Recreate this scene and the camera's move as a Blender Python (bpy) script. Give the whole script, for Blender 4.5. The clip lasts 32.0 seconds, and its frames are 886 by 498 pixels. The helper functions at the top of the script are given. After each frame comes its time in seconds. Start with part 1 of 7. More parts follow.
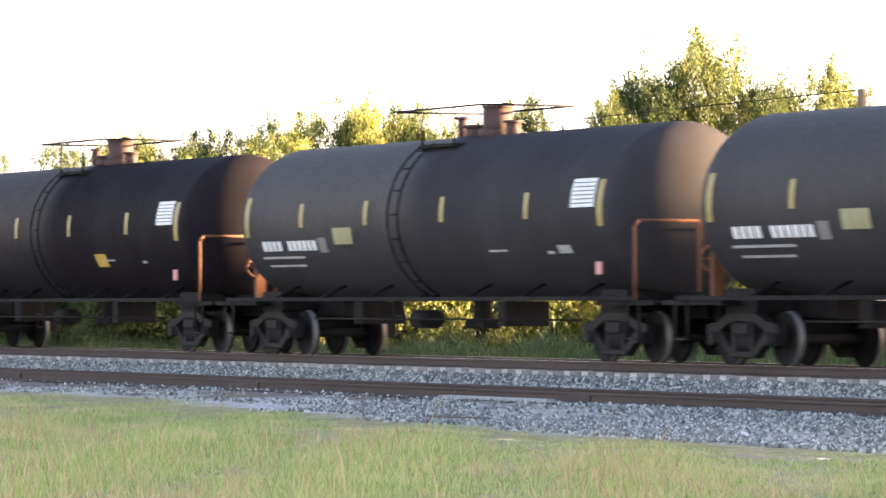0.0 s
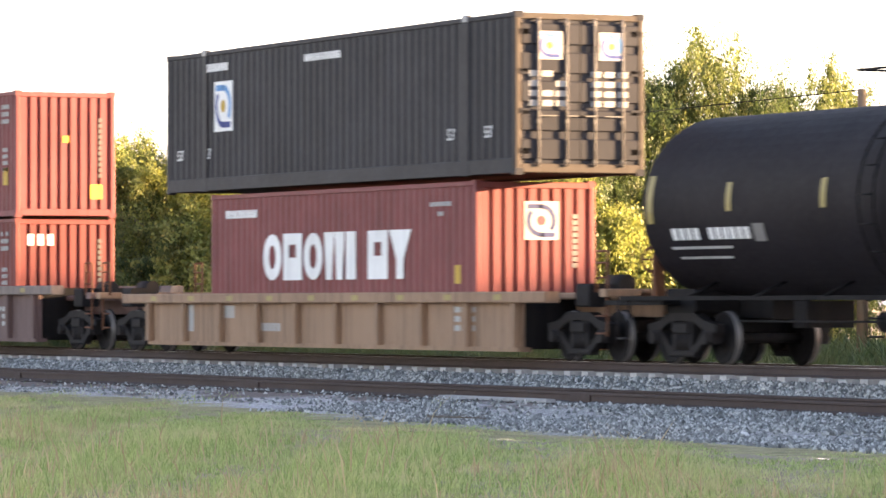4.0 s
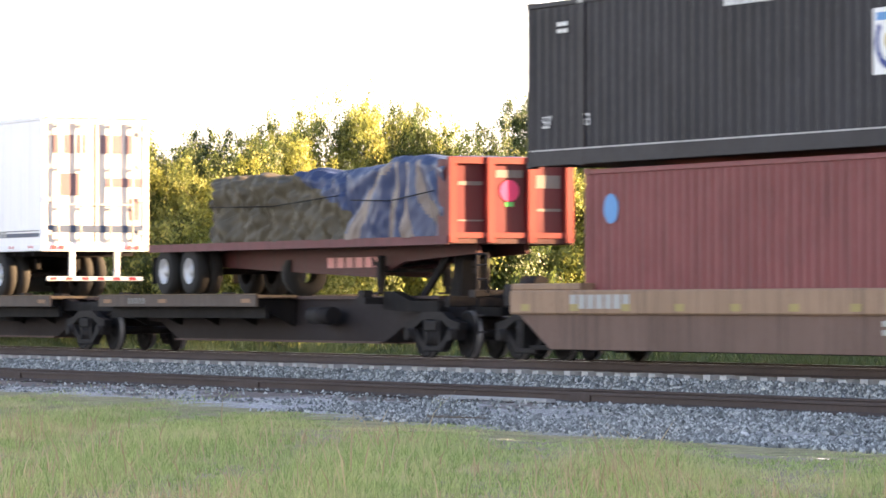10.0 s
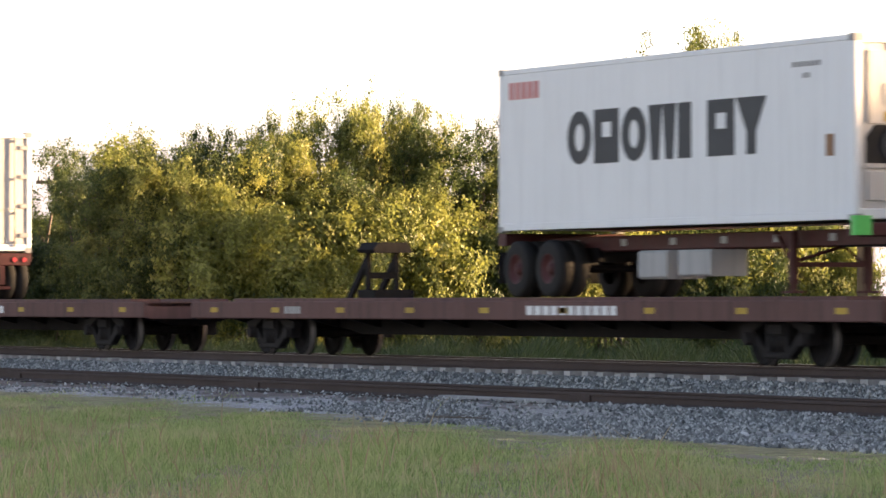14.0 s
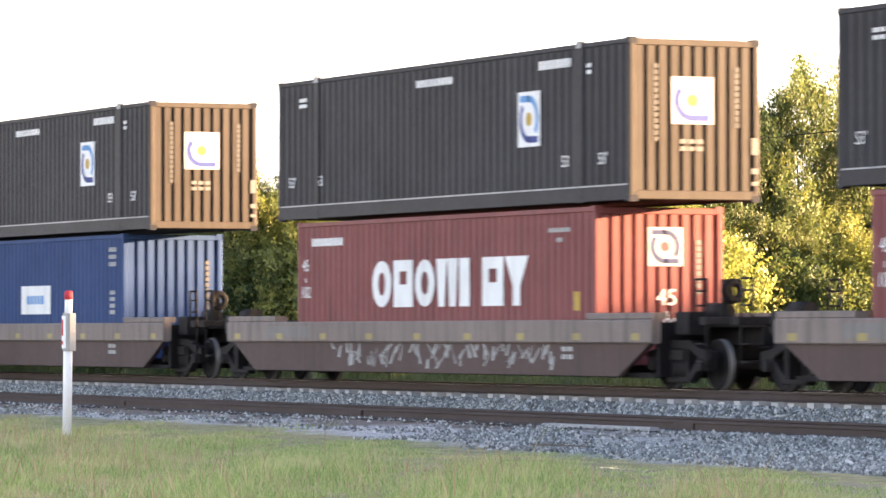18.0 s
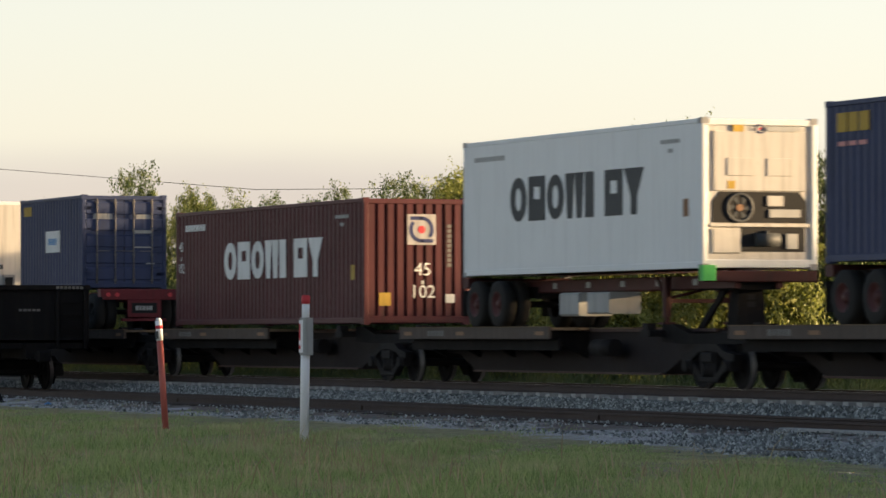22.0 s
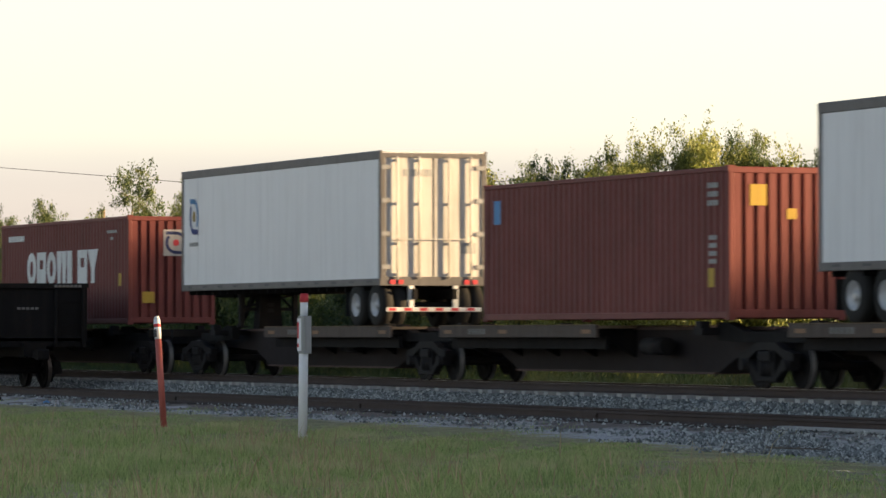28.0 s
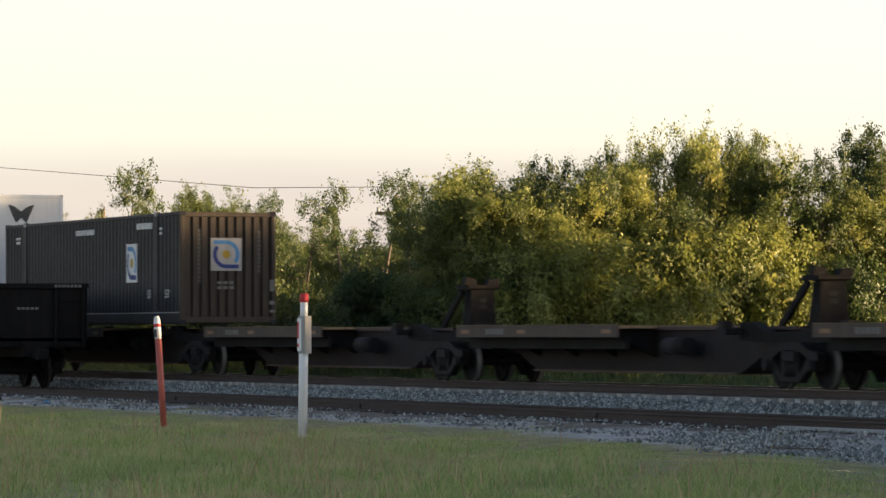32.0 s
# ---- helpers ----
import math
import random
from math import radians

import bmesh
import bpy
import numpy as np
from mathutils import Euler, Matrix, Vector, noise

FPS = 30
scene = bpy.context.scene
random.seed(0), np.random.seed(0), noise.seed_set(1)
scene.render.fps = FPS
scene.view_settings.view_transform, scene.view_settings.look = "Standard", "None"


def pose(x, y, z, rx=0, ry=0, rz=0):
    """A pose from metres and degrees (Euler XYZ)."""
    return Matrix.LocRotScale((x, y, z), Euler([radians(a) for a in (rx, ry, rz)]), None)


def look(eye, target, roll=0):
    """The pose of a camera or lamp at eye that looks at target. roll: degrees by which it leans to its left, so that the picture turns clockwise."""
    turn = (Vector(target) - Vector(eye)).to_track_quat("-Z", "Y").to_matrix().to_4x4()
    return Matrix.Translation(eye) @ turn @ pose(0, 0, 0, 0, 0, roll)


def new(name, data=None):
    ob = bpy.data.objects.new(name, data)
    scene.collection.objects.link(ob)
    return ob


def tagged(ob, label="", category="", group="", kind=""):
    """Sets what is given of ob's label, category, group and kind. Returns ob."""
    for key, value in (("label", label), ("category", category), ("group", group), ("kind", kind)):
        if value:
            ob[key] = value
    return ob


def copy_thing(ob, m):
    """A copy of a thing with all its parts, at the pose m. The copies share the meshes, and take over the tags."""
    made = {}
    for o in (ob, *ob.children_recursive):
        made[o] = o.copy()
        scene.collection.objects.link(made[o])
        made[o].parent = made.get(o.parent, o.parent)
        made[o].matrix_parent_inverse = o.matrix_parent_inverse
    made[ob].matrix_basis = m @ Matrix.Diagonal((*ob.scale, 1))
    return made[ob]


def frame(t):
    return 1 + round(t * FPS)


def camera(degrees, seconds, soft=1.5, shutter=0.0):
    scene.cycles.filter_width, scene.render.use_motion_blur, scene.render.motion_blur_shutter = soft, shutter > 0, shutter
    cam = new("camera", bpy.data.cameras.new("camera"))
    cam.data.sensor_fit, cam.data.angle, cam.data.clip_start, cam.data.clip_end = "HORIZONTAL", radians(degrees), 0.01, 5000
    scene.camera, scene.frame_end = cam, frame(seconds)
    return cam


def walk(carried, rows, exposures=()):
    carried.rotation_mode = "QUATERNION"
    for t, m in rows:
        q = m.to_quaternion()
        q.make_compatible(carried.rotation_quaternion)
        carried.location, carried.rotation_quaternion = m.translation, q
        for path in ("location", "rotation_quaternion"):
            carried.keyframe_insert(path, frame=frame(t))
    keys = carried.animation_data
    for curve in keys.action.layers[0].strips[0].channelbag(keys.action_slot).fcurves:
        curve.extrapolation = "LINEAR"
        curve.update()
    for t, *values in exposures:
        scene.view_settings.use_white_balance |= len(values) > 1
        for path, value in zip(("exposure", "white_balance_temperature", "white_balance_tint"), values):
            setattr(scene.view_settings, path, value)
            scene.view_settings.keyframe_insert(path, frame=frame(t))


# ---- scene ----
SPEED = 18.15          # metres a second, train towards +x
EYE = (0.0, -36.72, 1.006)

# ---- camera: stands still and pans twice ----
cam = camera(11.41, 32.0, soft=1.55, shutter=0.28)


def aim(yaw, pitch):
    return pose(*EYE, 90 + pitch, 0.055, yaw)


PAN = [(0.0, 64.048, 0.708), (13.5, 64.048, 0.708), (15.5, 64.107, 0.759), (16.0, 64.362, 0.795),
       (16.5, 64.924, 0.839), (17.0, 65.092, 0.868), (17.5, 65.114, 0.868), (18.0, 65.384, 1.072),
       (18.5, 65.362, 1.116), (19.0, 65.347, 1.116), (19.5, 65.311, 1.131), (20.0, 65.325, 1.131),
       (20.5, 65.982, 1.160), (21.0, 67.746, 1.146), (21.5, 68.459, 1.138), (22.0, 68.438, 1.131),
       (22.5, 68.416, 1.095), (23.0, 68.416, 1.109), (28.5, 68.416, 1.109), (32.0, 68.416, 1.109)]
EXPOSURES = [(t, e + 0.53, 6500, 28) if t < 20.2 else (t, e + 0.50, 6350, 18) for t, e in (
    (0.0, 3.28), (1.0, 3.35), (2.0, 2.45), (2.6, 2.35), (4.4, 3.20), (8.0, 3.40), (9.0, 3.40), (10.0, 3.15), (11.0, 2.50), (13.0, 2.15), (15.5, 2.15), (16.0, 2.25),
    (17.0, 2.95), (18.0, 3.20), (19.0, 3.00), (20.0, 2.65), (20.6, 2.35), (21.0, 1.82), (21.5, 1.36), (22.0, 1.24), (23.0, 1.24), (25.0, 1.34), (26.0, 1.45), (28.0, 1.42), (30.0, 1.4), (32.0, 1.42))]
walk(cam, [(t, aim(a, b)) for t, a, b in PAN], EXPOSURES)

# ---- sky and sun: low evening sun from ahead of the train, behind the trees ----
SUN_AZ, SUN_EL = 74.0, 6.6        # degrees from +x towards +y, above the horizon
world = bpy.data.worlds.new("evening_sky")
scene.world = world
world.use_nodes = True
wn, wl = world.node_tree.nodes, world.node_tree.links
sky = wn.new("ShaderNodeTexSky")
sky.sky_type, sky.sun_disc = "NISHITA", False
sky.sun_elevation, sky.sun_rotation = radians(SUN_EL), radians(90 - SUN_AZ)
sky.air_density, sky.dust_density, sky.ozone_density = 1.0, 1.2, 1.5
# bright evening haze that thins out upwards all round the horizon
way = wn.new("ShaderNodeTexCoord").outputs["Generated"]
split = wn.new("ShaderNodeSeparateXYZ")
wl.new(way, split.inputs[0])
fall = wn.new("ShaderNodeMapRange")
fall.interpolation_type = "SMOOTHERSTEP"
fall.inputs["From Min"].default_value, fall.inputs["From Max"].default_value = -0.02, 0.5
fall.inputs["To Min"].default_value, fall.inputs["To Max"].default_value = 1.0, 0.0
wl.new(split.outputs["Z"], fall.inputs["Value"])
low = wn.new("ShaderNodeMapRange")
low.inputs["From Min"].default_value, low.inputs["From Max"].default_value = 0.040, 0.053
low.interpolation_type = "SMOOTHSTEP"
wavy = wn.new("ShaderNodeTexNoise")
wavy.inputs["Scale"].default_value, wavy.inputs["Detail"].default_value = 9.0, 3.0
wl.new(way, wavy.inputs["Vector"])
lift = wn.new("ShaderNodeMath")
lift.operation, lift.inputs[1].default_value = "MULTIPLY_ADD", 0.012
wl.new(wavy.outputs["Fac"], lift.inputs[0])
wl.new(split.outputs["Z"], lift.inputs[2])
wl.new(lift.outputs[0], low.inputs["Value"])
# thin streaks of cloud low in the sky
flat = wn.new("ShaderNodeMapping")
flat.inputs["Scale"].default_value = (1.2, 1.2, 14.0)
wl.new(way, flat.inputs[0])
cloud = wn.new("ShaderNodeTexNoise")
cloud.inputs["Scale"].default_value, cloud.inputs["Detail"].default_value = 3.0, 4.0
wl.new(flat.outputs[0], cloud.inputs["Vector"])
thin = wn.new("ShaderNodeMapRange")
thin.inputs["From Min"].default_value, thin.inputs["From Max"].default_value = 0.44, 0.64
thin.inputs["To Max"].default_value = 0.75
wl.new(cloud.outputs["Fac"], thin.inputs["Value"])
lilac = wn.new("ShaderNodeMix")
lilac.data_type = "RGBA"
lilac.inputs["A"].default_value, lilac.inputs["B"].default_value = (2.45, 2.32, 2.45, 1), (2.0, 1.94, 2.24, 1)
wl.new(thin.outputs["Result"], lilac.inputs["Factor"])
tone = wn.new("ShaderNodeMix")
tone.data_type = "RGBA"
tone.inputs["B"].default_value = (3.25, 3.17, 2.86, 1)
wl.new(lilac.outputs["Result"], tone.inputs["A"])
wl.new(low.outputs["Result"], tone.inputs["Factor"])
haze = wn.new("ShaderNodeMix")
haze.data_type, haze.blend_type = "RGBA", "ADD"
wl.new(tone.outputs["Result"], haze.inputs["B"])
# the haze is brighter on the sun's side
side = wn.new("ShaderNodeVectorMath")
side.operation = "DOT_PRODUCT"
side.inputs[1].default_value = (math.cos(radians(SUN_AZ - 25)), math.sin(radians(SUN_AZ - 25)), 0.0)
wl.new(way, side.inputs[0])
glow = wn.new("ShaderNodeMath")
glow.operation, glow.inputs[1].default_value, glow.inputs[2].default_value = "MULTIPLY_ADD", 0.20, 1.10
wl.new(side.outputs["Value"], glow.inputs[0])
veil = wn.new("ShaderNodeMath")
veil.operation = "MULTIPLY"
wl.new(fall.outputs["Result"], veil.inputs[0])
wl.new(glow.outputs[0], veil.inputs[1])
haze.clamp_factor = False
wl.new(veil.outputs[0], haze.inputs["Factor"])
wl.new(sky.outputs[0], haze.inputs["A"])
wl.new(haze.outputs["Result"], wn["Background"].inputs[0])
wn["Background"].inputs[1].default_value = 0.052
lamp = bpy.data.lights.new("sun", "SUN")
lamp.energy, lamp.angle, lamp.color = 5.0, radians(0.6), (1.0, 0.72, 0.36)
sun = new("sun", lamp)
ce = math.cos(radians(SUN_EL))
sun.matrix_basis = look((ce * math.cos(radians(SUN_AZ)) * 80, ce * math.sin(radians(SUN_AZ)) * 80, math.sin(radians(SUN_EL)) * 80), (0, 0, 0))

# ---- materials ----


def nodes_of(m):
    m.use_nodes = True
    return m.node_tree.nodes, m.node_tree.links, m.node_tree.nodes["Principled BSDF"]


def noise_node(n, l, co, scale, detail=4.0, rough=0.6, stretch=None):
    if stretch:
        mp = n.new("ShaderNodeMapping")
        mp.inputs["Scale"].default_value = stretch
        l.new(co, mp.inputs[0])
        co = mp.outputs[0]
    t = n.new("ShaderNodeTexNoise")
    t.inputs["Scale"].default_value, t.inputs["Detail"].default_value, t.inputs["Roughness"].default_value = scale, detail, rough
    l.new(co, t.inputs["Vector"])
    return t.outputs["Fac"]


def ramp(n, l, fac, lo, hi):
    r = n.new("ShaderNodeMapRange")
    r.inputs["From Min"].default_value, r.inputs["From Max"].default_value = lo, hi
    l.new(fac, r.inputs["Value"])
    return r.outputs["Result"]


def mix(n, l, fac, a, b):
    m = n.new("ShaderNodeMix")
    m.data_type = "RGBA"
    l.new(fac, m.inputs["Factor"])
    for socket, v in ((m.inputs["A"], a), (m.inputs["B"], b)):
        if isinstance(v, tuple):
            socket.default_value = (*v, 1)
        else:
            l.new(v, socket)
    return m.outputs["Result"]


def bump(n, l, bsdf, fac, strength, dist):
    b = n.new("ShaderNodeBump")
    b.inputs["Strength"].default_value, b.inputs["Distance"].default_value = strength, dist
    l.new(fac, b.inputs["Height"])
    l.new(b.outputs[0], bsdf.inputs["Normal"])


def paint(name, rgb, rough=0.5, dirt=0.35, rust=0.0, metal=0.0, fade=1.25, gloss=0.3):
    """Weathered paint: faded patches, streaks that run down, grime and some rust."""
    m = bpy.data.materials.new(name)
    n, l, p = nodes_of(m)
    co = n.new("ShaderNodeTexCoord").outputs["Object"]
    big = noise_node(n, l, co, 0.55, 5)
    streak = noise_node(n, l, co, 2.2, 4, 0.6, (3.0, 3.0, 0.16))
    fine = noise_node(n, l, co, 9.0, 5, 0.7)
    c = mix(n, l, ramp(n, l, big, 0.35, 0.7), rgb, tuple(min(0.9, v * fade + 0.006) for v in rgb))
    grime = tuple(0.5 * v + 0.5 * g for v, g in zip(tuple(v * 0.55 for v in rgb), (0.05, 0.042, 0.035)))
    d = n.new("ShaderNodeMath")
    d.operation = "MULTIPLY"
    l.new(ramp(n, l, streak, 0.48, 0.78), d.inputs[0])
    d.inputs[1].default_value = dirt * 1.6
    c = mix(n, l, d.outputs[0], c, grime)
    if rust:
        r = n.new("ShaderNodeMath")
        r.operation = "MULTIPLY"
        l.new(ramp(n, l, fine, 0.6, 0.72), r.inputs[0])
        r.inputs[1].default_value = rust
        c = mix(n, l, r.outputs[0], c, (0.09, 0.035, 0.015))
    l.new(c, p.inputs["Base Color"])
    l.new(ramp2(n, l, fine, max(0.1, rough - 0.12), min(1.0, rough + 0.15)), p.inputs["Roughness"])
    p.inputs["Metallic"].default_value = metal
    p.inputs["Specular IOR Level"].default_value = gloss
    bump(n, l, p, fine, 0.12, 0.01)
    return m


def ramp2(n, l, fac, lo, hi):
    r = n.new("ShaderNodeMapRange")
    r.inputs["To Min"].default_value, r.inputs["To Max"].default_value = lo, hi
    l.new(fac, r.inputs["Value"])
    return r.outputs["Result"]


def leafy(name, dark, light, tip, parched=None):
    m = bpy.data.materials.new(name)
    n, l, p = nodes_of(m)
    rnd = n.new("ShaderNodeNewGeometry").outputs["Random Per Island"]
    co = n.new("ShaderNodeTexCoord").outputs["Object"]
    c = mix(n, l, rnd, dark, light)
    c = mix(n, l, ramp(n, l, noise_node(n, l, co, 0.7, 3), 0.5, 0.72), c, tip)
    if parched:
        # broad worn and dry patches
        c = mix(n, l, ramp(n, l, noise_node(n, l, co, 0.33, 5, 0.65, (0.6, 1.6, 1.0)), 0.58, 0.78), c, parched)
    l.new(c, p.inputs["Base Color"])
    p.inputs["Roughness"].default_value = 0.55
    tr = n.new("ShaderNodeBsdfTranslucent")
    l.new(c, tr.inputs["Color"])
    sh = n.new("ShaderNodeMixShader")
    sh.inputs[0].default_value = 0.44
    l.new(p.outputs[0], sh.inputs[1])
    l.new(tr.outputs[0], sh.inputs[2])
    l.new(sh.outputs[0], n["Material Output"].inputs["Surface"])
    return m


def speckled(name, tones, scale, rough=0.9, bumpy=0.5, island=False, obj_random=False):
    """Stone, soil or concrete in three tones."""
    m = bpy.data.materials.new(name)
    n, l, p = nodes_of(m)
    co = n.new("ShaderNodeTexCoord").outputs["Object"]
    c = mix(n, l, ramp(n, l, noise_node(n, l, co, scale, 6, 0.75), 0.35, 0.65), tones[0], tones[1])
    c = mix(n, l, ramp(n, l, noise_node(n, l, co, scale * 0.06, 4), 0.45, 0.7), c, tones[2])
    if island or obj_random:
        r = n.new("ShaderNodeNewGeometry").outputs["Random Per Island"] if island else n.new("ShaderNodeObjectInfo").outputs["Random"]
        c = mix(n, l, ramp(n, l, r, 0.0, 1.6), c, tones[0])
    l.new(c, p.inputs["Base Color"])
    p.inputs["Roughness"].default_value = rough
    bump(n, l, p, noise_node(n, l, co, scale * 2, 4), bumpy, 0.02)
    return m



def crushed(name):
    """Loose stones, each with its own tone from near black to chalk white."""
    m = bpy.data.materials.new(name)
    n, l, p = nodes_of(m)
    r = n.new("ShaderNodeNewGeometry").outputs["Random Per Island"]
    co = n.new("ShaderNodeTexCoord").outputs["Object"]
    c = mix(n, l, ramp(n, l, r, 0.0, 0.55), (0.058, 0.062, 0.058), (0.27, 0.285, 0.265))
    c = mix(n, l, ramp(n, l, r, 0.55, 1.0), c, (0.72, 0.72, 0.67))
    c = mix(n, l, ramp(n, l, noise_node(n, l, co, 30, 3), 0.45, 0.8), c, (0.25, 0.24, 0.235))
    l.new(c, p.inputs["Base Color"])
    p.inputs["Roughness"].default_value = 0.85
    return m


def stone_bed(name, tones, soiled=False):
    """A bed of packed small stones; soiled ones turn to brown earth in patches and to dry turf along the lawn."""
    m = bpy.data.materials.new(name)
    n, l, p = nodes_of(m)
    co = n.new("ShaderNodeTexCoord").outputs["Object"]
    cell = n.new("ShaderNodeTexVoronoi")
    cell.inputs["Scale"].default_value = 21.0
    l.new(co, cell.inputs["Vector"])
    grey = n.new("ShaderNodeSeparateColor")
    l.new(cell.outputs["Color"], grey.inputs[0])
    c = mix(n, l, ramp(n, l, grey.outputs[0], 0.0, 0.6), tones[0], tones[1])
    c = mix(n, l, ramp(n, l, grey.outputs[0], 0.6, 1.0), c, tones[2])
    c = mix(n, l, ramp(n, l, noise_node(n, l, co, 0.8, 4), 0.45, 0.8), c, tones[1])
    if soiled:
        xyz = n.new("ShaderNodeSeparateXYZ")
        l.new(co, xyz.inputs[0])
        # brown earth beside the siding rail, thinning out up the line
        earth = noise_node(n, l, co, 1.0, 5, 0.65, (0.35, 1.0, 1.0))
        near = n.new("ShaderNodeMapRange")
        near.inputs["From Min"].default_value, near.inputs["From Max"].default_value = -7.2, -5.6
        near.inputs["To Min"].default_value, near.inputs["To Max"].default_value = -0.12, 0.14
        l.new(xyz.outputs["Y"], near.inputs["Value"])
        far = n.new("ShaderNodeMapRange")
        far.inputs["From Min"].default_value, far.inputs["From Max"].default_value = -64.0, -54.0
        far.inputs["To Min"].default_value, far.inputs["To Max"].default_value = 0.04, -0.16
        l.new(xyz.outputs["X"], far.inputs["Value"])
        add = n.new("ShaderNodeMath")
        l.new(near.outputs["Result"], add.inputs[0])
        l.new(far.outputs["Result"], add.inputs[1])
        tot = n.new("ShaderNodeMath")
        l.new(add.outputs[0], tot.inputs[0])
        l.new(earth, tot.inputs[1])
        # finer, paler gravel up the line
        pale = n.new("ShaderNodeMapRange")
        pale.inputs["From Min"].default_value, pale.inputs["From Max"].default_value = -66.0, -56.0
        pale.inputs["To Min"].default_value, pale.inputs["To Max"].default_value = 0.75, 0.0
        l.new(xyz.outputs["X"], pale.inputs["Value"])
        c = mix(n, l, pale.outputs["Result"], c, mix(n, l, ramp(n, l, noise_node(n, l, co, 16, 4, 0.7), 0.4, 0.6), (0.38, 0.35, 0.345), (0.78, 0.74, 0.74)))
        c = mix(n, l, ramp(n, l, tot.outputs[0], 0.48, 0.62), c, (0.20, 0.155, 0.13))
        # dry turf south of the lawn's edge
        line = n.new("ShaderNodeMapRange")
        line.inputs["From Min"].default_value, line.inputs["From Max"].default_value = -72.0, -50.0
        line.inputs["To Min"].default_value, line.inputs["To Max"].default_value = -7.3, -10.3
        l.new(xyz.outputs["X"], line.inputs["Value"])
        gap = n.new("ShaderNodeMath")
        gap.operation = "SUBTRACT"
        l.new(line.outputs["Result"], gap.inputs[0])
        l.new(xyz.outputs["Y"], gap.inputs[1])
        rag = n.new("ShaderNodeMath")
        rag.operation, rag.inputs[1].default_value = "MULTIPLY_ADD", 2.6
        l.new(noise_node(n, l, co, 0.9, 5, 0.7), rag.inputs[0])
        l.new(gap.outputs[0], rag.inputs[2])
        turf = mix(n, l, ramp(n, l, noise_node(n, l, co, 3.0, 5, 0.7), 0.35, 0.65), (0.22, 0.20, 0.085), (0.46, 0.39, 0.20))
        c = mix(n, l, ramp(n, l, rag.outputs[0], 1.15, 1.75), c, turf)
    l.new(c, p.inputs["Base Color"])
    p.inputs["Roughness"].default_value = 0.9
    bump(n, l, p, cell.outputs["Distance"], 0.9, -0.03)
    return m


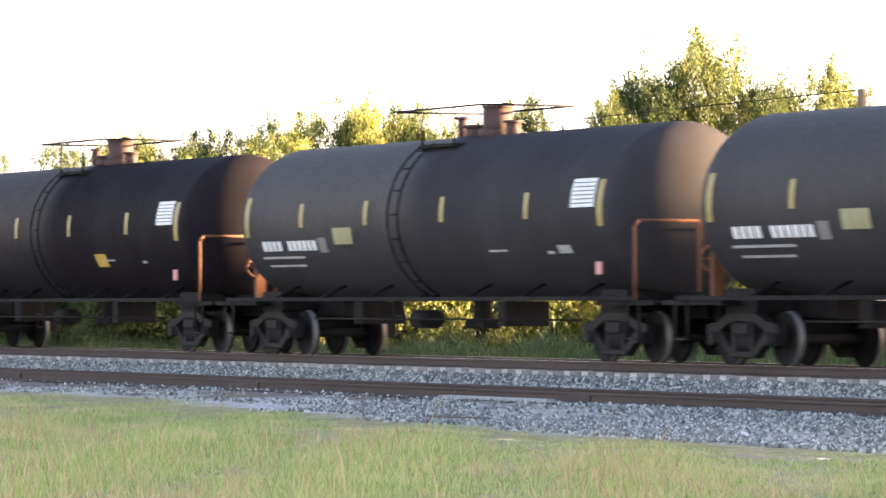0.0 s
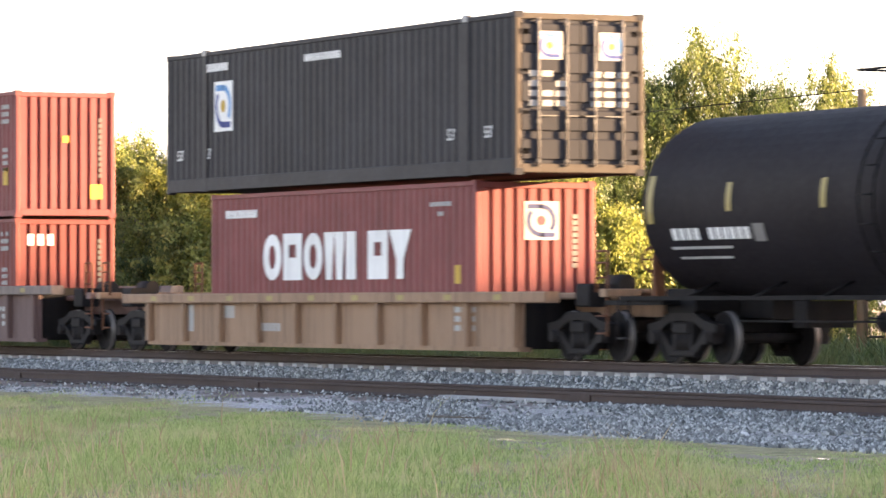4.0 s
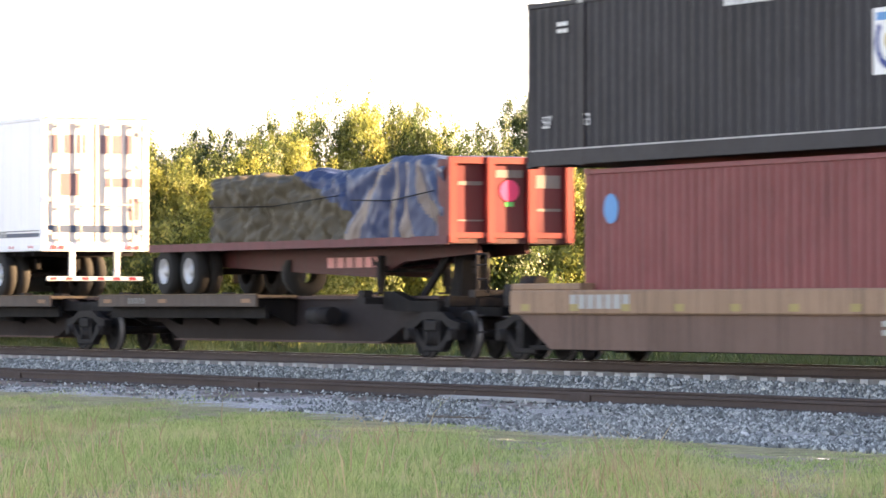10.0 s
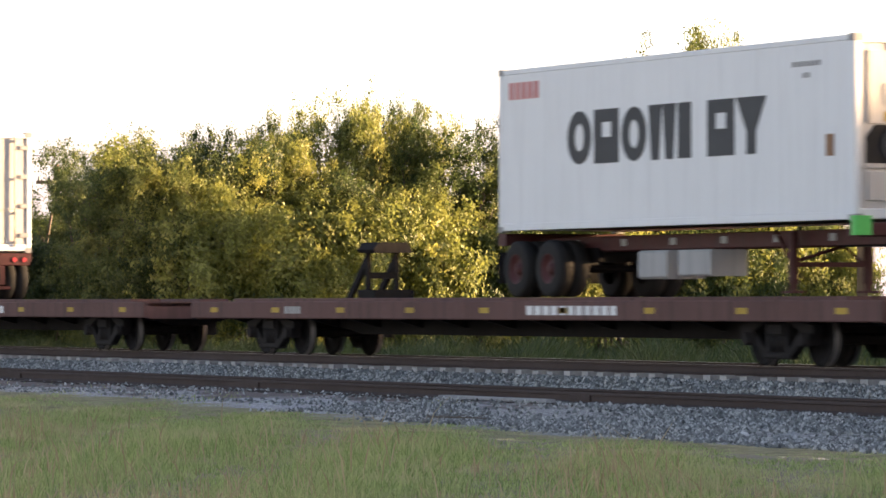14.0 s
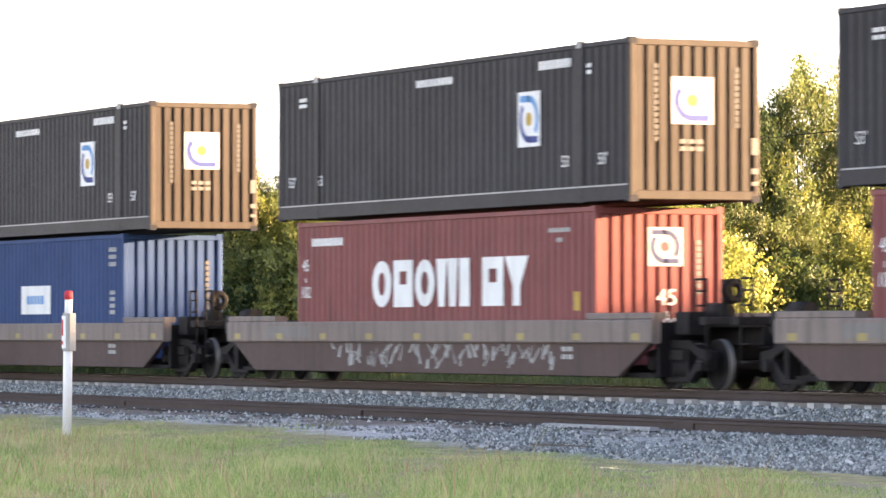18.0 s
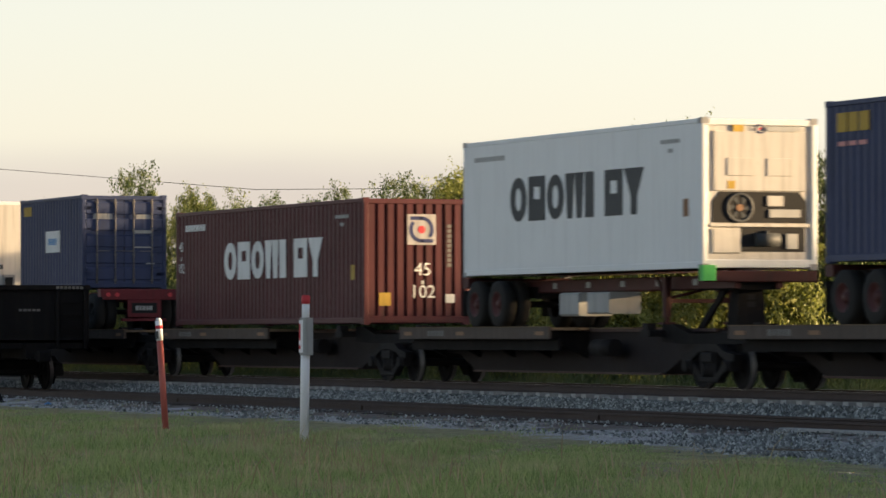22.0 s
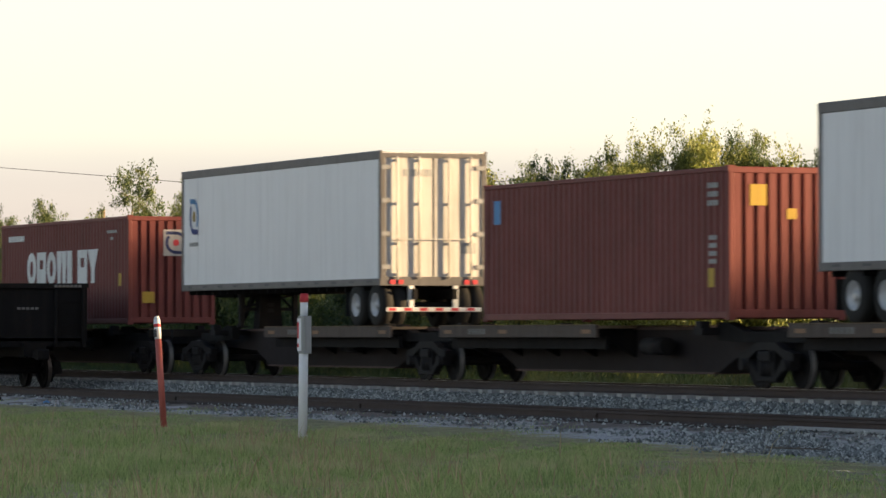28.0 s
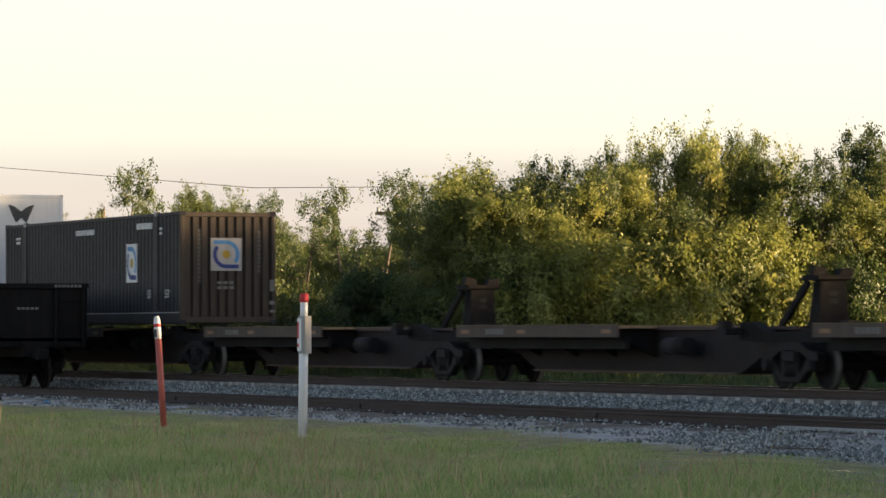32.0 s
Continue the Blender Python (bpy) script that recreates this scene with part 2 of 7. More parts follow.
M = {
    "black": paint("black_container_paint", (0.0215, 0.0220, 0.0275), 0.5, 0.25, 0.06, fade=1.35, gloss=0.14),
    # lighter, browner copy of the grimy black, painting low sun onto front ends
    "black_end": paint("sunlit_grimy_black_paint", (0.058, 0.046, 0.037), 0.6, 0.5, 0.35, gloss=0.2),
    "maroon": paint("maroon_container_paint", (0.19, 0.050, 0.049), 0.55, 0.35, 0.15),
    "brick": paint("brick_red_container_paint", (0.165, 0.039, 0.034), 0.55, 0.3, 0.15),
    "blue": paint("blue_container_paint", (0.064, 0.074, 0.116), 0.56, 0.35, 0.1, gloss=0.2),
    "blue_deep": paint("deep_blue_container_paint", (0.042, 0.062, 0.125), 0.6, 0.3, 0.08, gloss=0.15),
    "navy": paint("navy_container_paint", (0.028, 0.042, 0.105), 0.5, 0.3, 0.1),
    "steel_blue": paint("steel_blue_container_paint", (0.033, 0.066, 0.16), 0.62, 0.3, 0.1, gloss=0.12),
    "white": paint("white_container_paint", (0.84, 0.86, 0.86), 0.45, 0.09, 0.03, fade=0.95),
    "trailer_white": paint("trailer_white_sheet", (0.84, 0.845, 0.86), 0.38, 0.10, 0.0, fade=0.95),
    "grey": paint("grey_primer", (0.30, 0.30, 0.30), 0.55, 0.3, 0.1),
    "dark_grey": paint("grey_trim", (0.13, 0.122, 0.12), 0.5, 0.3, 0.1),
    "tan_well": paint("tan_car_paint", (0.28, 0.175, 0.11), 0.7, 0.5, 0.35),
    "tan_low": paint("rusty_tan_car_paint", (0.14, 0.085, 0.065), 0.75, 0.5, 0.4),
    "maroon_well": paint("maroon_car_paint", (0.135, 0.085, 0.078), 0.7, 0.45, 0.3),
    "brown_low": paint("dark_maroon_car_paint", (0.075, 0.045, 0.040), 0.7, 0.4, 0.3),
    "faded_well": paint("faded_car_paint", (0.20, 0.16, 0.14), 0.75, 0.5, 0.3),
    "deck": paint("flat_car_deck_paint", (0.13, 0.065, 0.055), 0.75, 0.5, 0.4),
    "black_steel": paint("grimy_black_steel", (0.009, 0.008, 0.0085), 0.75, 0.3, 0.2, gloss=0.12),
    "grey_steel": paint("dusty_grey_steel", (0.015, 0.013, 0.0135), 0.7, 0.4, 0.25, gloss=0.15),
    "sill": paint("dark_brown_sill_paint", (0.026, 0.021, 0.022), 0.75, 0.35, 0.25, gloss=0.1),
    "tread": paint("worn_bright_steel", (0.55, 0.53, 0.50), 0.28, 0.1, 0.0, metal=1.0),
    "wheel_tread": paint("dull_worn_tread", (0.13, 0.12, 0.115), 0.5, 0.3, 0.0, metal=0.6),
    "rust": paint("rusty_sunlit_steel", (0.15, 0.065, 0.035), 0.85, 0.4, 0.4),
    "rail": paint("rusty_rail_steel", (0.060, 0.042, 0.037), 0.8, 0.3, 0.3),
    "tank_black": paint("tank_black_paint", (0.0125, 0.0100, 0.0128), 0.6, 0.25, 0.03, fade=1.3, gloss=0.05),
    "tank_green": paint("tank_dark_green_paint", (0.0330, 0.0315, 0.0350), 0.58, 0.25, 0.05, fade=1.3, gloss=0.07),
    "tank_white": paint("tank_white_paint", (0.88, 0.875, 0.86), 0.42, 0.07, 0.02, fade=0.97),
    "red_chassis": paint("red_chassis_paint", (0.066, 0.016, 0.015), 0.6, 0.45, 0.3),
    "bright_chassis": paint("crimson_chassis_paint", (0.13, 0.016, 0.022), 0.6, 0.4, 0.2),
    "dark_maroon": paint("dark_maroon_container_paint", (0.082, 0.018, 0.022), 0.5, 0.35, 0.12),
    "orange_red": paint("orange_red_paint", (0.21, 0.026, 0.02), 0.5, 0.25, 0.1),
    "maroon_panel": paint("dark_maroon_panel", (0.10, 0.012, 0.016), 0.5, 0.3, 0.1),
    "bed_red": paint("worn_red_bed_paint", (0.12, 0.032, 0.036), 0.6, 0.35, 0.2),
    "pink_disc": paint("pink_red_sticker", (0.70, 0.05, 0.16), 0.5, 0.1),
    "edge_tan": paint("worn_tan_edge_paint", (0.085, 0.062, 0.05), 0.7, 0.5, 0.4),
    # white end faces coloured a sunlit cream, so direct sun stays unclipped
    "door_cream": paint("sunlit_cream_white_paint", (0.62, 0.59, 0.545), 0.5, 0.4, 0.1, fade=0.9),
    "vent_green": paint("dark_green_vent", (0.03, 0.10, 0.05), 0.5, 0.15),
    "tarp_tan": paint("tan_tarpaulin_highlight", (0.19, 0.145, 0.12), 0.5, 0.3),
    # front copy of the white sign panels, darkened against direct sun
    "panel_cream": paint("sun_dimmed_sign_panel", (0.42, 0.40, 0.385), 0.5, 0.3),
    "panel_yellow": paint("faded_yellow_sign", (0.30, 0.28, 0.15), 0.6, 0.3),
    # white marking darkened for end walls in direct sun
    "mark_dim": paint("sun_dimmed_white_marking", (0.105, 0.098, 0.09), 0.6, 0.3),
    "mark_faint": paint("dim_white_marking", (0.17, 0.16, 0.15), 0.6, 0.3),
    "rubber": paint("dusty_tyre_rubber", (0.018, 0.017, 0.016), 0.85, 0.3),
    "alloy": paint("aluminium_wheel", (0.42, 0.42, 0.43), 0.5, 0.35, 0.0, metal=0.4),
    "mark_white": paint("white_marking", (0.72, 0.72, 0.70), 0.6, 0.2),
    "mark_grey": paint("worn_white_marking", (0.36, 0.36, 0.35), 0.6, 0.3),
    "mark_black": paint("dark_grey_marking", (0.05, 0.055, 0.06), 0.6, 0.15),
    "mark_ink": paint("ink_blue_marking", (0.03, 0.04, 0.12), 0.6, 0.15),
    "mark_slate": paint("slate_blue_stripe", (0.045, 0.065, 0.11), 0.5, 0.15),
    "mark_plum": paint("muted_plum_marking", (0.17, 0.11, 0.12), 0.6, 0.2),
    "mark_navy": paint("navy_marking", (0.04, 0.06, 0.22), 0.6, 0.15),
    "mark_sky": paint("sky_blue_marking", (0.10, 0.27, 0.52), 0.6, 0.15),
    "mark_yellow": paint("yellow_marking", (0.45, 0.29, 0.04), 0.6, 0.25),
    "reflector": paint("yellow_reflector_strip", (0.30, 0.23, 0.07), 0.4, 0.2),
    "mark_red": paint("red_marking", (0.55, 0.05, 0.06), 0.6, 0.2),
    "mark_pink": paint("faded_red_marking", (0.62, 0.28, 0.26), 0.6, 0.2),
    "mark_brown": paint("brown_marking", (0.24, 0.13, 0.07), 0.6, 0.2),
    "green_tab": paint("bright_green_tab", (0.10, 0.55, 0.12), 0.5, 0.15),
    "wood": paint("weathered_timber", (0.19, 0.135, 0.085), 0.85, 0.5),
    "tarp_blue": paint("blue_tarpaulin", (0.032, 0.048, 0.11), 0.4, 0.3),
    "tarp_olive": paint("olive_tarpaulin", (0.085, 0.07, 0.045), 0.6, 0.3),
    "dark": paint("dark_recess", (0.012, 0.012, 0.013), 0.8, 0.2),
    "post_white": paint("white_plastic_post", (0.90, 0.90, 0.92), 0.35, 0.08),
    "post_orange": paint("orange_plastic_post", (0.44, 0.115, 0.09), 0.5, 0.12),
    "graffiti": paint("pale_spray_paint", (0.31, 0.31, 0.30), 0.6, 0.2),
    "graffiti_y": paint("yellow_spray_paint", (0.26, 0.235, 0.11), 0.6, 0.2),
    "bark": speckled("grey_bark", ((0.10, 0.075, 0.055), (0.19, 0.155, 0.12), (0.15, 0.12, 0.09)), 9),
    "ballast": stone_bed("blue_grey_ballast", ((0.066, 0.072, 0.068), (0.24, 0.255, 0.24), (0.56, 0.57, 0.54))),
    "stones": crushed("crushed_stone"),
    "gravel": stone_bed("pale_gravel", ((0.12, 0.118, 0.11), (0.38, 0.37, 0.345), (0.70, 0.69, 0.65)), True),
    "concrete": speckled("pale_concrete_tie", ((0.36, 0.35, 0.33), (0.56, 0.55, 0.52), (0.42, 0.40, 0.37)), 10, obj_random=True),
    "tie_wood": speckled("dark_timber_tie", ((0.035, 0.027, 0.022), (0.085, 0.062, 0.05), (0.06, 0.045, 0.038)), 8, obj_random=True),
    "soil": speckled("dry_grass_soil", ((0.22, 0.19, 0.10), (0.36, 0.30, 0.19), (0.42, 0.31, 0.23)), 5),
    "leaf_dark": leafy("dark_green_leaves", (0.050, 0.078, 0.026), (0.105, 0.145, 0.042), (0.16, 0.175, 0.048)),
    "leaf_light": leafy("olive_green_leaves", (0.090, 0.122, 0.038), (0.185, 0.22, 0.062), (0.27, 0.27, 0.072)),
    "leaf_yellow": leafy("yellow_green_leaves", (0.17, 0.20, 0.050), (0.31, 0.335, 0.080), (0.42, 0.395, 0.095)),
    "grass": leafy("lawn_grass", (0.19, 0.28, 0.075), (0.54, 0.61, 0.235), (0.64, 0.57, 0.31), (0.54, 0.45, 0.27)),
    "verge": leafy("rank_green_grass", (0.032, 0.056, 0.016), (0.075, 0.115, 0.034), (0.11, 0.13, 0.045)),
    "straw": leafy("dry_grass_stalks", (0.36, 0.26, 0.14), (0.64, 0.51, 0.30), (0.48, 0.36, 0.20)),
}

# ---- mesh building ----


class Shape:
    """Collects simple solids into one mesh."""

    def __init__(self):
        self.v, self.f, self.smooth = [], [], set()

    def add(self, verts, faces, smooth=False):
        k = len(self.v)
        self.v += [tuple(p) for p in verts]
        for fc in faces:
            if smooth:
                self.smooth.add(len(self.f))
            self.f.append(tuple(k + i for i in fc))
        return self

    def box(self, x0, x1, y0, y1, z0, z1, c=0.0):
        """A box; c chamfers the edges that run along its longest side."""
        dx, dy, dz = x1 - x0, y1 - y0, z1 - z0
        if c <= 0:
            v = [(x, y, z) for x in (x0, x1) for y in (y0, y1) for z in (z0, z1)]
            return self.add(v, [(0, 1, 3, 2), (4, 6, 7, 5), (0, 4, 5, 1), (2, 3, 7, 6), (0, 2, 6, 4), (1, 5, 7, 3)])
        c = min(c, 0.4 * min(dx, dy, dz))
        ax = max(range(3), key=lambda i: (dx, dy, dz)[i])
        o = [((x0, x1), (y0, y1), (z0, z1))[i] for i in range(3) if i != ax]
        (a0, a1), (b0, b1) = o
        ring = [(a0 + c, b0), (a1 - c, b0), (a1, b0 + c), (a1, b1 - c), (a1 - c, b1), (a0 + c, b1), (a0, b1 - c), (a0, b0 + c)]
        return self.prism(ring, ((x0, x1), (y0, y1), (z0, z1))[ax], ax)

    def prism(self, ring, span, ax):
        """A polygon swept along an axis; ring gives the two other coordinates in order."""
        n = len(ring)
        v = []
        for s in span:
            for a, b in ring:
                v.append((s, a, b) if ax == 0 else (a, s, b) if ax == 1 else (a, b, s))
        area = sum(ring[i][0] * ring[(i + 1) % n][1] - ring[(i + 1) % n][0] * ring[i][1] for i in range(n))
        if ax == 1:
            area = -area
        f = [tuple(range(n))[::-1], tuple(range(n, 2 * n))] + [(i, (i + 1) % n, n + (i + 1) % n, n + i) for i in range(n)]
        if area < 0:
            f = [q[::-1] for q in f]
        return self.add(v, f)

    def tube(self, p0, p1, r, seg=8, r1=None, caps=True):
        p0, p1 = Vector(p0), Vector(p1)
        q = (p1 - p0).to_track_quat("Z", "Y")
        v = []
        for p, rr in ((p0, r), (p1, r if r1 is None else r1)):
            v += [p + q @ Vector((rr * math.cos(2 * math.pi * i / seg), rr * math.sin(2 * math.pi * i / seg), 0)) for i in range(seg)]
        self.add(v, [(i, (i + 1) % seg, seg + (i + 1) % seg, seg + i) for i in range(seg)], True)
        if caps:
            self.f += [tuple(len(self.v) - 2 * seg + i for i in range(seg))[::-1], tuple(len(self.v) - seg + i for i in range(seg))]
        return self

    def pipe(self, pts, r, seg=6):
        for a, b in zip(pts, pts[1:]):
            self.tube(a, b, r, seg)
        return self

    def lathe(self, prof, seg, ax="x", at=(0, 0, 0), smooth=True):
        """prof: (along, radius) pairs, swept round an axis."""
        v, f = [], []
        for a, r in prof:
            for i in range(seg):
                c, s = math.cos(2 * math.pi * i / seg) * r, math.sin(2 * math.pi * i / seg) * r
                p = (a, c, s) if ax == "x" else (s, a, c) if ax == "y" else (c, s, a)
                v.append(tuple(p[k] + at[k] for k in range(3)))
        for j in range(len(prof) - 1):
            for i in range(seg):
                f.append((j * seg + i, j * seg + (i + 1) % seg, (j + 1) * seg + (i + 1) % seg, (j + 1) * seg + i))
        return self.add(v, [q[::-1] for q in f], smooth)

    def mesh(self, name, mat):
        me = bpy.data.meshes.new(name)
        me.from_pydata(self.v, [], self.f)
        me.materials.append(mat)
        if self.smooth:
            me.polygons.foreach_set("use_smooth", [i in self.smooth for i in range(len(self.f))])
        me.update()
        return me


def part(name, shape, material, parent, label="", at=None):
    me = shape if isinstance(shape, bpy.types.Mesh) else shape.mesh(name, M[material])
    ob = new(name, me)
    ob.parent = parent
    if at is not None:
        ob.matrix_basis = at
    if label:
        ob["label"] = label
    return ob


def thing(name, label, category, group="", kind="", at=None):
    ob = new(name)
    ob.empty_display_size = 0.3
    if at is not None:
        ob.matrix_basis = at
    return tagged(ob, label, category, group, kind)


def corrugated(sh, a0, a1, z0, z1, crest, depth, pitch, ax, sign, steps=(0.28, 0.5, 0.78)):
    """A wall of trapezoid ribs between a0 and a1; ax 0 runs along x with crest at y, ax 1 along y with crest at x. sign: which way is out."""
    n = max(1, round((a1 - a0) / pitch))
    p = (a1 - a0) / n
    pts = []
    for i in range(n):
        b = a0 + i * p
        pts += [(b, crest), (b + steps[0] * p, crest), (b + steps[1] * p, crest - sign * depth), (b + steps[2] * p, crest - sign * depth)]
    pts.append((a1, crest))
    pts += [(a1, crest - sign * (depth + 0.03)), (a0, crest - sign * (depth + 0.03))]
    k = len(pts)
    v = [((a, c, z) if ax == 0 else (c, a, z)) for z in (z0, z1) for a, c in pts]
    f = [(i, (i + 1) % k, k + (i + 1) % k, k + i) for i in range(k)]
    if (sign > 0) == (ax == 0):
        f = [q[::-1] for q in f]
    sh.add(v, f)
    return sh


def battened(sh, a0, a1, z0, z1, face, depth, rise, count, half, s):
    """A flat sheet along x with slim raised battens, in one piece; face is its outer y."""
    pts = [(a0, face)]
    for i in range(1, count):
        x = a0 + (a1 - a0) * i / count
        pts += [(x - half, face), (x - half * 0.8, face + s * rise), (x + half * 0.8, face + s * rise), (x + half, face)]
    pts += [(a1, face), (a1, face - s * depth), (a0, face - s * depth)]
    k = len(pts)
    v = [(a, c, z) for z in (z0, z1) for a, c in pts]
    f = [(i, (i + 1) % k, k + (i + 1) % k, k + i) for i in range(k)]
    return sh.add(v, f if s < 0 else [q[::-1] for q in f])


FONT_MESH = {}


def writing(text, size, mat, parent, at, name="lettering"):
    key = (text, size, mat)
    if key not in FONT_MESH:
        cu = bpy.data.curves.new("lettering", "FONT")
        cu.body, cu.size, cu.extrude, cu.align_x, cu.align_y = text, size, 0.002, "CENTER", "CENTER"
        cu.resolution_u = 3
        tmp = bpy.data.objects.new("lettering", cu)
        FONT_MESH[key] = bpy.data.meshes.new_from_object(tmp)
        bpy.data.objects.remove(tmp)
        FONT_MESH[key].materials.clear()
        FONT_MESH[key].materials.append(M[mat])
    return part(name, FONT_MESH[key], mat, parent, at=at)


# faces of a box-shaped load: side faces -y, front faces +x
def side_plate(parent, xc, zc, w, h, y, mat, name="marking", t=0.005):
    return part(name, Shape().box(xc - w / 2, xc + w / 2, y - t, y, zc - h / 2, zc + h / 2), mat, parent)


def front_plate(parent, yc, zc, w, h, x, mat, name="marking", t=0.005):
    return part(name, Shape().box(x, x + t, yc - w / 2, yc + w / 2, zc - h / 2, zc + h / 2), mat, parent)


def bars(parent, face, c, zc, w, h, at, mat, n=5, rows=1, upright=False, name="lettering", gap=0.25):
    """Writing that cannot be read, as a run of plain bars."""
    sh = Shape()
    rnd = random.Random(round(c * 97 + zc * 31 + w * 7))
    big = n * rows <= 6
    for r in range(rows):
        for i in range(n):
            if rows > 1 and rnd.random() < 0.15:
                continue
            if upright:
                a0, a1 = c - w / 2, c + w / 2
                z1 = zc + h / 2 - h * i / n
                z0 = z1 - h / n * (1 - gap)
            else:
                a0 = c - w / 2 + w * i / n
                a1 = a0 + w / n * (1 - gap)
                z1 = zc + h / 2 - h * r / rows
                z0 = z1 - h / rows * (0.6 if rows > 1 else 1)
            if face == "side":
                sh.box(a0, a1, at - 0.005, at, z0, z1)
            else:
                sh.box(at, at + 0.005, a0, a1, z0, z1)
            if big:
                part(name, sh, mat, parent)
                sh = Shape()
    if not big:
        part(name, sh, mat, parent)["kind"] = "stuff"


def wordmark(parent, x0, x1, z0, z1, y, mat, name="logo"):
    """The big company mark on a side, as seven plain shapes in a row."""
    sh = Shape()
    n, w = 7, (x1 - x0) / 7
    h = z1 - z0
    t = 0.28 * w

    def hollow(pts, hole):
        """An outline with a hole of the same number of corners."""
        k = len(pts)
        v = [(a, d, b) for d in (y - 0.005, y) for a, b in pts + hole]
        f = []
        for i in range(k):
            j = (i + 1) % k
            f += [(i, j, k + j, k + i), (2 * k + k + i, 2 * k + k + j, 2 * k + j, 2 * k + i), (j, i, 2 * k + i, 2 * k + j), (k + i, k + j, 3 * k + j, 3 * k + i)]
        sh.add(v, f)

    def oval(xc, half, k=20):
        ring = [(math.cos(2 * math.pi * i / k), math.sin(2 * math.pi * i / k)) for i in range(k)]
        zm = (z0 + z1) / 2
        hollow([(xc + half * p, zm + h / 2 * q) for p, q in ring], [(xc + (half - t) * p, zm + (h / 2 - 0.8 * t) * q) for p, q in ring])

    for i, kind in enumerate("obowibv"):
        sh = Shape()
        a, b = x0 + i * w + 0.05 * w, x0 + (i + 1) * w - 0.05 * w
        if kind == "o":
            oval((a + b) / 2, (b - a) / 2)
        elif kind == "b":
            zm = z0 + 0.6 * h
            hollow([(a, z0), (b, z0), (b, z1), (a, z1)], [(a + t, zm - 0.12 * h), (b - t, zm - 0.12 * h), (b - t, zm + 0.16 * h), (a + t, zm + 0.16 * h)])
        elif kind == "i":
            sh.box(a, a + 0.5 * (b - a), y - 0.005, y, z0, z1)
        elif kind == "w":
            m = (a + b) / 2
            for c0, c1 in ((a - 0.04 * w, m), (m, b + 0.04 * w)):
                q = (c0 + c1) / 2
                sh.prism([(q - 0.13 * w, z0), (q + 0.13 * w, z0), (c1 - 0.01 * w, z1), (c0 + 0.01 * w, z1)], (y - 0.005, y), 1)
        else:
            sh.prism([((a + b) / 2 - 0.55 * t, z0), ((a + b) / 2 + 0.55 * t, z0), ((a + b) / 2 + 0.55 * t, z0 + 0.4 * h), (b + 0.04 * w, z1), (a - 0.04 * w, z1), ((a + b) / 2 - 0.55 * t, z0 + 0.4 * h)], (y - 0.005, y), 1)
        part(name, sh, mat, parent)


def emblem(parent, face, c, zc, s, at, ground="mark_white", ringm="mark_navy", core="mark_yellow", slim=1.0):
    """A square sign with a broken ring and a disc: plain shapes of a company mark."""
    w = s * slim
    if ground:
        # panels on sunlit fronts take the darkened copy of the white
        (side_plate if face == "side" else front_plate)(parent, c, zc, w, s, at, ground if face == "side" else "panel_cream", "logo_panel")
    out = -1 if face == "side" else 1

    def put(shape_pts, mat, depth, name):
        lo, hi = sorted((at + out * depth, at + out * (depth + 0.004)))
        part(name, Shape().prism(shape_pts, (lo, hi), 1 if face == "side" else 0), mat, parent)
    k = 12
    lo, hi = sorted((at + out * 0.006, at + out * 0.010))
    for a0, a1, m in ((-40, 100, "mark_sky" if ringm == "mark_navy" else ringm), (140, 280, ringm)):
        arc = [math.radians(a0 + (a1 - a0) * i / k) for i in range(k + 1)]
        pts = [(c + slim * s * 0.43 * math.cos(a), zc + s * 0.43 * math.sin(a)) for a in arc] + [(c + slim * s * 0.31 * math.cos(a), zc + s * 0.31 * math.sin(a)) for a in arc[::-1]]
        q = k + 1
        v = [((a, d, b) if face == "side" else (d, a, b)) for d in (lo, hi) for a, b in pts]
        f = []
        for i in range(k):
            f += [(i, i + 1, 2 * q - 2 - i, 2 * q - 1 - i), tuple(2 * q + j for j in (i, i + 1, 2 * q - 2 - i, 2 * q - 1 - i))]
        part("logo_arc", Shape().add(v, f), m, parent)
    put([(c - 0.03 * w, zc - 0.43 * s), (c + 0.40 * w, zc - 0.43 * s), (c + 0.40 * w, zc - 0.31 * s), (c - 0.03 * w, zc - 0.31 * s)], ringm, 0.006, "logo_bar")
    put([(c - 0.40 * w, zc + 0.31 * s), (c + 0.03 * w, zc + 0.31 * s), (c + 0.03 * w, zc + 0.43 * s), (c - 0.40 * w, zc + 0.43 * s)], "mark_sky" if ringm == "mark_navy" else ringm, 0.006, "logo_bar")
    put([(c + 0.13 * w * math.cos(a), zc + 0.13 * s * math.sin(a)) for a in [2 * math.pi * i / 12 for i in range(12)]], core, 0.006, "logo_disc")


MOVING = []


def rides(ob, u, z=0.0, pitch=0.0):
    MOVING.append((ob, u, z, pitch))
    ob.matrix_basis = pose(u, 0, z, 0, pitch, 0)
    return ob
# ---- rail trucks ----
WHEEL_R = 0.44
SHARED = {}


def shared(key, build):
    if key not in SHARED:
        SHARED[key] = build()
    return SHARED[key]


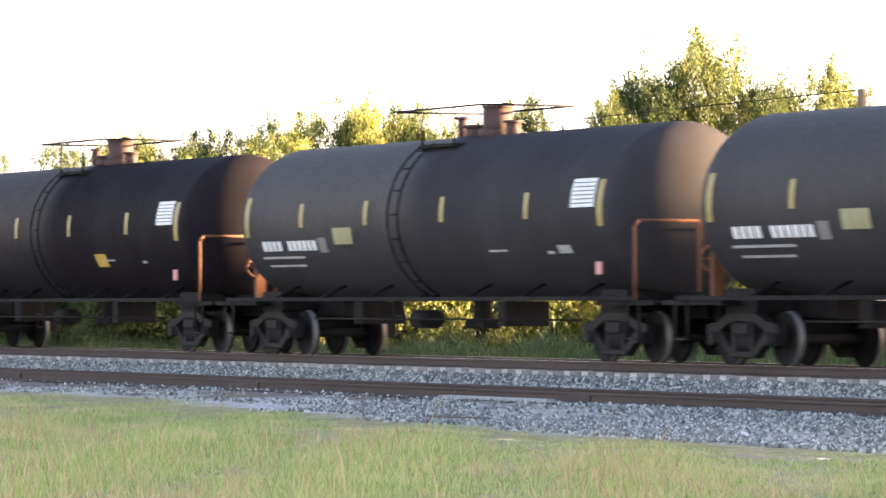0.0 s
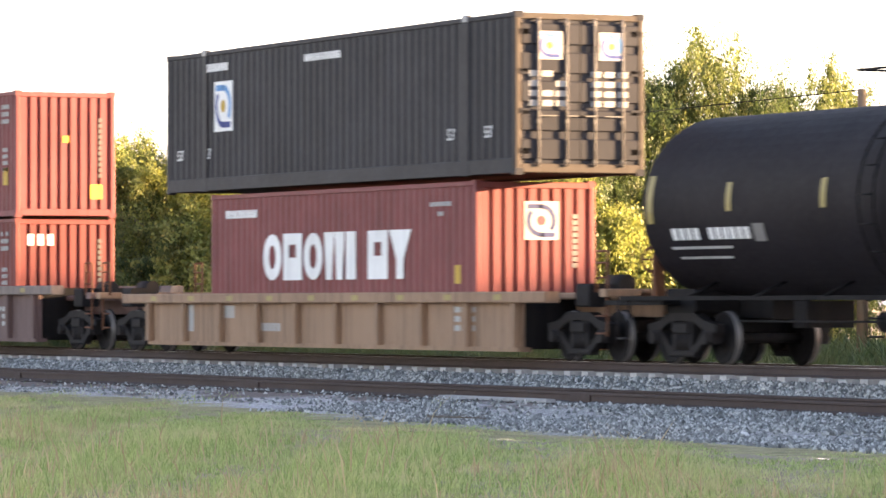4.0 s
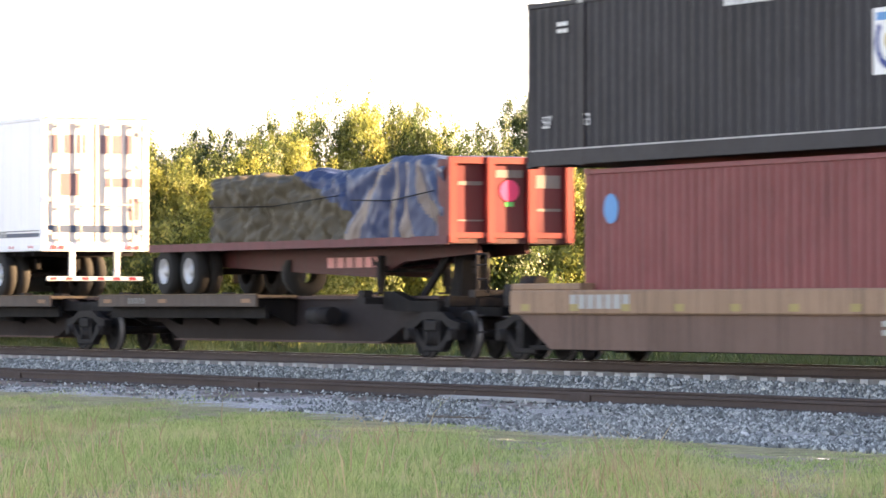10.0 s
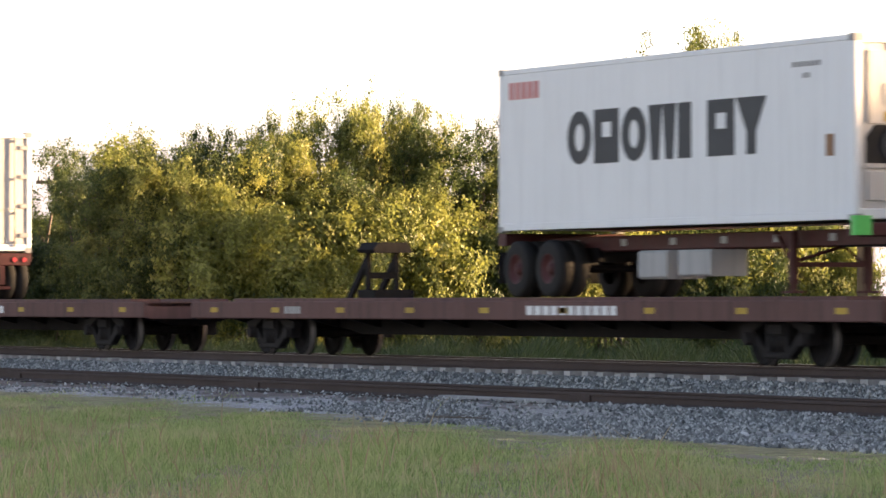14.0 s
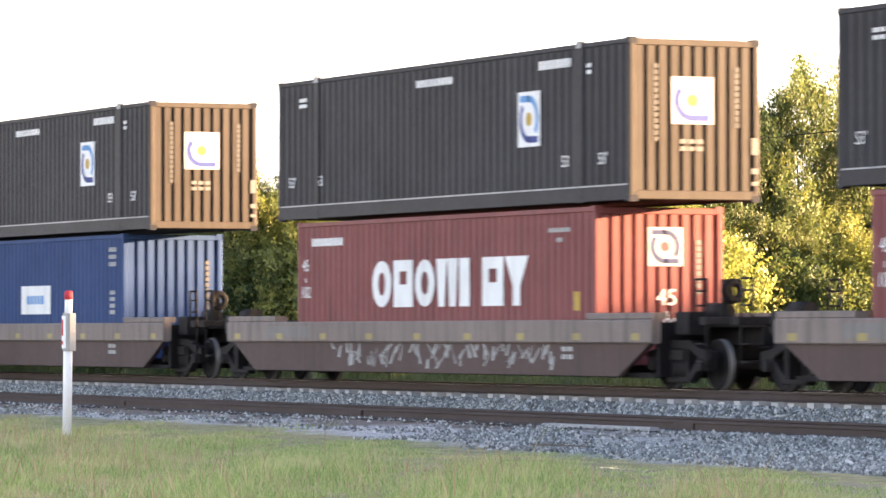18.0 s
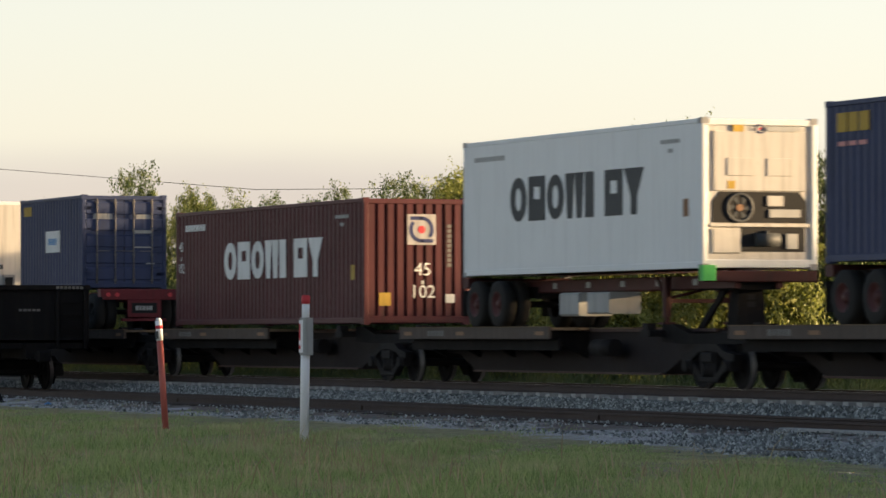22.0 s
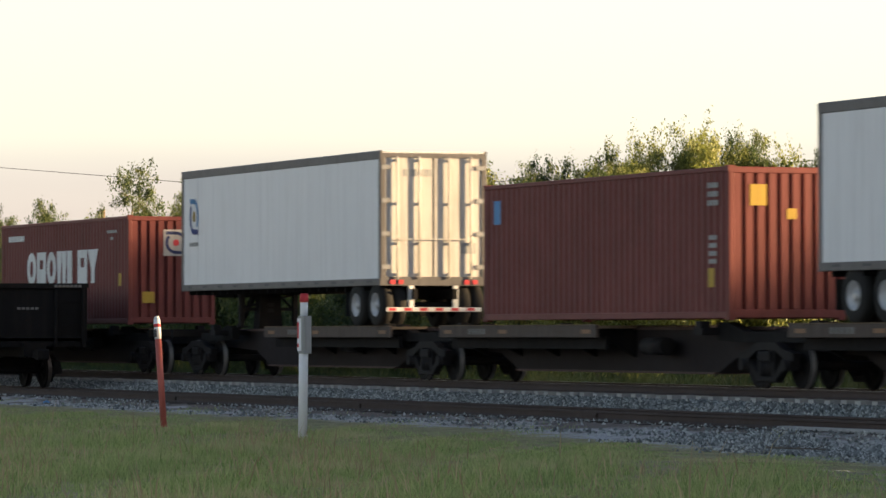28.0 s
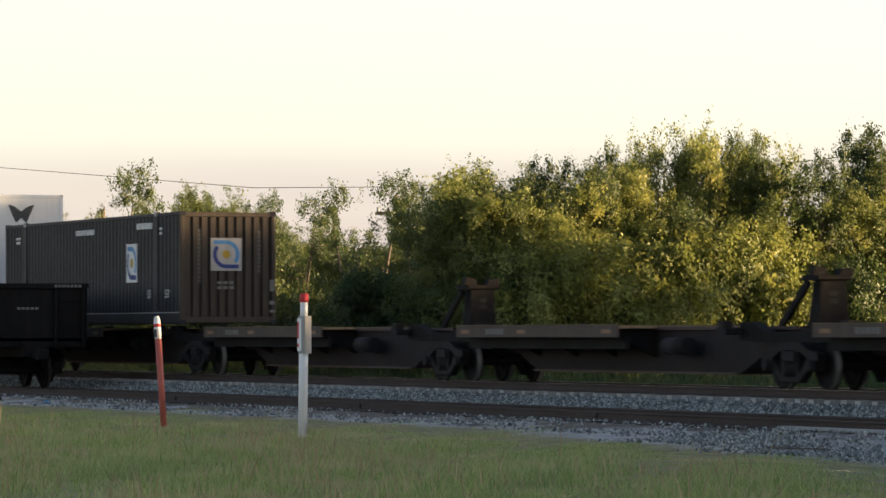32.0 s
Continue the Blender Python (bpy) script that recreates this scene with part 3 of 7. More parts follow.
def wheelset_mesh():
    sh = Shape()
    for s in (-1, 1):
        prof = [(s * 0.66, 0.05), (s * 0.66, 0.14), (s * 0.69, 0.16), (s * 0.70, 0.36), (s * 0.665, 0.385), (s * 0.665, WHEEL_R + 0.025),
                (s * 0.69, WHEEL_R + 0.025), (s * 0.70, WHEEL_R + 0.004), (s * 0.80, WHEEL_R - 0.004), (s * 0.80, 0.385), (s * 0.775, 0.36), (s * 0.76, 0.16), (s * 0.80, 0.13), (s * 0.80, 0.03)]
        sh.lathe(prof if s > 0 else prof[::-1], 20, "y")
    sh.tube((0, -0.98, 0), (0, 0.98, 0), 0.085, 10)
    me = sh.mesh("wheelset", M["black_steel"])
    # treads worn bright by the rail
    me.materials.append(M["wheel_tread"])
    for p in me.polygons:
        if 0.705 < abs(p.center.y) < 0.805 and math.hypot(p.center.x, p.center.z) > 0.425:
            p.material_index = 1
    return me


def side_frame_mesh():
    sh = Shape()
    y0, y1 = -0.09, 0.09
    # top chord, V braces, journal boxes, spring seat
    sh.prism([(-1.15, 0.52), (-0.75, 0.56), (-0.35, 0.72), (0.35, 0.72), (0.75, 0.56), (1.15, 0.52), (1.15, 0.66), (0.75, 0.72), (0.4, 0.86), (-0.4, 0.86), (-0.75, 0.72), (-1.15, 0.66)][::-1], (y0, y1), 1)
    for s in (-1, 1):
        sh.prism([(s * 0.72, 0.56), (s * 0.86, 0.48), (s * 0.42, 0.16), (s * 0.26, 0.2)], (y0 + 0.01, y1 - 0.01), 1)
        sh.prism([(s * 0.34, 0.72), (s * 0.24, 0.72), (s * 0.24, 0.2), (s * 0.34, 0.2)], (y0 + 0.01, y1 - 0.01), 1)
        sh.box(s * 0.89 - 0.17, s * 0.89 + 0.17, y0 - 0.02, y1 + 0.02, 0.34, 0.58, 0.04)
        sh.tube((s * 0.89, -0.17, 0.44), (s * 0.89, 0.1, 0.44), 0.11, 10)
    sh.box(-0.42, 0.42, y0, y1, 0.12, 0.24, 0.03)
    for x in (-0.15, 0.0, 0.15):
        sh.tube((x, -0.05, 0.24), (x, -0.05, 0.5), 0.06, 8)
    sh.box(-0.26, 0.26, -0.13, 0.06, 0.5, 0.7, 0.03)
    return sh.mesh("side_frame", M["grey_steel"])


WHEELSETS = []


def truck(parent, x, name="truck"):
    tr = part(name, shared("bolster", lambda: Shape().box(-0.22, 0.22, -0.95, 0.95, 0.5, 0.76, 0.04).tube((0, 0, 0.7), (0, 0, 0.92), 0.2, 12).box(-0.7, 0.7, -0.1, 0.1, 0.34, 0.46).mesh("truck", M["black_steel"])), "black_steel", parent, at=pose(x, 0, 0))
    for s in (-1, 1):
        part("side_frame", shared("side_frame", side_frame_mesh), "grey_steel", tr, at=pose(0, s * 1.0, 0, 0, 0, 0 if s < 0 else 180))
    for s in (-1, 1):
        w = part("wheelset", shared("wheelset", wheelset_mesh), "black_steel", tr, at=pose(s * 0.89, 0, WHEEL_R))
        WHEELSETS.append((w, tr))
    return tr


def coupler(parent, x, s):
    part("coupler", Shape().box(min(x, x + s * 0.7), max(x, x + s * 0.7), -0.08, 0.08, 0.78, 0.96).box(min(x + s * 0.55, x + s * 0.85), max(x + s * 0.55, x + s * 0.85), -0.15, 0.15, 0.72, 1.0, 0.04), "black_steel", parent)


# ---- tank cars ----


def tank_car(u, mat, label, white=False):
    c = thing("tank_car", label, "tank car", "tank cars of the train")
    R, ZC, HALF = 1.52, 2.60, 8.3
    head = [(HALF - 0.62 + 0.62 * math.sin(a), R * math.cos(a)) for a in [math.pi / 2 * i / 8 for i in range(9)]]
    head[-1] = (HALF, 0.02)
    prof = [(-a, r) for a, r in head[::-1]] + [(-0.62, R), (-0.6, R + 0.018), (0.6, R + 0.018), (0.62, R)] + head
    part("tank", Shape().lathe(prof, 48, "x", (0, 0, ZC)), mat, c)
    trim = mat if white else "black_steel"
    # manway nozzle, valves, platform with rails
    top = ZC + R
    rr = 0.4 if white else 0.28
    mw = part("manway", Shape().tube((0.6, 0, top - 0.1), (0.6, 0, top + 0.5), rr, 18).tube((0.6, 0, top + 0.5), (0.6, 0, top + 0.54), rr + 0.03, 18).tube((0.6, 0, top - 0.05), (0.6, 0, top + 0.1), rr + 0.08, 18), mat if white else "brown_low", c)
    part("hinge_bolt", Shape().pipe([(0.6 + rr, -0.1, top + 0.5), (0.72 + rr, -0.1, top + 0.56), (0.72 + rr, 0.1, top + 0.56)], 0.025), trim, mw)
    for x, h, vr in ((-0.15, 0.16, 0.26), (-0.85, 0.34, 0.1), (1.25, 0.2, 0.14)):
        part("valve", Shape().tube((x, 0, top - 0.05), (x, 0, top + h), vr, 12).tube((x, 0, top + h), (x, 0, top + h + 0.05), vr + 0.04, 12), "tank_white" if white else "brown_low", c)
    for y in (-0.7, 0.7):
        plat = part("platform", Shape().box(-0.7, 0.7, y - 0.25, y + 0.25, top - 0.22, top - 0.16), trim, c)
        for x in (-0.65, 0.65):
            yo = y * 1.27
            part("platform_leg", Shape().box(x - 0.03, x + 0.03, yo - 0.03, yo + 0.03, ZC + 1.15, top - 0.221), trim, plat)
    rl = Shape()
    zr = top + (0.62 if white else 0.5)
    for y in (-0.92, 0.92):
        xs = (-1.5, 1.5) if white else (-1.9, 1.9)
        rl.pipe([(xs[0], y, zr), (xs[1], y, zr)], 0.022)
        for x in ((-1.5, -1.1, 1.1, 1.5) if white else (-0.68, 0.68)):
            rl.pipe([(x, y, top - 0.25), (x, y, zr)], 0.02 if not white else 0.03)
    for x in ((-1.5, 1.5) if white else (-1.9, 1.9)):
        rl.pipe([(x, -0.92, zr), (x, 0.92, zr)], 0.022)
    part("top_railing", rl, "tank_white" if white else "black_steel", c)
    # ladder down the side
    ld = Shape()
    ang = [math.radians(a) for a in range(-62, 66, 8)]
    for x in (-0.72, -0.28):
        ld.pipe([(x, -(R + 0.11) * math.cos(a), ZC + (R + 0.11) * math.sin(a)) for a in ang], 0.02, 6)
        ld.pipe([(x, -(R + 0.11) * math.cos(ang[0]), ZC + (R + 0.11) * math.sin(ang[0])), (x, -1.5, 1.05), (x + 0.12, -1.5, 0.45)], 0.022, 6)
    for a in ang[::2]:
        ld.pipe([(-0.72, -(R + 0.11) * math.cos(a), ZC + (R + 0.11) * math.sin(a)), (-0.28, -(R + 0.11) * math.cos(a), ZC + (R + 0.11) * math.sin(a))], 0.016, 5)
    for z in (0.5, 0.78):
        ld.pipe([(-0.62, -1.5, z), (-0.16, -1.5, z)], 0.018, 5)
    part("ladder", ld, trim, c)
    # side sills, end platforms, railings
    for y in (-1.46, 1.46):
        part("running_board", Shape().box(-8.6, 8.6, y - 0.05, y + 0.05, 1.06, 1.13), trim, c)
    for x in (-6.4, -4.2, -2.1, 2.1, 4.2, 6.4):
        for y in (-1, 1):
            part("bracket", Shape().tube((x, y * 1.44, 1.1), (x, y * 0.85, 1.36), 0.03, 6), trim, c)
    for s in (-1, 1):
        part("end_platform", Shape().box(min(s * 7.2, s * 9.22), max(s * 7.2, s * 9.22), -1.45, 1.45, 0.98, 1.06, 0.02), "black_steel" if not white else mat, c)
        e = Shape()
        if s > 0 or white:
            # a handrail across each side of the car's end
            for y in (-1, 1):
                e.pipe([(s * 8.62, y * 1.46, 1.06), (s * 8.62, y * 1.46, 2.3), (s * 8.62, y * 1.38, 2.4), (s * 8.62, y * 0.24, 2.4), (s * 8.62, y * 0.22, 1.06)], 0.03, 6)
                if white:
                    e.pipe([(s * 8.62, y * 1.4, 1.1), (s * 8.62, y * 0.24, 1.95)], 0.03, 6)
            # on dark cars the rust colour stands in for low sun on the rail
            part("end_railing", e, "rust" if not white else "tank_white", c, "bent pipe handrail")
        part("sill_stub", Shape().box(min(s * 5.6, s * 9.0), max(s * 5.6, s * 9.0), -0.28, 0.28, 0.75, 1.2, 0.03).box(min(s * 6.7, s * 7.7), max(s * 6.7, s * 7.7), -1.1, 1.1, 0.85, 1.25, 0.05), "black_steel", c)
        for y in (-1.45, 1.45):
            part("step", Shape().pipe([(s * 8.35, y, 1.06), (s * 8.35, y, 0.42), (s * 8.75, y, 0.42), (s * 8.75, y, 1.06)], 0.022, 6), trim if white else "grey_steel", c)
        coupler(c, s * 9.0, s)
    part("brake_wheel", Shape().lathe([(-8.78, 0.2), (-8.8, 0.24), (-8.82, 0.2), (-8.8, 0.18), (-8.78, 0.2)][::-1], 16, "x", (0, -0.75, 1.75)).tube((-8.6, -0.75, 1.75), (-8.82, -0.75, 1.75), 0.03).box(-8.81, -8.79, -0.97, -0.53, 1.735, 1.765).box(-8.65, -8.55, -0.85, -0.65, 1.06, 1.85), "rust", c)
    part("brake_rod", Shape().pipe([(-5.6, -0.9, 0.72), (5.6, -0.9, 0.72)], 0.02).tube((-1.8, -0.5, 0.72), (-0.9, -0.5, 0.72), 0.17, 12).box(-4.2, -3.8, -0.7, 0.2, 0.62, 1.05).box(2.4, 2.7, -0.9, 0.0, 0.6, 1.05), "black_steel", c)
    part("outlet_valve", Shape().tube((0, 0, 0.62), (0, 0, 1.15), 0.18, 10).box(-0.35, 0.35, -0.2, 0.2, 0.55, 0.7, 0.03), "black_steel", c)

    def on_tank(xc, zc, w, h, m, name, n=4):
        a = math.asin(max(-0.95, min(0.95, (zc - ZC) / R)))
        da = h / R / 2
        v, f = [], []
        for rr in (R + 0.012, R + 0.004):
            for i in range(n + 1):
                b = a - da + 2 * da * i / n
                for x in (xc - w / 2, xc + w / 2):
                    v.append((x, -rr * math.cos(b), ZC + rr * math.sin(b)))
        for i in range(n):
            f.append((2 * i, 2 * i + 1, 2 * i + 3, 2 * i + 2))
        return part(name, Shape().add(v, f), m, c)
    rm = "mark_grey" if white else "reflector"
    for x in (-7.5, -4.87, -1.92, 1.36, 4.73, 7.48):
        on_tank(x, 2.72, 0.16 if abs(x) < 7 else 0.2, 0.46 if abs(x) < 7 else 0.8, rm, "reflector")
    on_tank(6.85, 2.9, 0.85, 0.5, "mark_black" if white else "mark_white", "information_panel")
    for k in range(6):
        on_tank(6.85, 2.72 + 0.07 * k, 0.74, 0.018, "mark_white" if white else "mark_black", "lettering", 1)
    x = -6.75
    for w in (0.24, 0.24, 0.24, 0.24, 0, 0.23, 0.23, 0.23, 0.23, 0.23, 0.23):
        if w:
            on_tank(x, 2.14, w * 0.72, 0.2, "mark_black" if white else "mark_white", "lettering", 2)
        x += w or 0.25
    on_tank(-4.0, 2.14, 0.36, 0.3, "mark_faint", "lettering", 2)
    for k in range(2):
        on_tank(-6.0, 1.92 - 0.16 * k, 2.0 - 0.3 * k, 0.05, "mark_grey" if not white else "mark_black", "lettering", 1)
    on_tank(3.4, 1.95, 0.7, 0.04, "mark_grey" if not white else "mark_black", "lettering", 1)
    on_tank(5.4, 1.9, 0.25, 0.06, "mark_grey" if not white else "mark_black", "lettering", 1)
    if white:
        on_tank(2.9, 2.02, 0.62, 0.3, "mark_brown", "placard")
        on_tank(5.9, 2.05, 0.42, 0.28, "mark_navy", "placard")
    elif mat == "tank_black":
        on_tank(3.0, 1.95, 0.62, 0.3, "mark_yellow", "placard")
    else:
        on_tank(-3.0, 2.3, 0.85, 0.32, "panel_yellow", "placard")
        on_tank(5.95, 1.95, 0.5, 0.16, "mark_grey", "placard")
    if not white:
        part("tag_panel", Shape().box(7.3, 7.5, -1.5, -1.48, 1.5, 1.72), "mark_pink", c)
    for x in (-7.2, 7.2):
        truck(c, x)
    return rides(c, u)


# ---- well cars ----


def well_car(u, half, wall, paintm, low, ribs, label, top=1.42, floor=0.22, spray="", slope=True):
    """half: truck centre from middle; wall: half length of the well."""
    c = thing("well_car", label, "well car", "well cars of the train")
    Y = 1.42
    if ribs:
        for s in (-1, 1):
            part("side_wall", Shape().box(-wall, wall, min(s * Y, s * (Y - 0.08)), max(s * Y, s * (Y - 0.08)), floor, top - 0.2), paintm, c)
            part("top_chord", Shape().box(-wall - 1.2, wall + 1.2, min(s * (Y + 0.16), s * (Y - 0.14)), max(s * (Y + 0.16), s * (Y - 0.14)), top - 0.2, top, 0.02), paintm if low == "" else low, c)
            part("bottom_chord", Shape().box(-wall, wall, min(s * (Y + 0.06), s * (Y - 0.2)), max(s * (Y + 0.06), s * (Y - 0.2)), floor - 0.06, floor + 0.02), paintm, c)
            n = ribs
            for i in range(n + 1):
                x = -wall + 0.12 + (2 * wall - 0.24) * i / n
                part("rib", shared(("rib", top, paintm, s), lambda: Shape().box(-0.09, 0.09, min(s * (Y + 0.13), s * Y), max(s * (Y + 0.13), s * Y), floor + 0.02, top - 0.2, 0.02).mesh("rib", M[paintm])), paintm, c, at=pose(x, 0, 0))
    else:
        for s in (-1, 1):
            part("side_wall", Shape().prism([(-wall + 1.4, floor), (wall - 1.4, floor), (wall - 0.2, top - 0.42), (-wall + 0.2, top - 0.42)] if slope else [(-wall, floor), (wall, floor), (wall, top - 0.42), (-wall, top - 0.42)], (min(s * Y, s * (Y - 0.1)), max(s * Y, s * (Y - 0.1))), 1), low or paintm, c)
            part("top_chord", Shape().box(-wall, wall, min(s * (Y + 0.07), s * (Y - 0.12)), max(s * (Y + 0.07), s * (Y - 0.12)), top - 0.42, top, 0.03), paintm, c)
            for e in (-1, 1):
                part("end_cap", Shape().box(min(e * (wall - 2.6), e * wall), max(e * (wall - 2.6), e * wall), min(s * (Y + 0.04), s * (Y - 0.24)), max(s * (Y + 0.04), s * (Y - 0.24)), top, top + 0.12, 0.02), paintm, c)
    n = 9
    for i in range(n):
        x = -wall + 0.6 + (2 * wall - 1.2) * i / (n - 1)
        yel = Shape()
        yel.box(x - 0.15, x + 0.12, -Y - 0.166, -Y - 0.161, top - 0.15, top - 0.05) if ribs else yel.box(x - 0.15, x + 0.15, -Y - 0.077, -Y - 0.071, top - 0.36, top - 0.24)
        part("reflector", yel, "reflector", c)
    part("well_floor", Shape().box(-wall + 0.3, wall - 0.3, -1.25, 1.25, floor - 0.02, floor + 0.06), "black_steel", c)
    for s in (-1, 1):
        # bulkhead, end deck over the truck, draft sill, striker
        part("bulkhead", Shape().box(min(s * (wall - 0.05), s * (wall - 0.15)), max(s * (wall - 0.05), s * (wall - 0.15)), -1.3, 1.3, floor, top - 0.05), "black_steel", c)
        x0, x1 = sorted((s * (wall - 0.1), s * (half + 1.6)))
        part("end_deck", Shape().box(x0, x1, -0.75, 0.75, 1.08, 1.2, 0.03).box(x0, x1, -0.3, 0.3, 0.78, 1.08).box(min(s * (half + 1.35), s * (half + 1.6)), max(s * (half + 1.35), s * (half + 1.6)), -1.4, 1.4, 1.12, 1.26, 0.02), paintm if ribs else "grey_steel", c)
        for y in (-1.3, 1.3):
            g = Shape()
            g.pipe([(s * (half + 1.45), y, 0.45), (s * (half + 1.45), y, 1.9), (s * (half + 1.05), y, 1.9), (s * (half + 1.05), y, 1.2)], 0.025, 6)
            for z in (0.5, 0.8, 1.45, 1.7):
                g.pipe([(s * (half + 1.45), y, z), (s * (half + 1.05), y, z)], 0.018, 5)
            part("grab_ladder", g, "rust" if ribs else "grey_steel", c)
        hw = Shape().tube((s * (half + 0.3), -0.6, 1.35), (s * (half + 0.9), -0.6, 1.35), 0.16, 10).box(min(s * (half + 0.1), s * (half + 0.6)), max(s * (half + 0.1), s * (half + 0.6)), -1.2, -0.8, 0.95, 1.35, 0.03)
        part("brake_gear", hw, "grey_steel", c)
        coupler(c, s * (half + 1.5), s)
        truck(c, s * half)
    bx, bz = (-half + 1.14, 1.95) if ribs else (-half - 1.11, 1.9) if paintm == "tan_well" else (half + 1.28, 1.7)
    if (paintm != "tan_well") or (not ribs and half > 9):
        part("brake_stand", Shape().box(bx - 0.2, bx - 0.05, -0.85, -0.65, 1.2, bz + 0.2, 0.03).tube((bx - 0.05, -0.75, bz), (bx + 0.02, -0.75, bz), 0.04).lathe([(bx, 0.1), (bx + 0.03, 0.22), (bx + 0.1, 0.22), (bx + 0.13, 0.1), (bx, 0.1)], 14, "x", (0, -0.75, bz)), "black_steel", c)
    if ribs:
        bars(c, "side", -wall + 2.1, 0.72, 0.7, 0.55, -Y, "mark_grey", 2, 1)
        bars(c, "side", -wall + 4.2, 0.85, 0.6, 0.25, -Y, "mark_grey", 4, 1)
        bars(c, "side", -wall + 6.2, 0.55, 1.2, 0.16, -Y, "mark_grey", 6, 1)
        bars(c, "side", wall - 2.2, 0.7, 0.9, 0.5, -Y, "mark_grey", 3, 3)
    else:
        bars(c, "side", -wall + 3.4, top - 0.2, 2.2, 0.24, -Y - 0.071, "mark_grey" if spray == "plate" else "mark_faint", 7, 1)
        bars(c, "side", wall - 3.4, 0.6, 0.5, 0.28, -Y, "mark_grey", 2, 2)
    if spray in ("pale", "yellow"):
        rnd = random.Random(int(abs(u)))
        for i in range(64):
            x = rnd.uniform(-4.4, 5.8)
            z = rnd.uniform(floor + 0.08, top - 0.55)
            w, h, k = rnd.uniform(0.05, 0.13), rnd.uniform(0.15, 0.4), rnd.uniform(-0.35, 0.35)
            z1 = min(z + h, top - 0.44)
            part("sprayed_stroke", Shape().prism([(x, z), (x + w, z), (x + w + k, z1), (x + k + 0.05, z1)], (-Y - 0.004 - 0.001 * (i % 4), -Y), 1), "graffiti" if spray == "pale" else "graffiti_y", c, "faded sprayed scribble")
    return rides(c, u)


# ---- spine and flat cars ----


def spine_car(left, right, deck="left", first=False, last=False, hitch=True, label="low dark steel spine car unit with timber-edged wheel deck"):
    """One unit between two truck centres; the left truck belongs to it, and the right one when it is the first of its set."""
    half = (right - left) / 2
    c = thing("spine_car", label, "spine car", "spine car units of the train")
    s = -1 if deck == "left" else 1
    part("center_sill", Shape().prism([(-half, 0.72), (-half + 2.6, 0.62), (-half + 3.6, 0.26), (half - 3.6, 0.26), (half - 2.6, 0.62), (half, 0.72), (half, 1.12), (-half, 1.12)], (-0.36, 0.36), 1), "sill", c)
    part("sill_flange", Shape().box(-half + 3.6, half - 3.6, -0.44, 0.44, 0.24, 0.28).box(-half + 1.0, half - 1.0, -0.44, 0.44, 1.10, 1.16), "brown_low", c)
    x0, x1 = sorted((s * (half - 1.5), s * (half - 10.0)))
    part("wheel_deck", Shape().box(x0, x1, -1.3, -0.46, 1.13, 1.19).box(x0, x1, 0.46, 1.3, 1.13, 1.19), "wood", c)
    part("deck_edge", Shape().box(x0, x1, -1.36, -1.3, 0.95, 1.2, 0.01), "edge_tan", c)
    part("deck_edge", Shape().box(x0, x1, 1.3, 1.36, 0.95, 1.2, 0.01), "edge_tan", c)
    part("deck_lip", Shape().box(x0, x1, -1.372, -1.31, 1.2, 1.214), "wood", c, "worn pale edge of the wheel deck")
    bearer = shared("bearer", lambda: Shape().prism([(-1.3, 0.98), (-1.2, 0.98), (-0.36, 0.55), (0.36, 0.55), (1.2, 0.98), (1.3, 0.98), (1.3, 1.12), (-1.3, 1.12)], (-0.055, 0.055), 0).mesh("cross_bearer", M["black_steel"]))
    for i in range(5):
        part("cross_bearer", bearer, "black_steel", c, at=pose(x0 + 0.3 + (x1 - x0 - 0.6) * i / 4, 0, 0))
    # black beams added to paint the deep shade under the deck
    for y in (-1.1, 1.02):
        part("deck_stringer", Shape().box(x0 + 0.1, x1 - 0.1, y, y + 0.08, 0.72, 0.975), "black_steel", c)
    for x in (x0 + 0.5, x0 + 3.6, x1 - 0.5):
        part("reflector", Shape().box(x - 0.22, x + 0.22, -1.365, -1.36, 1.03, 1.11), "mark_brown", c)
    bars(c, "side", x0 + 2.2, 1.075, 1.0, 0.12, -1.36, "mark_faint", 5, gap=0.35)
    side = -s
    xo = side * half
    # container pedestals
    for x in (-6.1, 6.1):
        if abs(x) < half - 0.4:
            part("pedestal", Shape().box(x - 0.2, x + 0.2, -1.3, 1.3, 1.0, 1.13, 0.02).box(x - 0.12, x + 0.12, -1.3, -1.1, 1.12, 1.26).box(x - 0.12, x + 0.12, 1.1, 1.3, 1.12, 1.26), "grey_steel", c)
    # articulated end arms
    for e in (-1, 1):
        part("end_arm", Shape().prism([(e * (half - 1.5), 0.86), (e * (half - 2.4), 0.9), (e * (half - 2.4), 1.24), (e * (half - 1.9), 1.24), (e * (half - 1.2), 1.06), (e * half, 1.06), (e * half, 0.86)], (-0.95, -0.75), 1), "black_steel", c)
    if hitch:
        hx = half - 0.55 if deck == "left" else -half + 2.4
        # plate coloured near black, standing in for shade on it
        st = Shape().prism([(-0.32, 1.14), (0.32, 1.14), (0.26, 2.0), (-0.26, 2.0)], (0.06, 0.2), 0)
        h = part("hitch_stanchion", st, "black_steel", c, "upright trailer hitch of plate darkened for shade", at=pose(hx, 0, 0))
        part("fifth_wheel", Shape().box(-0.45, 0.26, -0.36, 0.36, 2.0, 2.1, 0.03).prism([(-0.42, 2.1), (-0.12, 2.1), (-0.17, 2.24), (-0.38, 2.28)], (0.0, 0.2), 0).prism([(0.12, 2.1), (0.42, 2.1), (0.38, 2.24), (0.17, 2.22)], (0.0, 0.2), 0), "black_steel", h)
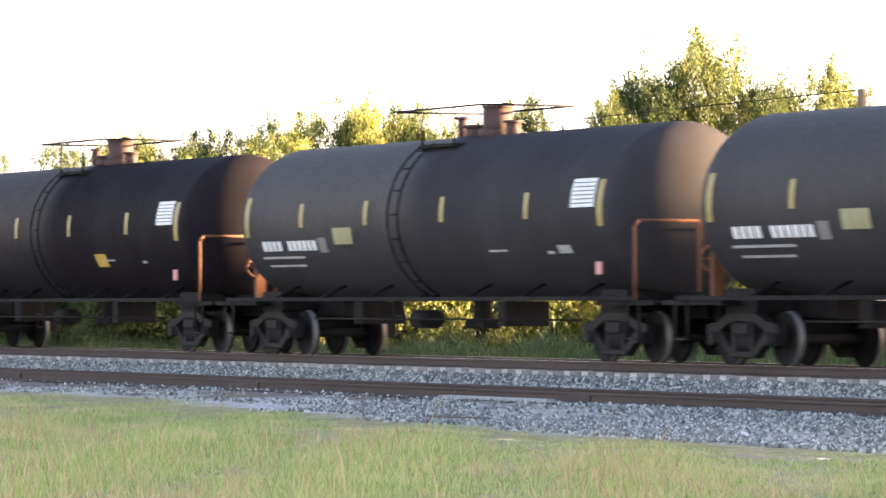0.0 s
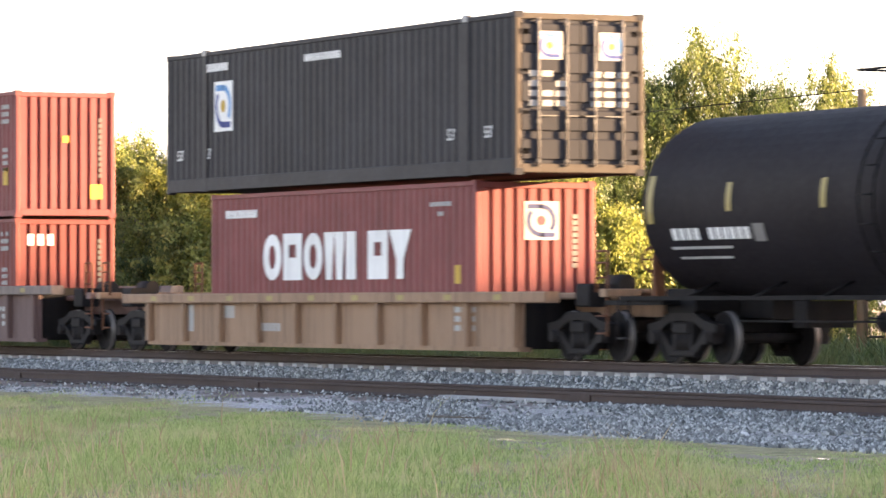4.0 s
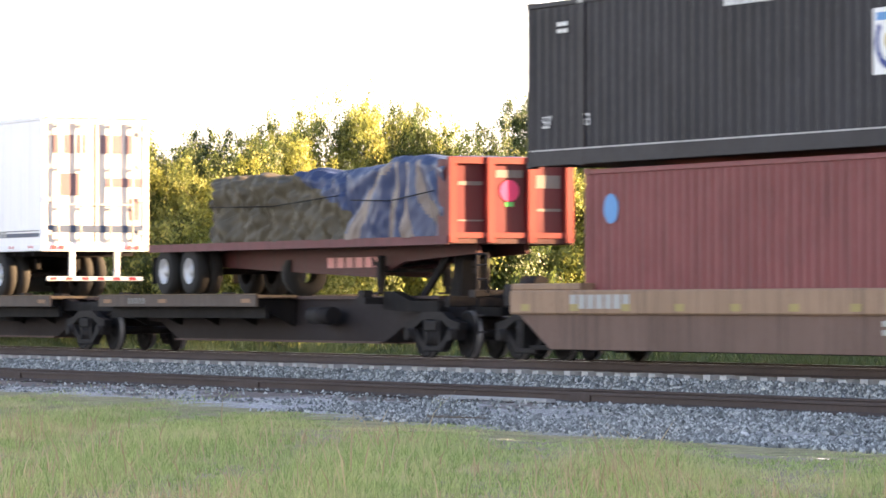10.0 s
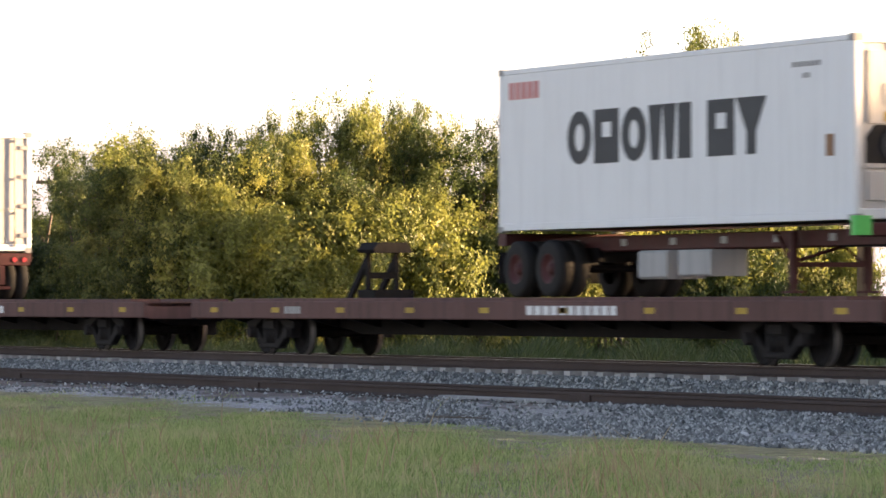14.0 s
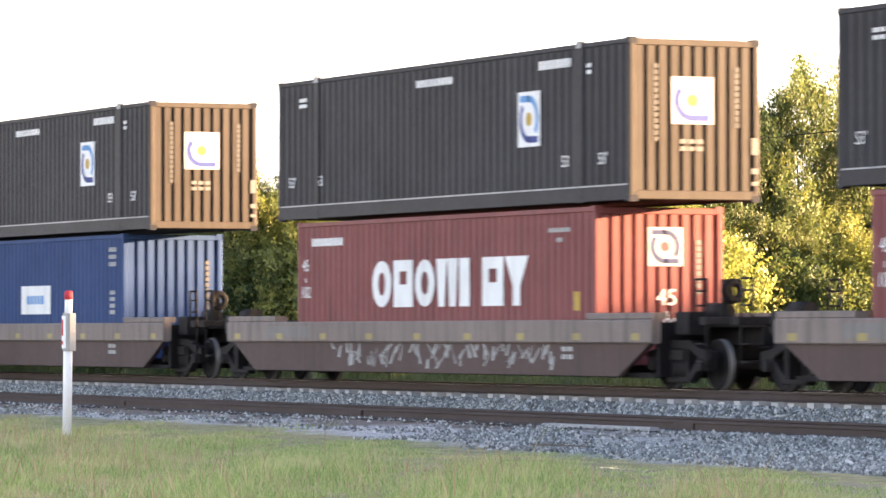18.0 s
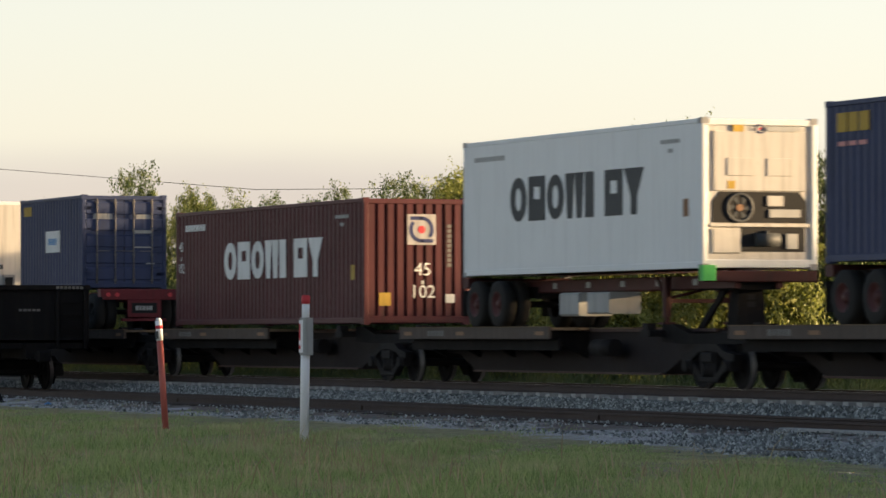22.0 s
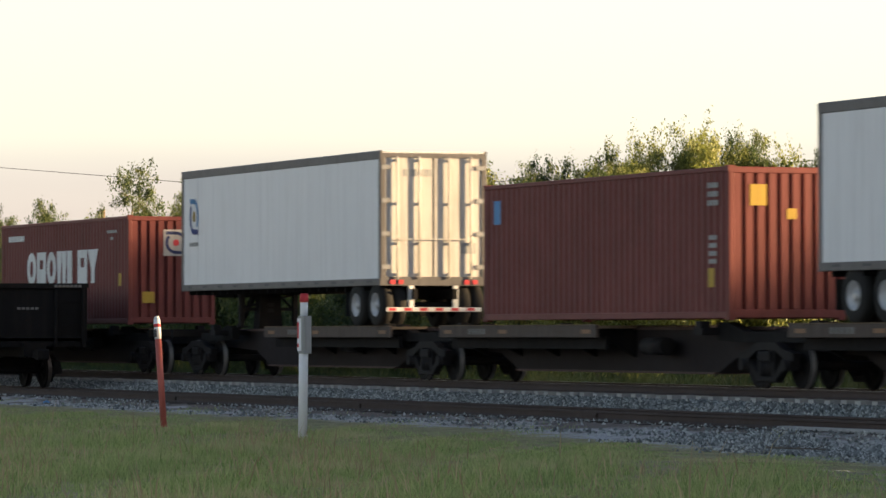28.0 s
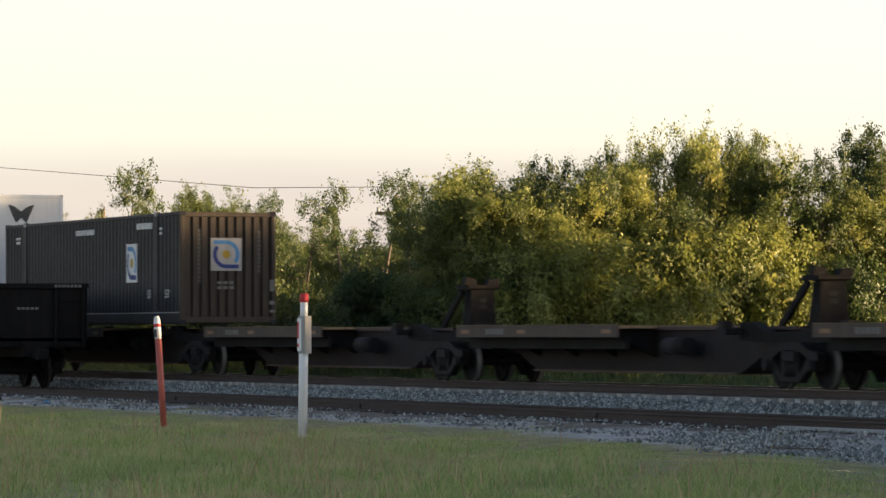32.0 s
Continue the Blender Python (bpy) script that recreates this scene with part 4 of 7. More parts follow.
        for y in (-0.30, 0.24):
            part("cheek_plate", Shape().prism([(-0.3, 1.14), (0.06, 1.14), (0.06, 2.0), (-0.05, 2.0)], (y, y + 0.06), 1), "black_steel", h)
        for y in (-0.34, 0.26):
            part("strut", Shape().prism([(-0.35, 2.0), (-0.15, 1.95), (-1.3, 1.14), (-1.55, 1.14)], (y, y + 0.08), 1), "black_steel", h)
        # dark plates paint the shade inside the slots
        for z in (1.62, 1.76):
            part("slot", Shape().box(0.2, 0.206, -0.08, 0.08, z - 0.05, z + 0.05), "dark", h)
    part("brake_reservoir", Shape().tube((half - 6.2, -0.7, 0.78), (half - 5.2, -0.7, 0.78), 0.17, 12), "grey_steel", c)
    truck(c, -half)
    if first:
        truck(c, half)
        coupler(c, half + 1.2, 1)
        part("end_beam", Shape().box(half, half + 1.3, -0.3, 0.3, 0.78, 1.1).box(half + 1.1, half + 1.3, -1.35, 1.35, 0.95, 1.15, 0.02), "black_steel", c)
    if last:
        coupler(c, -half - 1.2, -1)
        part("end_beam", Shape().box(-half - 1.3, -half, -0.3, 0.3, 0.78, 1.1).box(-half - 1.3, -half - 1.1, -1.35, 1.35, 0.95, 1.15, 0.02), "black_steel", c)
    return rides(c, (left + right) / 2)


def flat_car(x0, x1, t0, t1, hitch_at=None):
    c = thing("flat_car", "long maroon flat car with worn paint and raised deck", "flat car", "flat cars of the train")
    m = (x0 + x1) / 2
    h = (x1 - x0) / 2
    for s in (-1, 1):
        part("side_sill", Shape().box(-h, h, min(s * 1.45, s * 1.33), max(s * 1.45, s * 1.33), 0.72, 1.06, 0.02), "deck", c)
    part("deck", Shape().box(-h, h, -1.33, 1.33, 0.96, 1.03), "deck", c)
    part("wheel_track", Shape().box(-h + 1.5, h - 1.5, -1.15, -0.45, 1.03, 1.12, 0.02).box(-h + 1.5, h - 1.5, 0.45, 1.15, 1.03, 1.12, 0.02), "deck", c)
    part("center_sill", Shape().prism([(-h, 0.7), (-h + 4.5, 0.62), (-h + 6, 0.42), (h - 6, 0.42), (h - 4.5, 0.62), (h, 0.7), (h, 0.96), (-h, 0.96)], (-0.35, 0.35), 1), "black_steel", c)
    bearer = shared("flat_bearer", lambda: Shape().prism([(-1.33, 0.8), (-0.35, 0.55), (0.35, 0.55), (1.33, 0.8), (1.33, 0.96), (-1.33, 0.96)], (-0.05, 0.05), 0).mesh("cross_bearer", M["black_steel"]))
    for i in range(14):
        part("cross_bearer", bearer, "black_steel", c, at=pose(-h + 1 + (2 * h - 2) * i / 13, 0, 0))
    for i in range(9):
        x = -h + 1.2 + (2 * h - 2.4) * i / 8
        part("reflector", Shape().box(x - 0.18, x + 0.18, -1.456, -1.451, 0.84, 0.94), "mark_yellow", c)
    bars(c, "side", h * 0.25, 0.89, 3.4, 0.16, -1.451, "mark_white", 11)
    bars(c, "side", -h * 0.62, 0.89, 0.8, 0.14, -1.451, "mark_grey", 4)
    for t in (t0, t1):
        truck(c, t - m)
    for s in (-1, 1):
        coupler(c, s * h, s)
        part("end_sill", Shape().box(min(s * h, s * (h - 0.15)), max(s * h, s * (h - 0.15)), -1.33, 1.33, 0.7, 1.05), "deck", c)
    if hitch_at is not None:
        hk = part("hitch_stanchion", Shape().box(-0.4, 0.4, -0.42, 0.42, 1.1, 1.28), "black_steel", c, at=pose(hitch_at - m - 0.4, 0, 0))
        for y in (-0.34, 0.26):
            part("upright", Shape().prism([(-0.22, 1.28), (-0.08, 1.28), (-0.1, 2.0), (-0.2, 2.0)], (y, y + 0.08), 1), "black_steel", hk)
        part("cross_bar", Shape().box(-0.2, -0.1, -0.26, 0.26, 1.5, 1.62), "black_steel", hk)
        part("fifth_wheel", Shape().prism([(-0.38, 2.0), (0.38, 2.0), (0.42, 2.06), (0.3, 2.2), (-0.3, 2.2), (-0.42, 2.06)], (-0.45, 0.35), 0), "black_steel", hk)
        for y in (-0.34, 0.26):
            part("strut", Shape().prism([(-0.2, 1.95), (-0.2, 1.75), (-0.9, 1.12), (-1.1, 1.12)], (y, y + 0.08), 1), "black_steel", hk)
    return rides(c, m)


# ---- containers ----
CASTING = {}


def castings(c, L, W, H, mat):
    def build():
        return Shape().box(-0.09, 0.09, -0.08, 0.08, -0.06, 0.06, 0.015).mesh("corner_casting", M[mat])
    me = shared(("casting", mat), build)
    for x in (-L / 2 + 0.085, L / 2 - 0.085):
        for y in (-W / 2 + 0.075, W / 2 - 0.075):
            for z in (0.058, H - 0.052):
                part("corner_casting", me, mat, c, at=pose(x, y, z))


def container(L, W, H, mat, label, u_front, z, kind="dry", doors=False, name="shipping_container", group="containers on the train", pitch=0.0, rust_end=False):
    """Right-hand end at train place u_front, bottom at height z."""
    c = thing(name, label, "container", group)
    a, b = L / 2, W / 2
    wide = kind == "domestic"
    lo, hi = (0.30 if wide else 0.16), H - 0.10
    for s in (-1, 1):
        sh = Shape()
        if kind == "reefer":
            battened(sh, -a + 0.12, a - 0.12, lo, hi, s * (b - 0.012), 0.05, 0.004, 11, 0.014, s)
        else:
            corrugated(sh, -a + 0.12, a - 0.12, lo, hi, s * (b - 0.015), 0.025 if wide else 0.034, 0.305 if wide else 0.278, 0, s, (0.34, 0.5, 0.84))
        part("side_wall", sh, mat, c)
        part("bottom_rail", Shape().box(-a + 0.1, a - 0.1, min(s * b, s * (b - 0.07)), max(s * b, s * (b - 0.07)), 0.03, lo, 0.012), mat, c)
        part("top_rail", Shape().box(-a + 0.1, a - 0.1, min(s * b, s * (b - 0.06)), max(s * b, s * (b - 0.06)), hi, H - 0.01, 0.012), mat, c)
        for e in (-1, 1):
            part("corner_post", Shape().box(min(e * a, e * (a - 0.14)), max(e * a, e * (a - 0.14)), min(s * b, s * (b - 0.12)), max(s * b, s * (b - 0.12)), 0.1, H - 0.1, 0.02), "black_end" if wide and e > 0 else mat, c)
            if wide and L > 13:
                xx = e * 6.06
                part("lift_post", Shape().box(xx - 0.14, xx + 0.14, min(s * (b + 0.006), s * (b - 0.08)), max(s * (b + 0.006), s * (b - 0.08)), 0.02, H + 0.02, 0.015), mat, c)
                part("lift_casting", Shape().box(xx - 0.1, xx + 0.1, min(s * (b + 0.012), s * (b - 0.08)), max(s * (b + 0.012), s * (b - 0.08)), H - 0.1, H + 0.04, 0.015), "mark_grey", c)
    rf = Shape()
    corrugated(rf, -a + 0.1, a - 0.1, -b + 0.04, b - 0.04, 0, 0.02, 0.35, 0, 1)
    rf.v = [(x, zz, H - 0.035 + y) for x, y, zz in rf.v]
    part("roof", rf, mat, c)
    part("floor_frame", Shape().box(-a + 0.1, a - 0.1, -b + 0.08, b - 0.08, 0.06, 0.16), "black_steel", c)
    for e in (-1, 1):
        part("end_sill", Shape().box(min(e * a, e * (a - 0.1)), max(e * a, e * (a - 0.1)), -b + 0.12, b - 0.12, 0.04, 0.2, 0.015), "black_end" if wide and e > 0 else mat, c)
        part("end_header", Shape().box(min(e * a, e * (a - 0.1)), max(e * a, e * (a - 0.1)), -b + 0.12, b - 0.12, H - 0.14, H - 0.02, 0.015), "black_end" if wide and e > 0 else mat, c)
        if e > 0 and doors:
            door_pair(c, a - 0.03, b - 0.12, 0.2, H - 0.14, mat, kind == "reefer")
        elif e > 0 and kind == "reefer":
            cooling_unit(c, a - 0.02, b - 0.12, H)
        else:
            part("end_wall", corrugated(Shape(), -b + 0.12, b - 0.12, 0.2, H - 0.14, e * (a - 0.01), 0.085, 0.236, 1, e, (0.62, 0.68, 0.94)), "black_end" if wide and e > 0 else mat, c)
    castings(c, L, W, H, mat if kind != "reefer" else "grey")
    rides(c, u_front - a, z, pitch)
    return c


def door_pair(c, x, b, z0, z1, mat, smooth, plain=False):
    for s in (-1, 1):
        y0, y1 = sorted((s * 0.008, s * (b - 0.01)))
        d = Shape().box(x - 0.05, x, y0, y1, z0, z1, 0.012)
        if not smooth:
            ring = [(x - 0.05, z1), (x - 0.05, z0), (x, z0)]
            for i in range(5):
                zz, hh = z0 + (z1 - z0) * (i + 0.5) / 5, (z1 - z0) * 0.065
                ring += [(x, zz - hh - 0.03), (x + 0.03, zz - hh), (x + 0.03, zz + hh), (x, zz + hh + 0.03)]
            d = Shape().prism(ring + [(x, z1)], (y0, y1), 1)
        dr = part("door", d, "door_cream" if mat in ("white", "trailer_white") else mat, c)
        for k in ((0.24, 0.72) if not plain else (0.3, 0.75)):
            yy = s * (b * k)
            rod = Shape().tube((x + 0.055, yy, z0 - 0.05), (x + 0.055, yy, z1 + 0.03), 0.021, 8)
            for zz in (z0 + 0.05, z0 + 0.75, (z0 + z1) / 2 + 0.3, z1 - 0.06):
                rod.box(x, x + 0.07, yy - 0.03, yy + 0.03, zz - 0.03, zz + 0.03)
            rod.box(x + 0.07, x + 0.085, min(yy, yy - s * 0.36), max(yy, yy - s * 0.36), z0 + 0.84, z0 + 0.86)
            part("lock_rod", rod, "door_cream" if plain else "grey" if mat == "white" else "mark_faint", dr)
        for i in range(4):
            zz = z0 + 0.22 + (z1 - z0 - 0.44) * i / 3
            part("hinge", Shape().box(x - 0.02, x + 0.03, min(s * (b - 0.16), s * (b + 0.06)), max(s * (b - 0.16), s * (b + 0.06)), zz - 0.05, zz + 0.05), "grey" if mat in ("white", "trailer_white") else mat, dr)
    part("door_seal", Shape().box(x - 0.03, x + 0.006, -0.012, 0.012, z0, z1), "dark", c)


def cooling_unit(c, x, b, H):
    """The refrigeration end: grilles, a fan, machinery bay."""
    part("end_panel", Shape().box(x - 0.06, x - 0.02, -b, b, 0.2, H - 0.14), "door_cream", c)
    up = part("upper_panel", Shape().box(x - 0.02, x + 0.01, -b + 0.14, b - 0.14, H * 0.52, H - 0.25, 0.01), "door_cream", c)
    for y in (-0.42, 0.42):
        part("hatch", Shape().box(x + 0.01, x + 0.025, y - 0.26, y + 0.26, H * 0.62, H * 0.62 + 0.34, 0.01), "door_cream", up)
    # flat dark plates paint the shade inside the two open bays
    bay = part("machinery_bay", Shape().prism([(-b + 0.1, H * 0.31), (b - 0.1, H * 0.31), (b - 0.1, H * 0.45), (b - 0.26, H * 0.515), (-b + 0.26, H * 0.515), (-b + 0.1, H * 0.45)], (x - 0.02, x - 0.008), 0), "dark", c, "flat dark plate for the shade in the machinery bay")
    part("fan_guard", Shape().lathe([(x - 0.008, 0.29), (x + 0.02, 0.29), (x + 0.02, 0.25), (x - 0.004, 0.23)], 20, "x", (0, -0.42, H * 0.41)), "mark_black", bay)
    for k in range(6):
        an = math.pi * k / 3
        part("fan_blade", Shape().prism([(-0.42 + 0.05 * math.cos(an - 0.5), H * 0.41 + 0.05 * math.sin(an - 0.5)), (-0.42 + 0.22 * math.cos(an - 0.25), H * 0.41 + 0.22 * math.sin(an - 0.25)), (-0.42 + 0.22 * math.cos(an + 0.25), H * 0.41 + 0.22 * math.sin(an + 0.25))], (x - 0.006, x), 0), "mark_black", bay)
    part("fan_hub", Shape().tube((x - 0.004, -0.42, H * 0.41), (x + 0.012, -0.42, H * 0.41), 0.07, 12), "mark_brown", bay)
    part("control_box", Shape().box(x - 0.008, x + 0.02, 0.16, 0.5, H * 0.42, H * 0.49, 0.01), "door_cream", bay)
    part("junction_box", Shape().box(x - 0.008, x + 0.02, 0.2, 0.86, H * 0.345, H * 0.40, 0.01), "mark_grey", bay)
    part("lower_shelf", Shape().box(x - 0.02, x + 0.03, -b + 0.06, b - 0.06, H * 0.285, H * 0.305), "door_cream", c)
    well = part("compressor_bay", Shape().box(x - 0.02, x - 0.012, -0.38, b - 0.14, H * 0.12, H * 0.28), "dark", c, "flat dark plate for the shade in the compressor bay")
    part("compressor", Shape().tube((x - 0.01, -0.1, H * 0.2), (x - 0.01, 0.4, H * 0.2), 0.13, 12).tube((x, 0.15, H * 0.2), (x, 0.15, H * 0.26), 0.05, 8), "mark_black", well)
    part("condenser", Shape().box(x - 0.02, x + 0.02, -b + 0.12, -0.42, H * 0.11, H * 0.27, 0.015), "door_cream", c)
    part("pump", Shape().box(x - 0.012, x + 0.02, 0.55, 0.8, H * 0.14, H * 0.24, 0.02), "mark_grey", well)
    for i in range(4):
        yy = -0.75 + 0.5 * i
        part("label_strip", Shape().box(x, x + 0.006, yy - 0.12, yy + 0.12, 0.07, 0.15), ("mark_red", "mark_white", "mark_black", "mark_yellow")[i], c)
    front_plate(c, -0.45, H - 0.18, 0.22, 0.16, x + 0.01, "mark_yellow", "warning_label")
    front_plate(c, -0.6, H * 0.56, 0.16, 0.15, x + 0.012, "mark_yellow", "warning_label")
    front_plate(c, 0.5, H - 0.2, 0.7, 0.09, x + 0.012, "mark_grey", "lettering")
    emblem(c, "front", 0.0, H - 0.2, 0.2, x + 0.012, None, "mark_ink", "mark_red")


# ---- highway wheels, trailers, chassis ----


def tyre_mesh():
    return Shape().lathe([(-0.14, 0.27), (-0.14, 0.44), (-0.11, 0.495), (0.11, 0.495), (0.14, 0.44), (0.14, 0.27)], 22, "y").mesh("tyre", M["rubber"])


def rim_mesh(mat):
    return Shape().lathe([(-0.12, 0.285), (-0.14, 0.28), (-0.13, 0.25), (-0.06, 0.2), (-0.055, 0.11), (-0.10, 0.09), (-0.12, 0.06), (-0.12, 0.0)], 18, "y").mesh("rim", M[mat])


def bogie(parent, x, z, rim="alloy", axles=(-0.62, 0.62)):
    """Tandem axle with dual tyres, tyres' feet at height z."""
    f = Shape()
    for y in (-0.48, 0.48):
        f.box(x - 1.2, x + 1.2, y - 0.05, y + 0.05, z + 0.62, z + 0.86)
    for dx in axles:
        f.tube((x + dx, -1.0, z + 0.5), (x + dx, 1.0, z + 0.5), 0.065, 10)
    part("axle_frame", f, "black_steel", parent)
    ty, rm = shared("tyre", tyre_mesh), shared(("rim", rim), lambda: rim_mesh(rim))
    for dx in axles:
        for y in (-1.1, -0.78, 0.78, 1.1):
            w = part("wheel", ty, "rubber", parent, at=pose(x + dx, y, z + 0.5, 0, 0, 0 if y < 0 else 180))
            if abs(y) > 1:
                part("rim", rm, rim, w)
    for y in (-0.92, 0.92):
        part("mud_flap", Shape().box(x - 1.35, x - 1.33, y - 0.3, y + 0.3, z + 0.25, z + 0.8), "rubber", parent)


def landing_gear(parent, x, z0, z1, mat="grey_steel"):
    for y in (-0.7, 0.7):
        part("landing_leg", Shape().box(x - 0.07, x + 0.07, y - 0.07, y + 0.07, z0 + 0.15, z1, 0.02).box(x - 0.14, x + 0.14, y - 0.14, y + 0.14, z0, z0 + 0.04).box(x - 0.045, x + 0.045, y - 0.045, y + 0.045, z0 + 0.04, z0 + 0.15), mat, parent)
    part("leg_brace", Shape().tube((x, -0.7, z0 + 0.5), (x, 0.7, z1 - 0.1), 0.03).box(x - 0.03, x + 0.03, -0.7, 0.7, z0 + 0.42, z0 + 0.5).tube((x, -0.7, z0 + 0.4), (x - 0.9, -0.5, z1), 0.03).tube((x, 0.7, z0 + 0.4), (x - 0.9, 0.5, z1), 0.03), mat, parent)


def bumper(parent, x, z0, z1):
    part("rear_guard", Shape().box(x - 0.06, x + 0.02, -1.15, 1.15, z0, z0 + 0.1, 0.015).box(x - 0.1, x, -0.6, -0.48, z0, z1).box(x - 0.1, x, 0.48, 0.6, z0, z1), "mark_white", parent)
    s = Shape()
    for i in range(6):
        s.box(x + 0.02, x + 0.025, -1.1 + i * 0.38, -0.92 + i * 0.38, z0 + 0.02, z0 + 0.085)
    part("reflector", s, "mark_red", parent)


def van_trailer(L, label, u_front, z_bot, H, style, deck_z=1.19, rear_right=True, pitch=0.0, W=2.591):
    """Box trailer, right-hand end at u_front."""
    c = thing("van_trailer", label, "trailer", "road trailers on the train")
    a, b = L / 2, W / 2
    z0 = 0.0
    grey_trim = style.startswith("fec")
    for s in (-1, 1):
        sh = battened(Shape(), -a + 0.08, a - 0.08, z0 + 0.16, H - 0.1, s * (b - 0.018), 0.05, 0.007, round(L / 1.22), 0.03, s)
        part("side_panel", sh, "trailer_white", c)
        part("top_rail", Shape().box(-a, a, min(s * b, s * (b - 0.06)), max(s * b, s * (b - 0.06)), H - (0.2 if grey_trim else 0.1), H, 0.02), "dark_grey" if grey_trim else "trailer_white", c)
        part("bottom_rail", Shape().box(-a, a, min(s * b, s * (b - 0.06)), max(s * b, s * (b - 0.06)), z0, z0 + 0.16, 0.015), "dark_grey" if grey_trim else "trailer_white", c)
        for e in (-1, 1):
            part("corner_post", Shape().box(min(e * a, e * (a - 0.12)), max(e * a, e * (a - 0.14)), min(s * (b + 0.004), s * (b - 0.14)), max(s * (b + 0.004), s * (b - 0.14)), z0, H - 0.02, 0.02), "dark_grey" if grey_trim else "trailer_white", c)
    part("roof", Shape().box(-a, a, -b + 0.06, b - 0.06, H - 0.06, H - 0.01), "trailer_white", c)
    part("floor", Shape().box(-a + 0.05, a - 0.05, -b + 0.06, b - 0.06, z0 + 0.02, z0 + 0.14), "black_steel", c)
    member = shared(("cross_member", b), lambda: Shape().box(-0.03, 0.03, -b + 0.08, b - 0.08, -0.1, 0.02).mesh("cross_member", M["black_steel"]))
    for i in range(int(L / 0.6)):
        x = -a + 0.4 + i * 0.6
        if x < a - 0.3:
            part("cross_member", member, "black_steel", c, at=pose(x, 0, z0))
    dz = deck_z - z_bot       # deck in trailer space
    part("front_wall", Shape().box(-a + 0.01, -a + 0.06, -b + 0.1, b - 0.1, z0 + 0.05, H - 0.08), "trailer_white", c)
    end = a - 0.05
    if rear_right:
        for z, h in ((H - 0.16, 0.13), (z0, 0.2)):
            part("rear_frame", Shape().box(a - 0.1, a, -b + 0.1, b - 0.1, z, z + h), "dark_grey" if grey_trim else "trailer_white", c)
        door_pair(c, a - 0.02, b - 0.1, z0 + 0.2, H - 0.16, "trailer_white", True, True)
        bumper(c, a, dz + 0.34, z0)
        for y in (-1.0, -0.8, 0.8, 1.0):
            part("tail_light", Shape().box(a, a + 0.02, y - 0.06, y + 0.06, z0 + 0.03, z0 + 0.13), "mark_red", c)
        bogie(c, a - (3.5 if style == "striped" else 1.1), dz)
        landing_gear(c, -a + 3.0, dz, z0) if style != "striped" else landing_gear(c, -a + 2.6, dz + 0.4, z0)
    else:
        part("end_wall", Shape().box(a - 0.08, a - 0.01, -b + 0.1, b - 0.1, z0 + 0.1, H - 0.1), "trailer_white" if style == "bird" else "door_cream", c)
        for z, h in ((H - 0.12, 0.11), (z0, 0.14)):
            part("end_rail", Shape().box(a - 0.09, a + 0.004, -b + 0.1, b - 0.1, z, z + h, 0.02), "trailer_white", c)
        bogie(c, -a + 1.9, dz)
        landing_gear(c, a - 3.2, dz + 0.3, z0)
        end = a - 0.01
    part("upper_coupler", Shape().box(*( (-a + 0.3, -a + 1.8) if rear_right else (a - 1.8, a - 0.3)), -0.5, 0.5, z0 - 0.16, z0 + 0.02, 0.03), "black_steel", c)
    k = round(L / 1.2)
    for i in range(k):
        x = -a + 0.7 + i * (L - 1.4) / (k - 1)
        for x1 in (x - 0.12, x + 0.05):
            part("reflector", Shape().box(x1, x1 + 0.09, -b - 0.004, -b, z0 + 0.07, z0 + 0.12), "mark_red" if style == "striped" else "mark_black", c)
    S = -b + 0.008
    if style == "striped":
        part("stripe", Shape().box(-a + 0.1, a - 0.15, S - 0.002, S + 0.004, z0 + 0.32, z0 + 0.41), "mark_slate", c)
        part("stripe", Shape().box(-a + 0.1, a - 0.15, S - 0.002, S + 0.004, z0 + 0.45, z0 + 0.47), "mark_slate", c)
        bars(c, "side", a - 3.4, z0 + 0.4, 2.4, 0.14, S - 0.003, "mark_grey", 9)
        for k, (mm, lo, hi, x1) in enumerate((("mark_navy", 2.25, 2.5, 2.35), ("mark_brown", 1.93, 2.28, 2.3), ("mark_navy", 1.75, 1.96, 2.3), ("mark_sky", 1.6, 1.76, 2.35))):
            part("logo_stripe", Shape().box(-a + 1.25 + 0.06 * k, -a + 1.25 + x1, S - 0.004, S, lo - 0.25 + 0.35, hi - 0.25 + 0.35), mm, c)
        part("logo_wedge", Shape().prism([(-a + 1.0, 2.15), (-a + 1.55, 2.72), (-a + 1.75, 2.72), (-a + 1.75, 1.6), (-a + 1.55, 1.6)], (S - 0.006, S - 0.002), 1), "mark_navy", c)
        for s in (-1, 1):
            bars(c, "front", s * 0.58, H - 0.62, 0.9, 0.42, a - 0.018, "mark_plum", 3, gap=0.3, name="logo")
        front_plate(c, -0.62, 1.5, 0.48, 0.5, a - 0.018, "mark_plum", "sticker")
        front_plate(c, 0.7, 1.55, 0.9, 0.2, a - 0.018, "mark_plum", "sticker")
        front_plate(c, 0.95, 0.95, 0.25, 0.5, a - 0.018, "mark_plum", "sticker")
        part("stripe", Shape().box(a - 0.02, a - 0.012, -b + 0.15, b - 0.15, z0 + 0.42, z0 + 0.58), "mark_slate", c)
        sk = Shape()
        for y in (-b + 0.06, b - 0.1):
            sk.prism([(-a + 3.4, z0), (a - 4.6, z0), (a - 4.6, dz + 0.12), (-a + 4.6, dz + 0.12)], (y, y + 0.03), 1)
        part("side_skirt", sk, "mark_black", c, "dark grey aerodynamic skirt")
    elif style.startswith("fec"):
        front = not rear_right
        xs = a - 2.2 if front else -a + 1.0
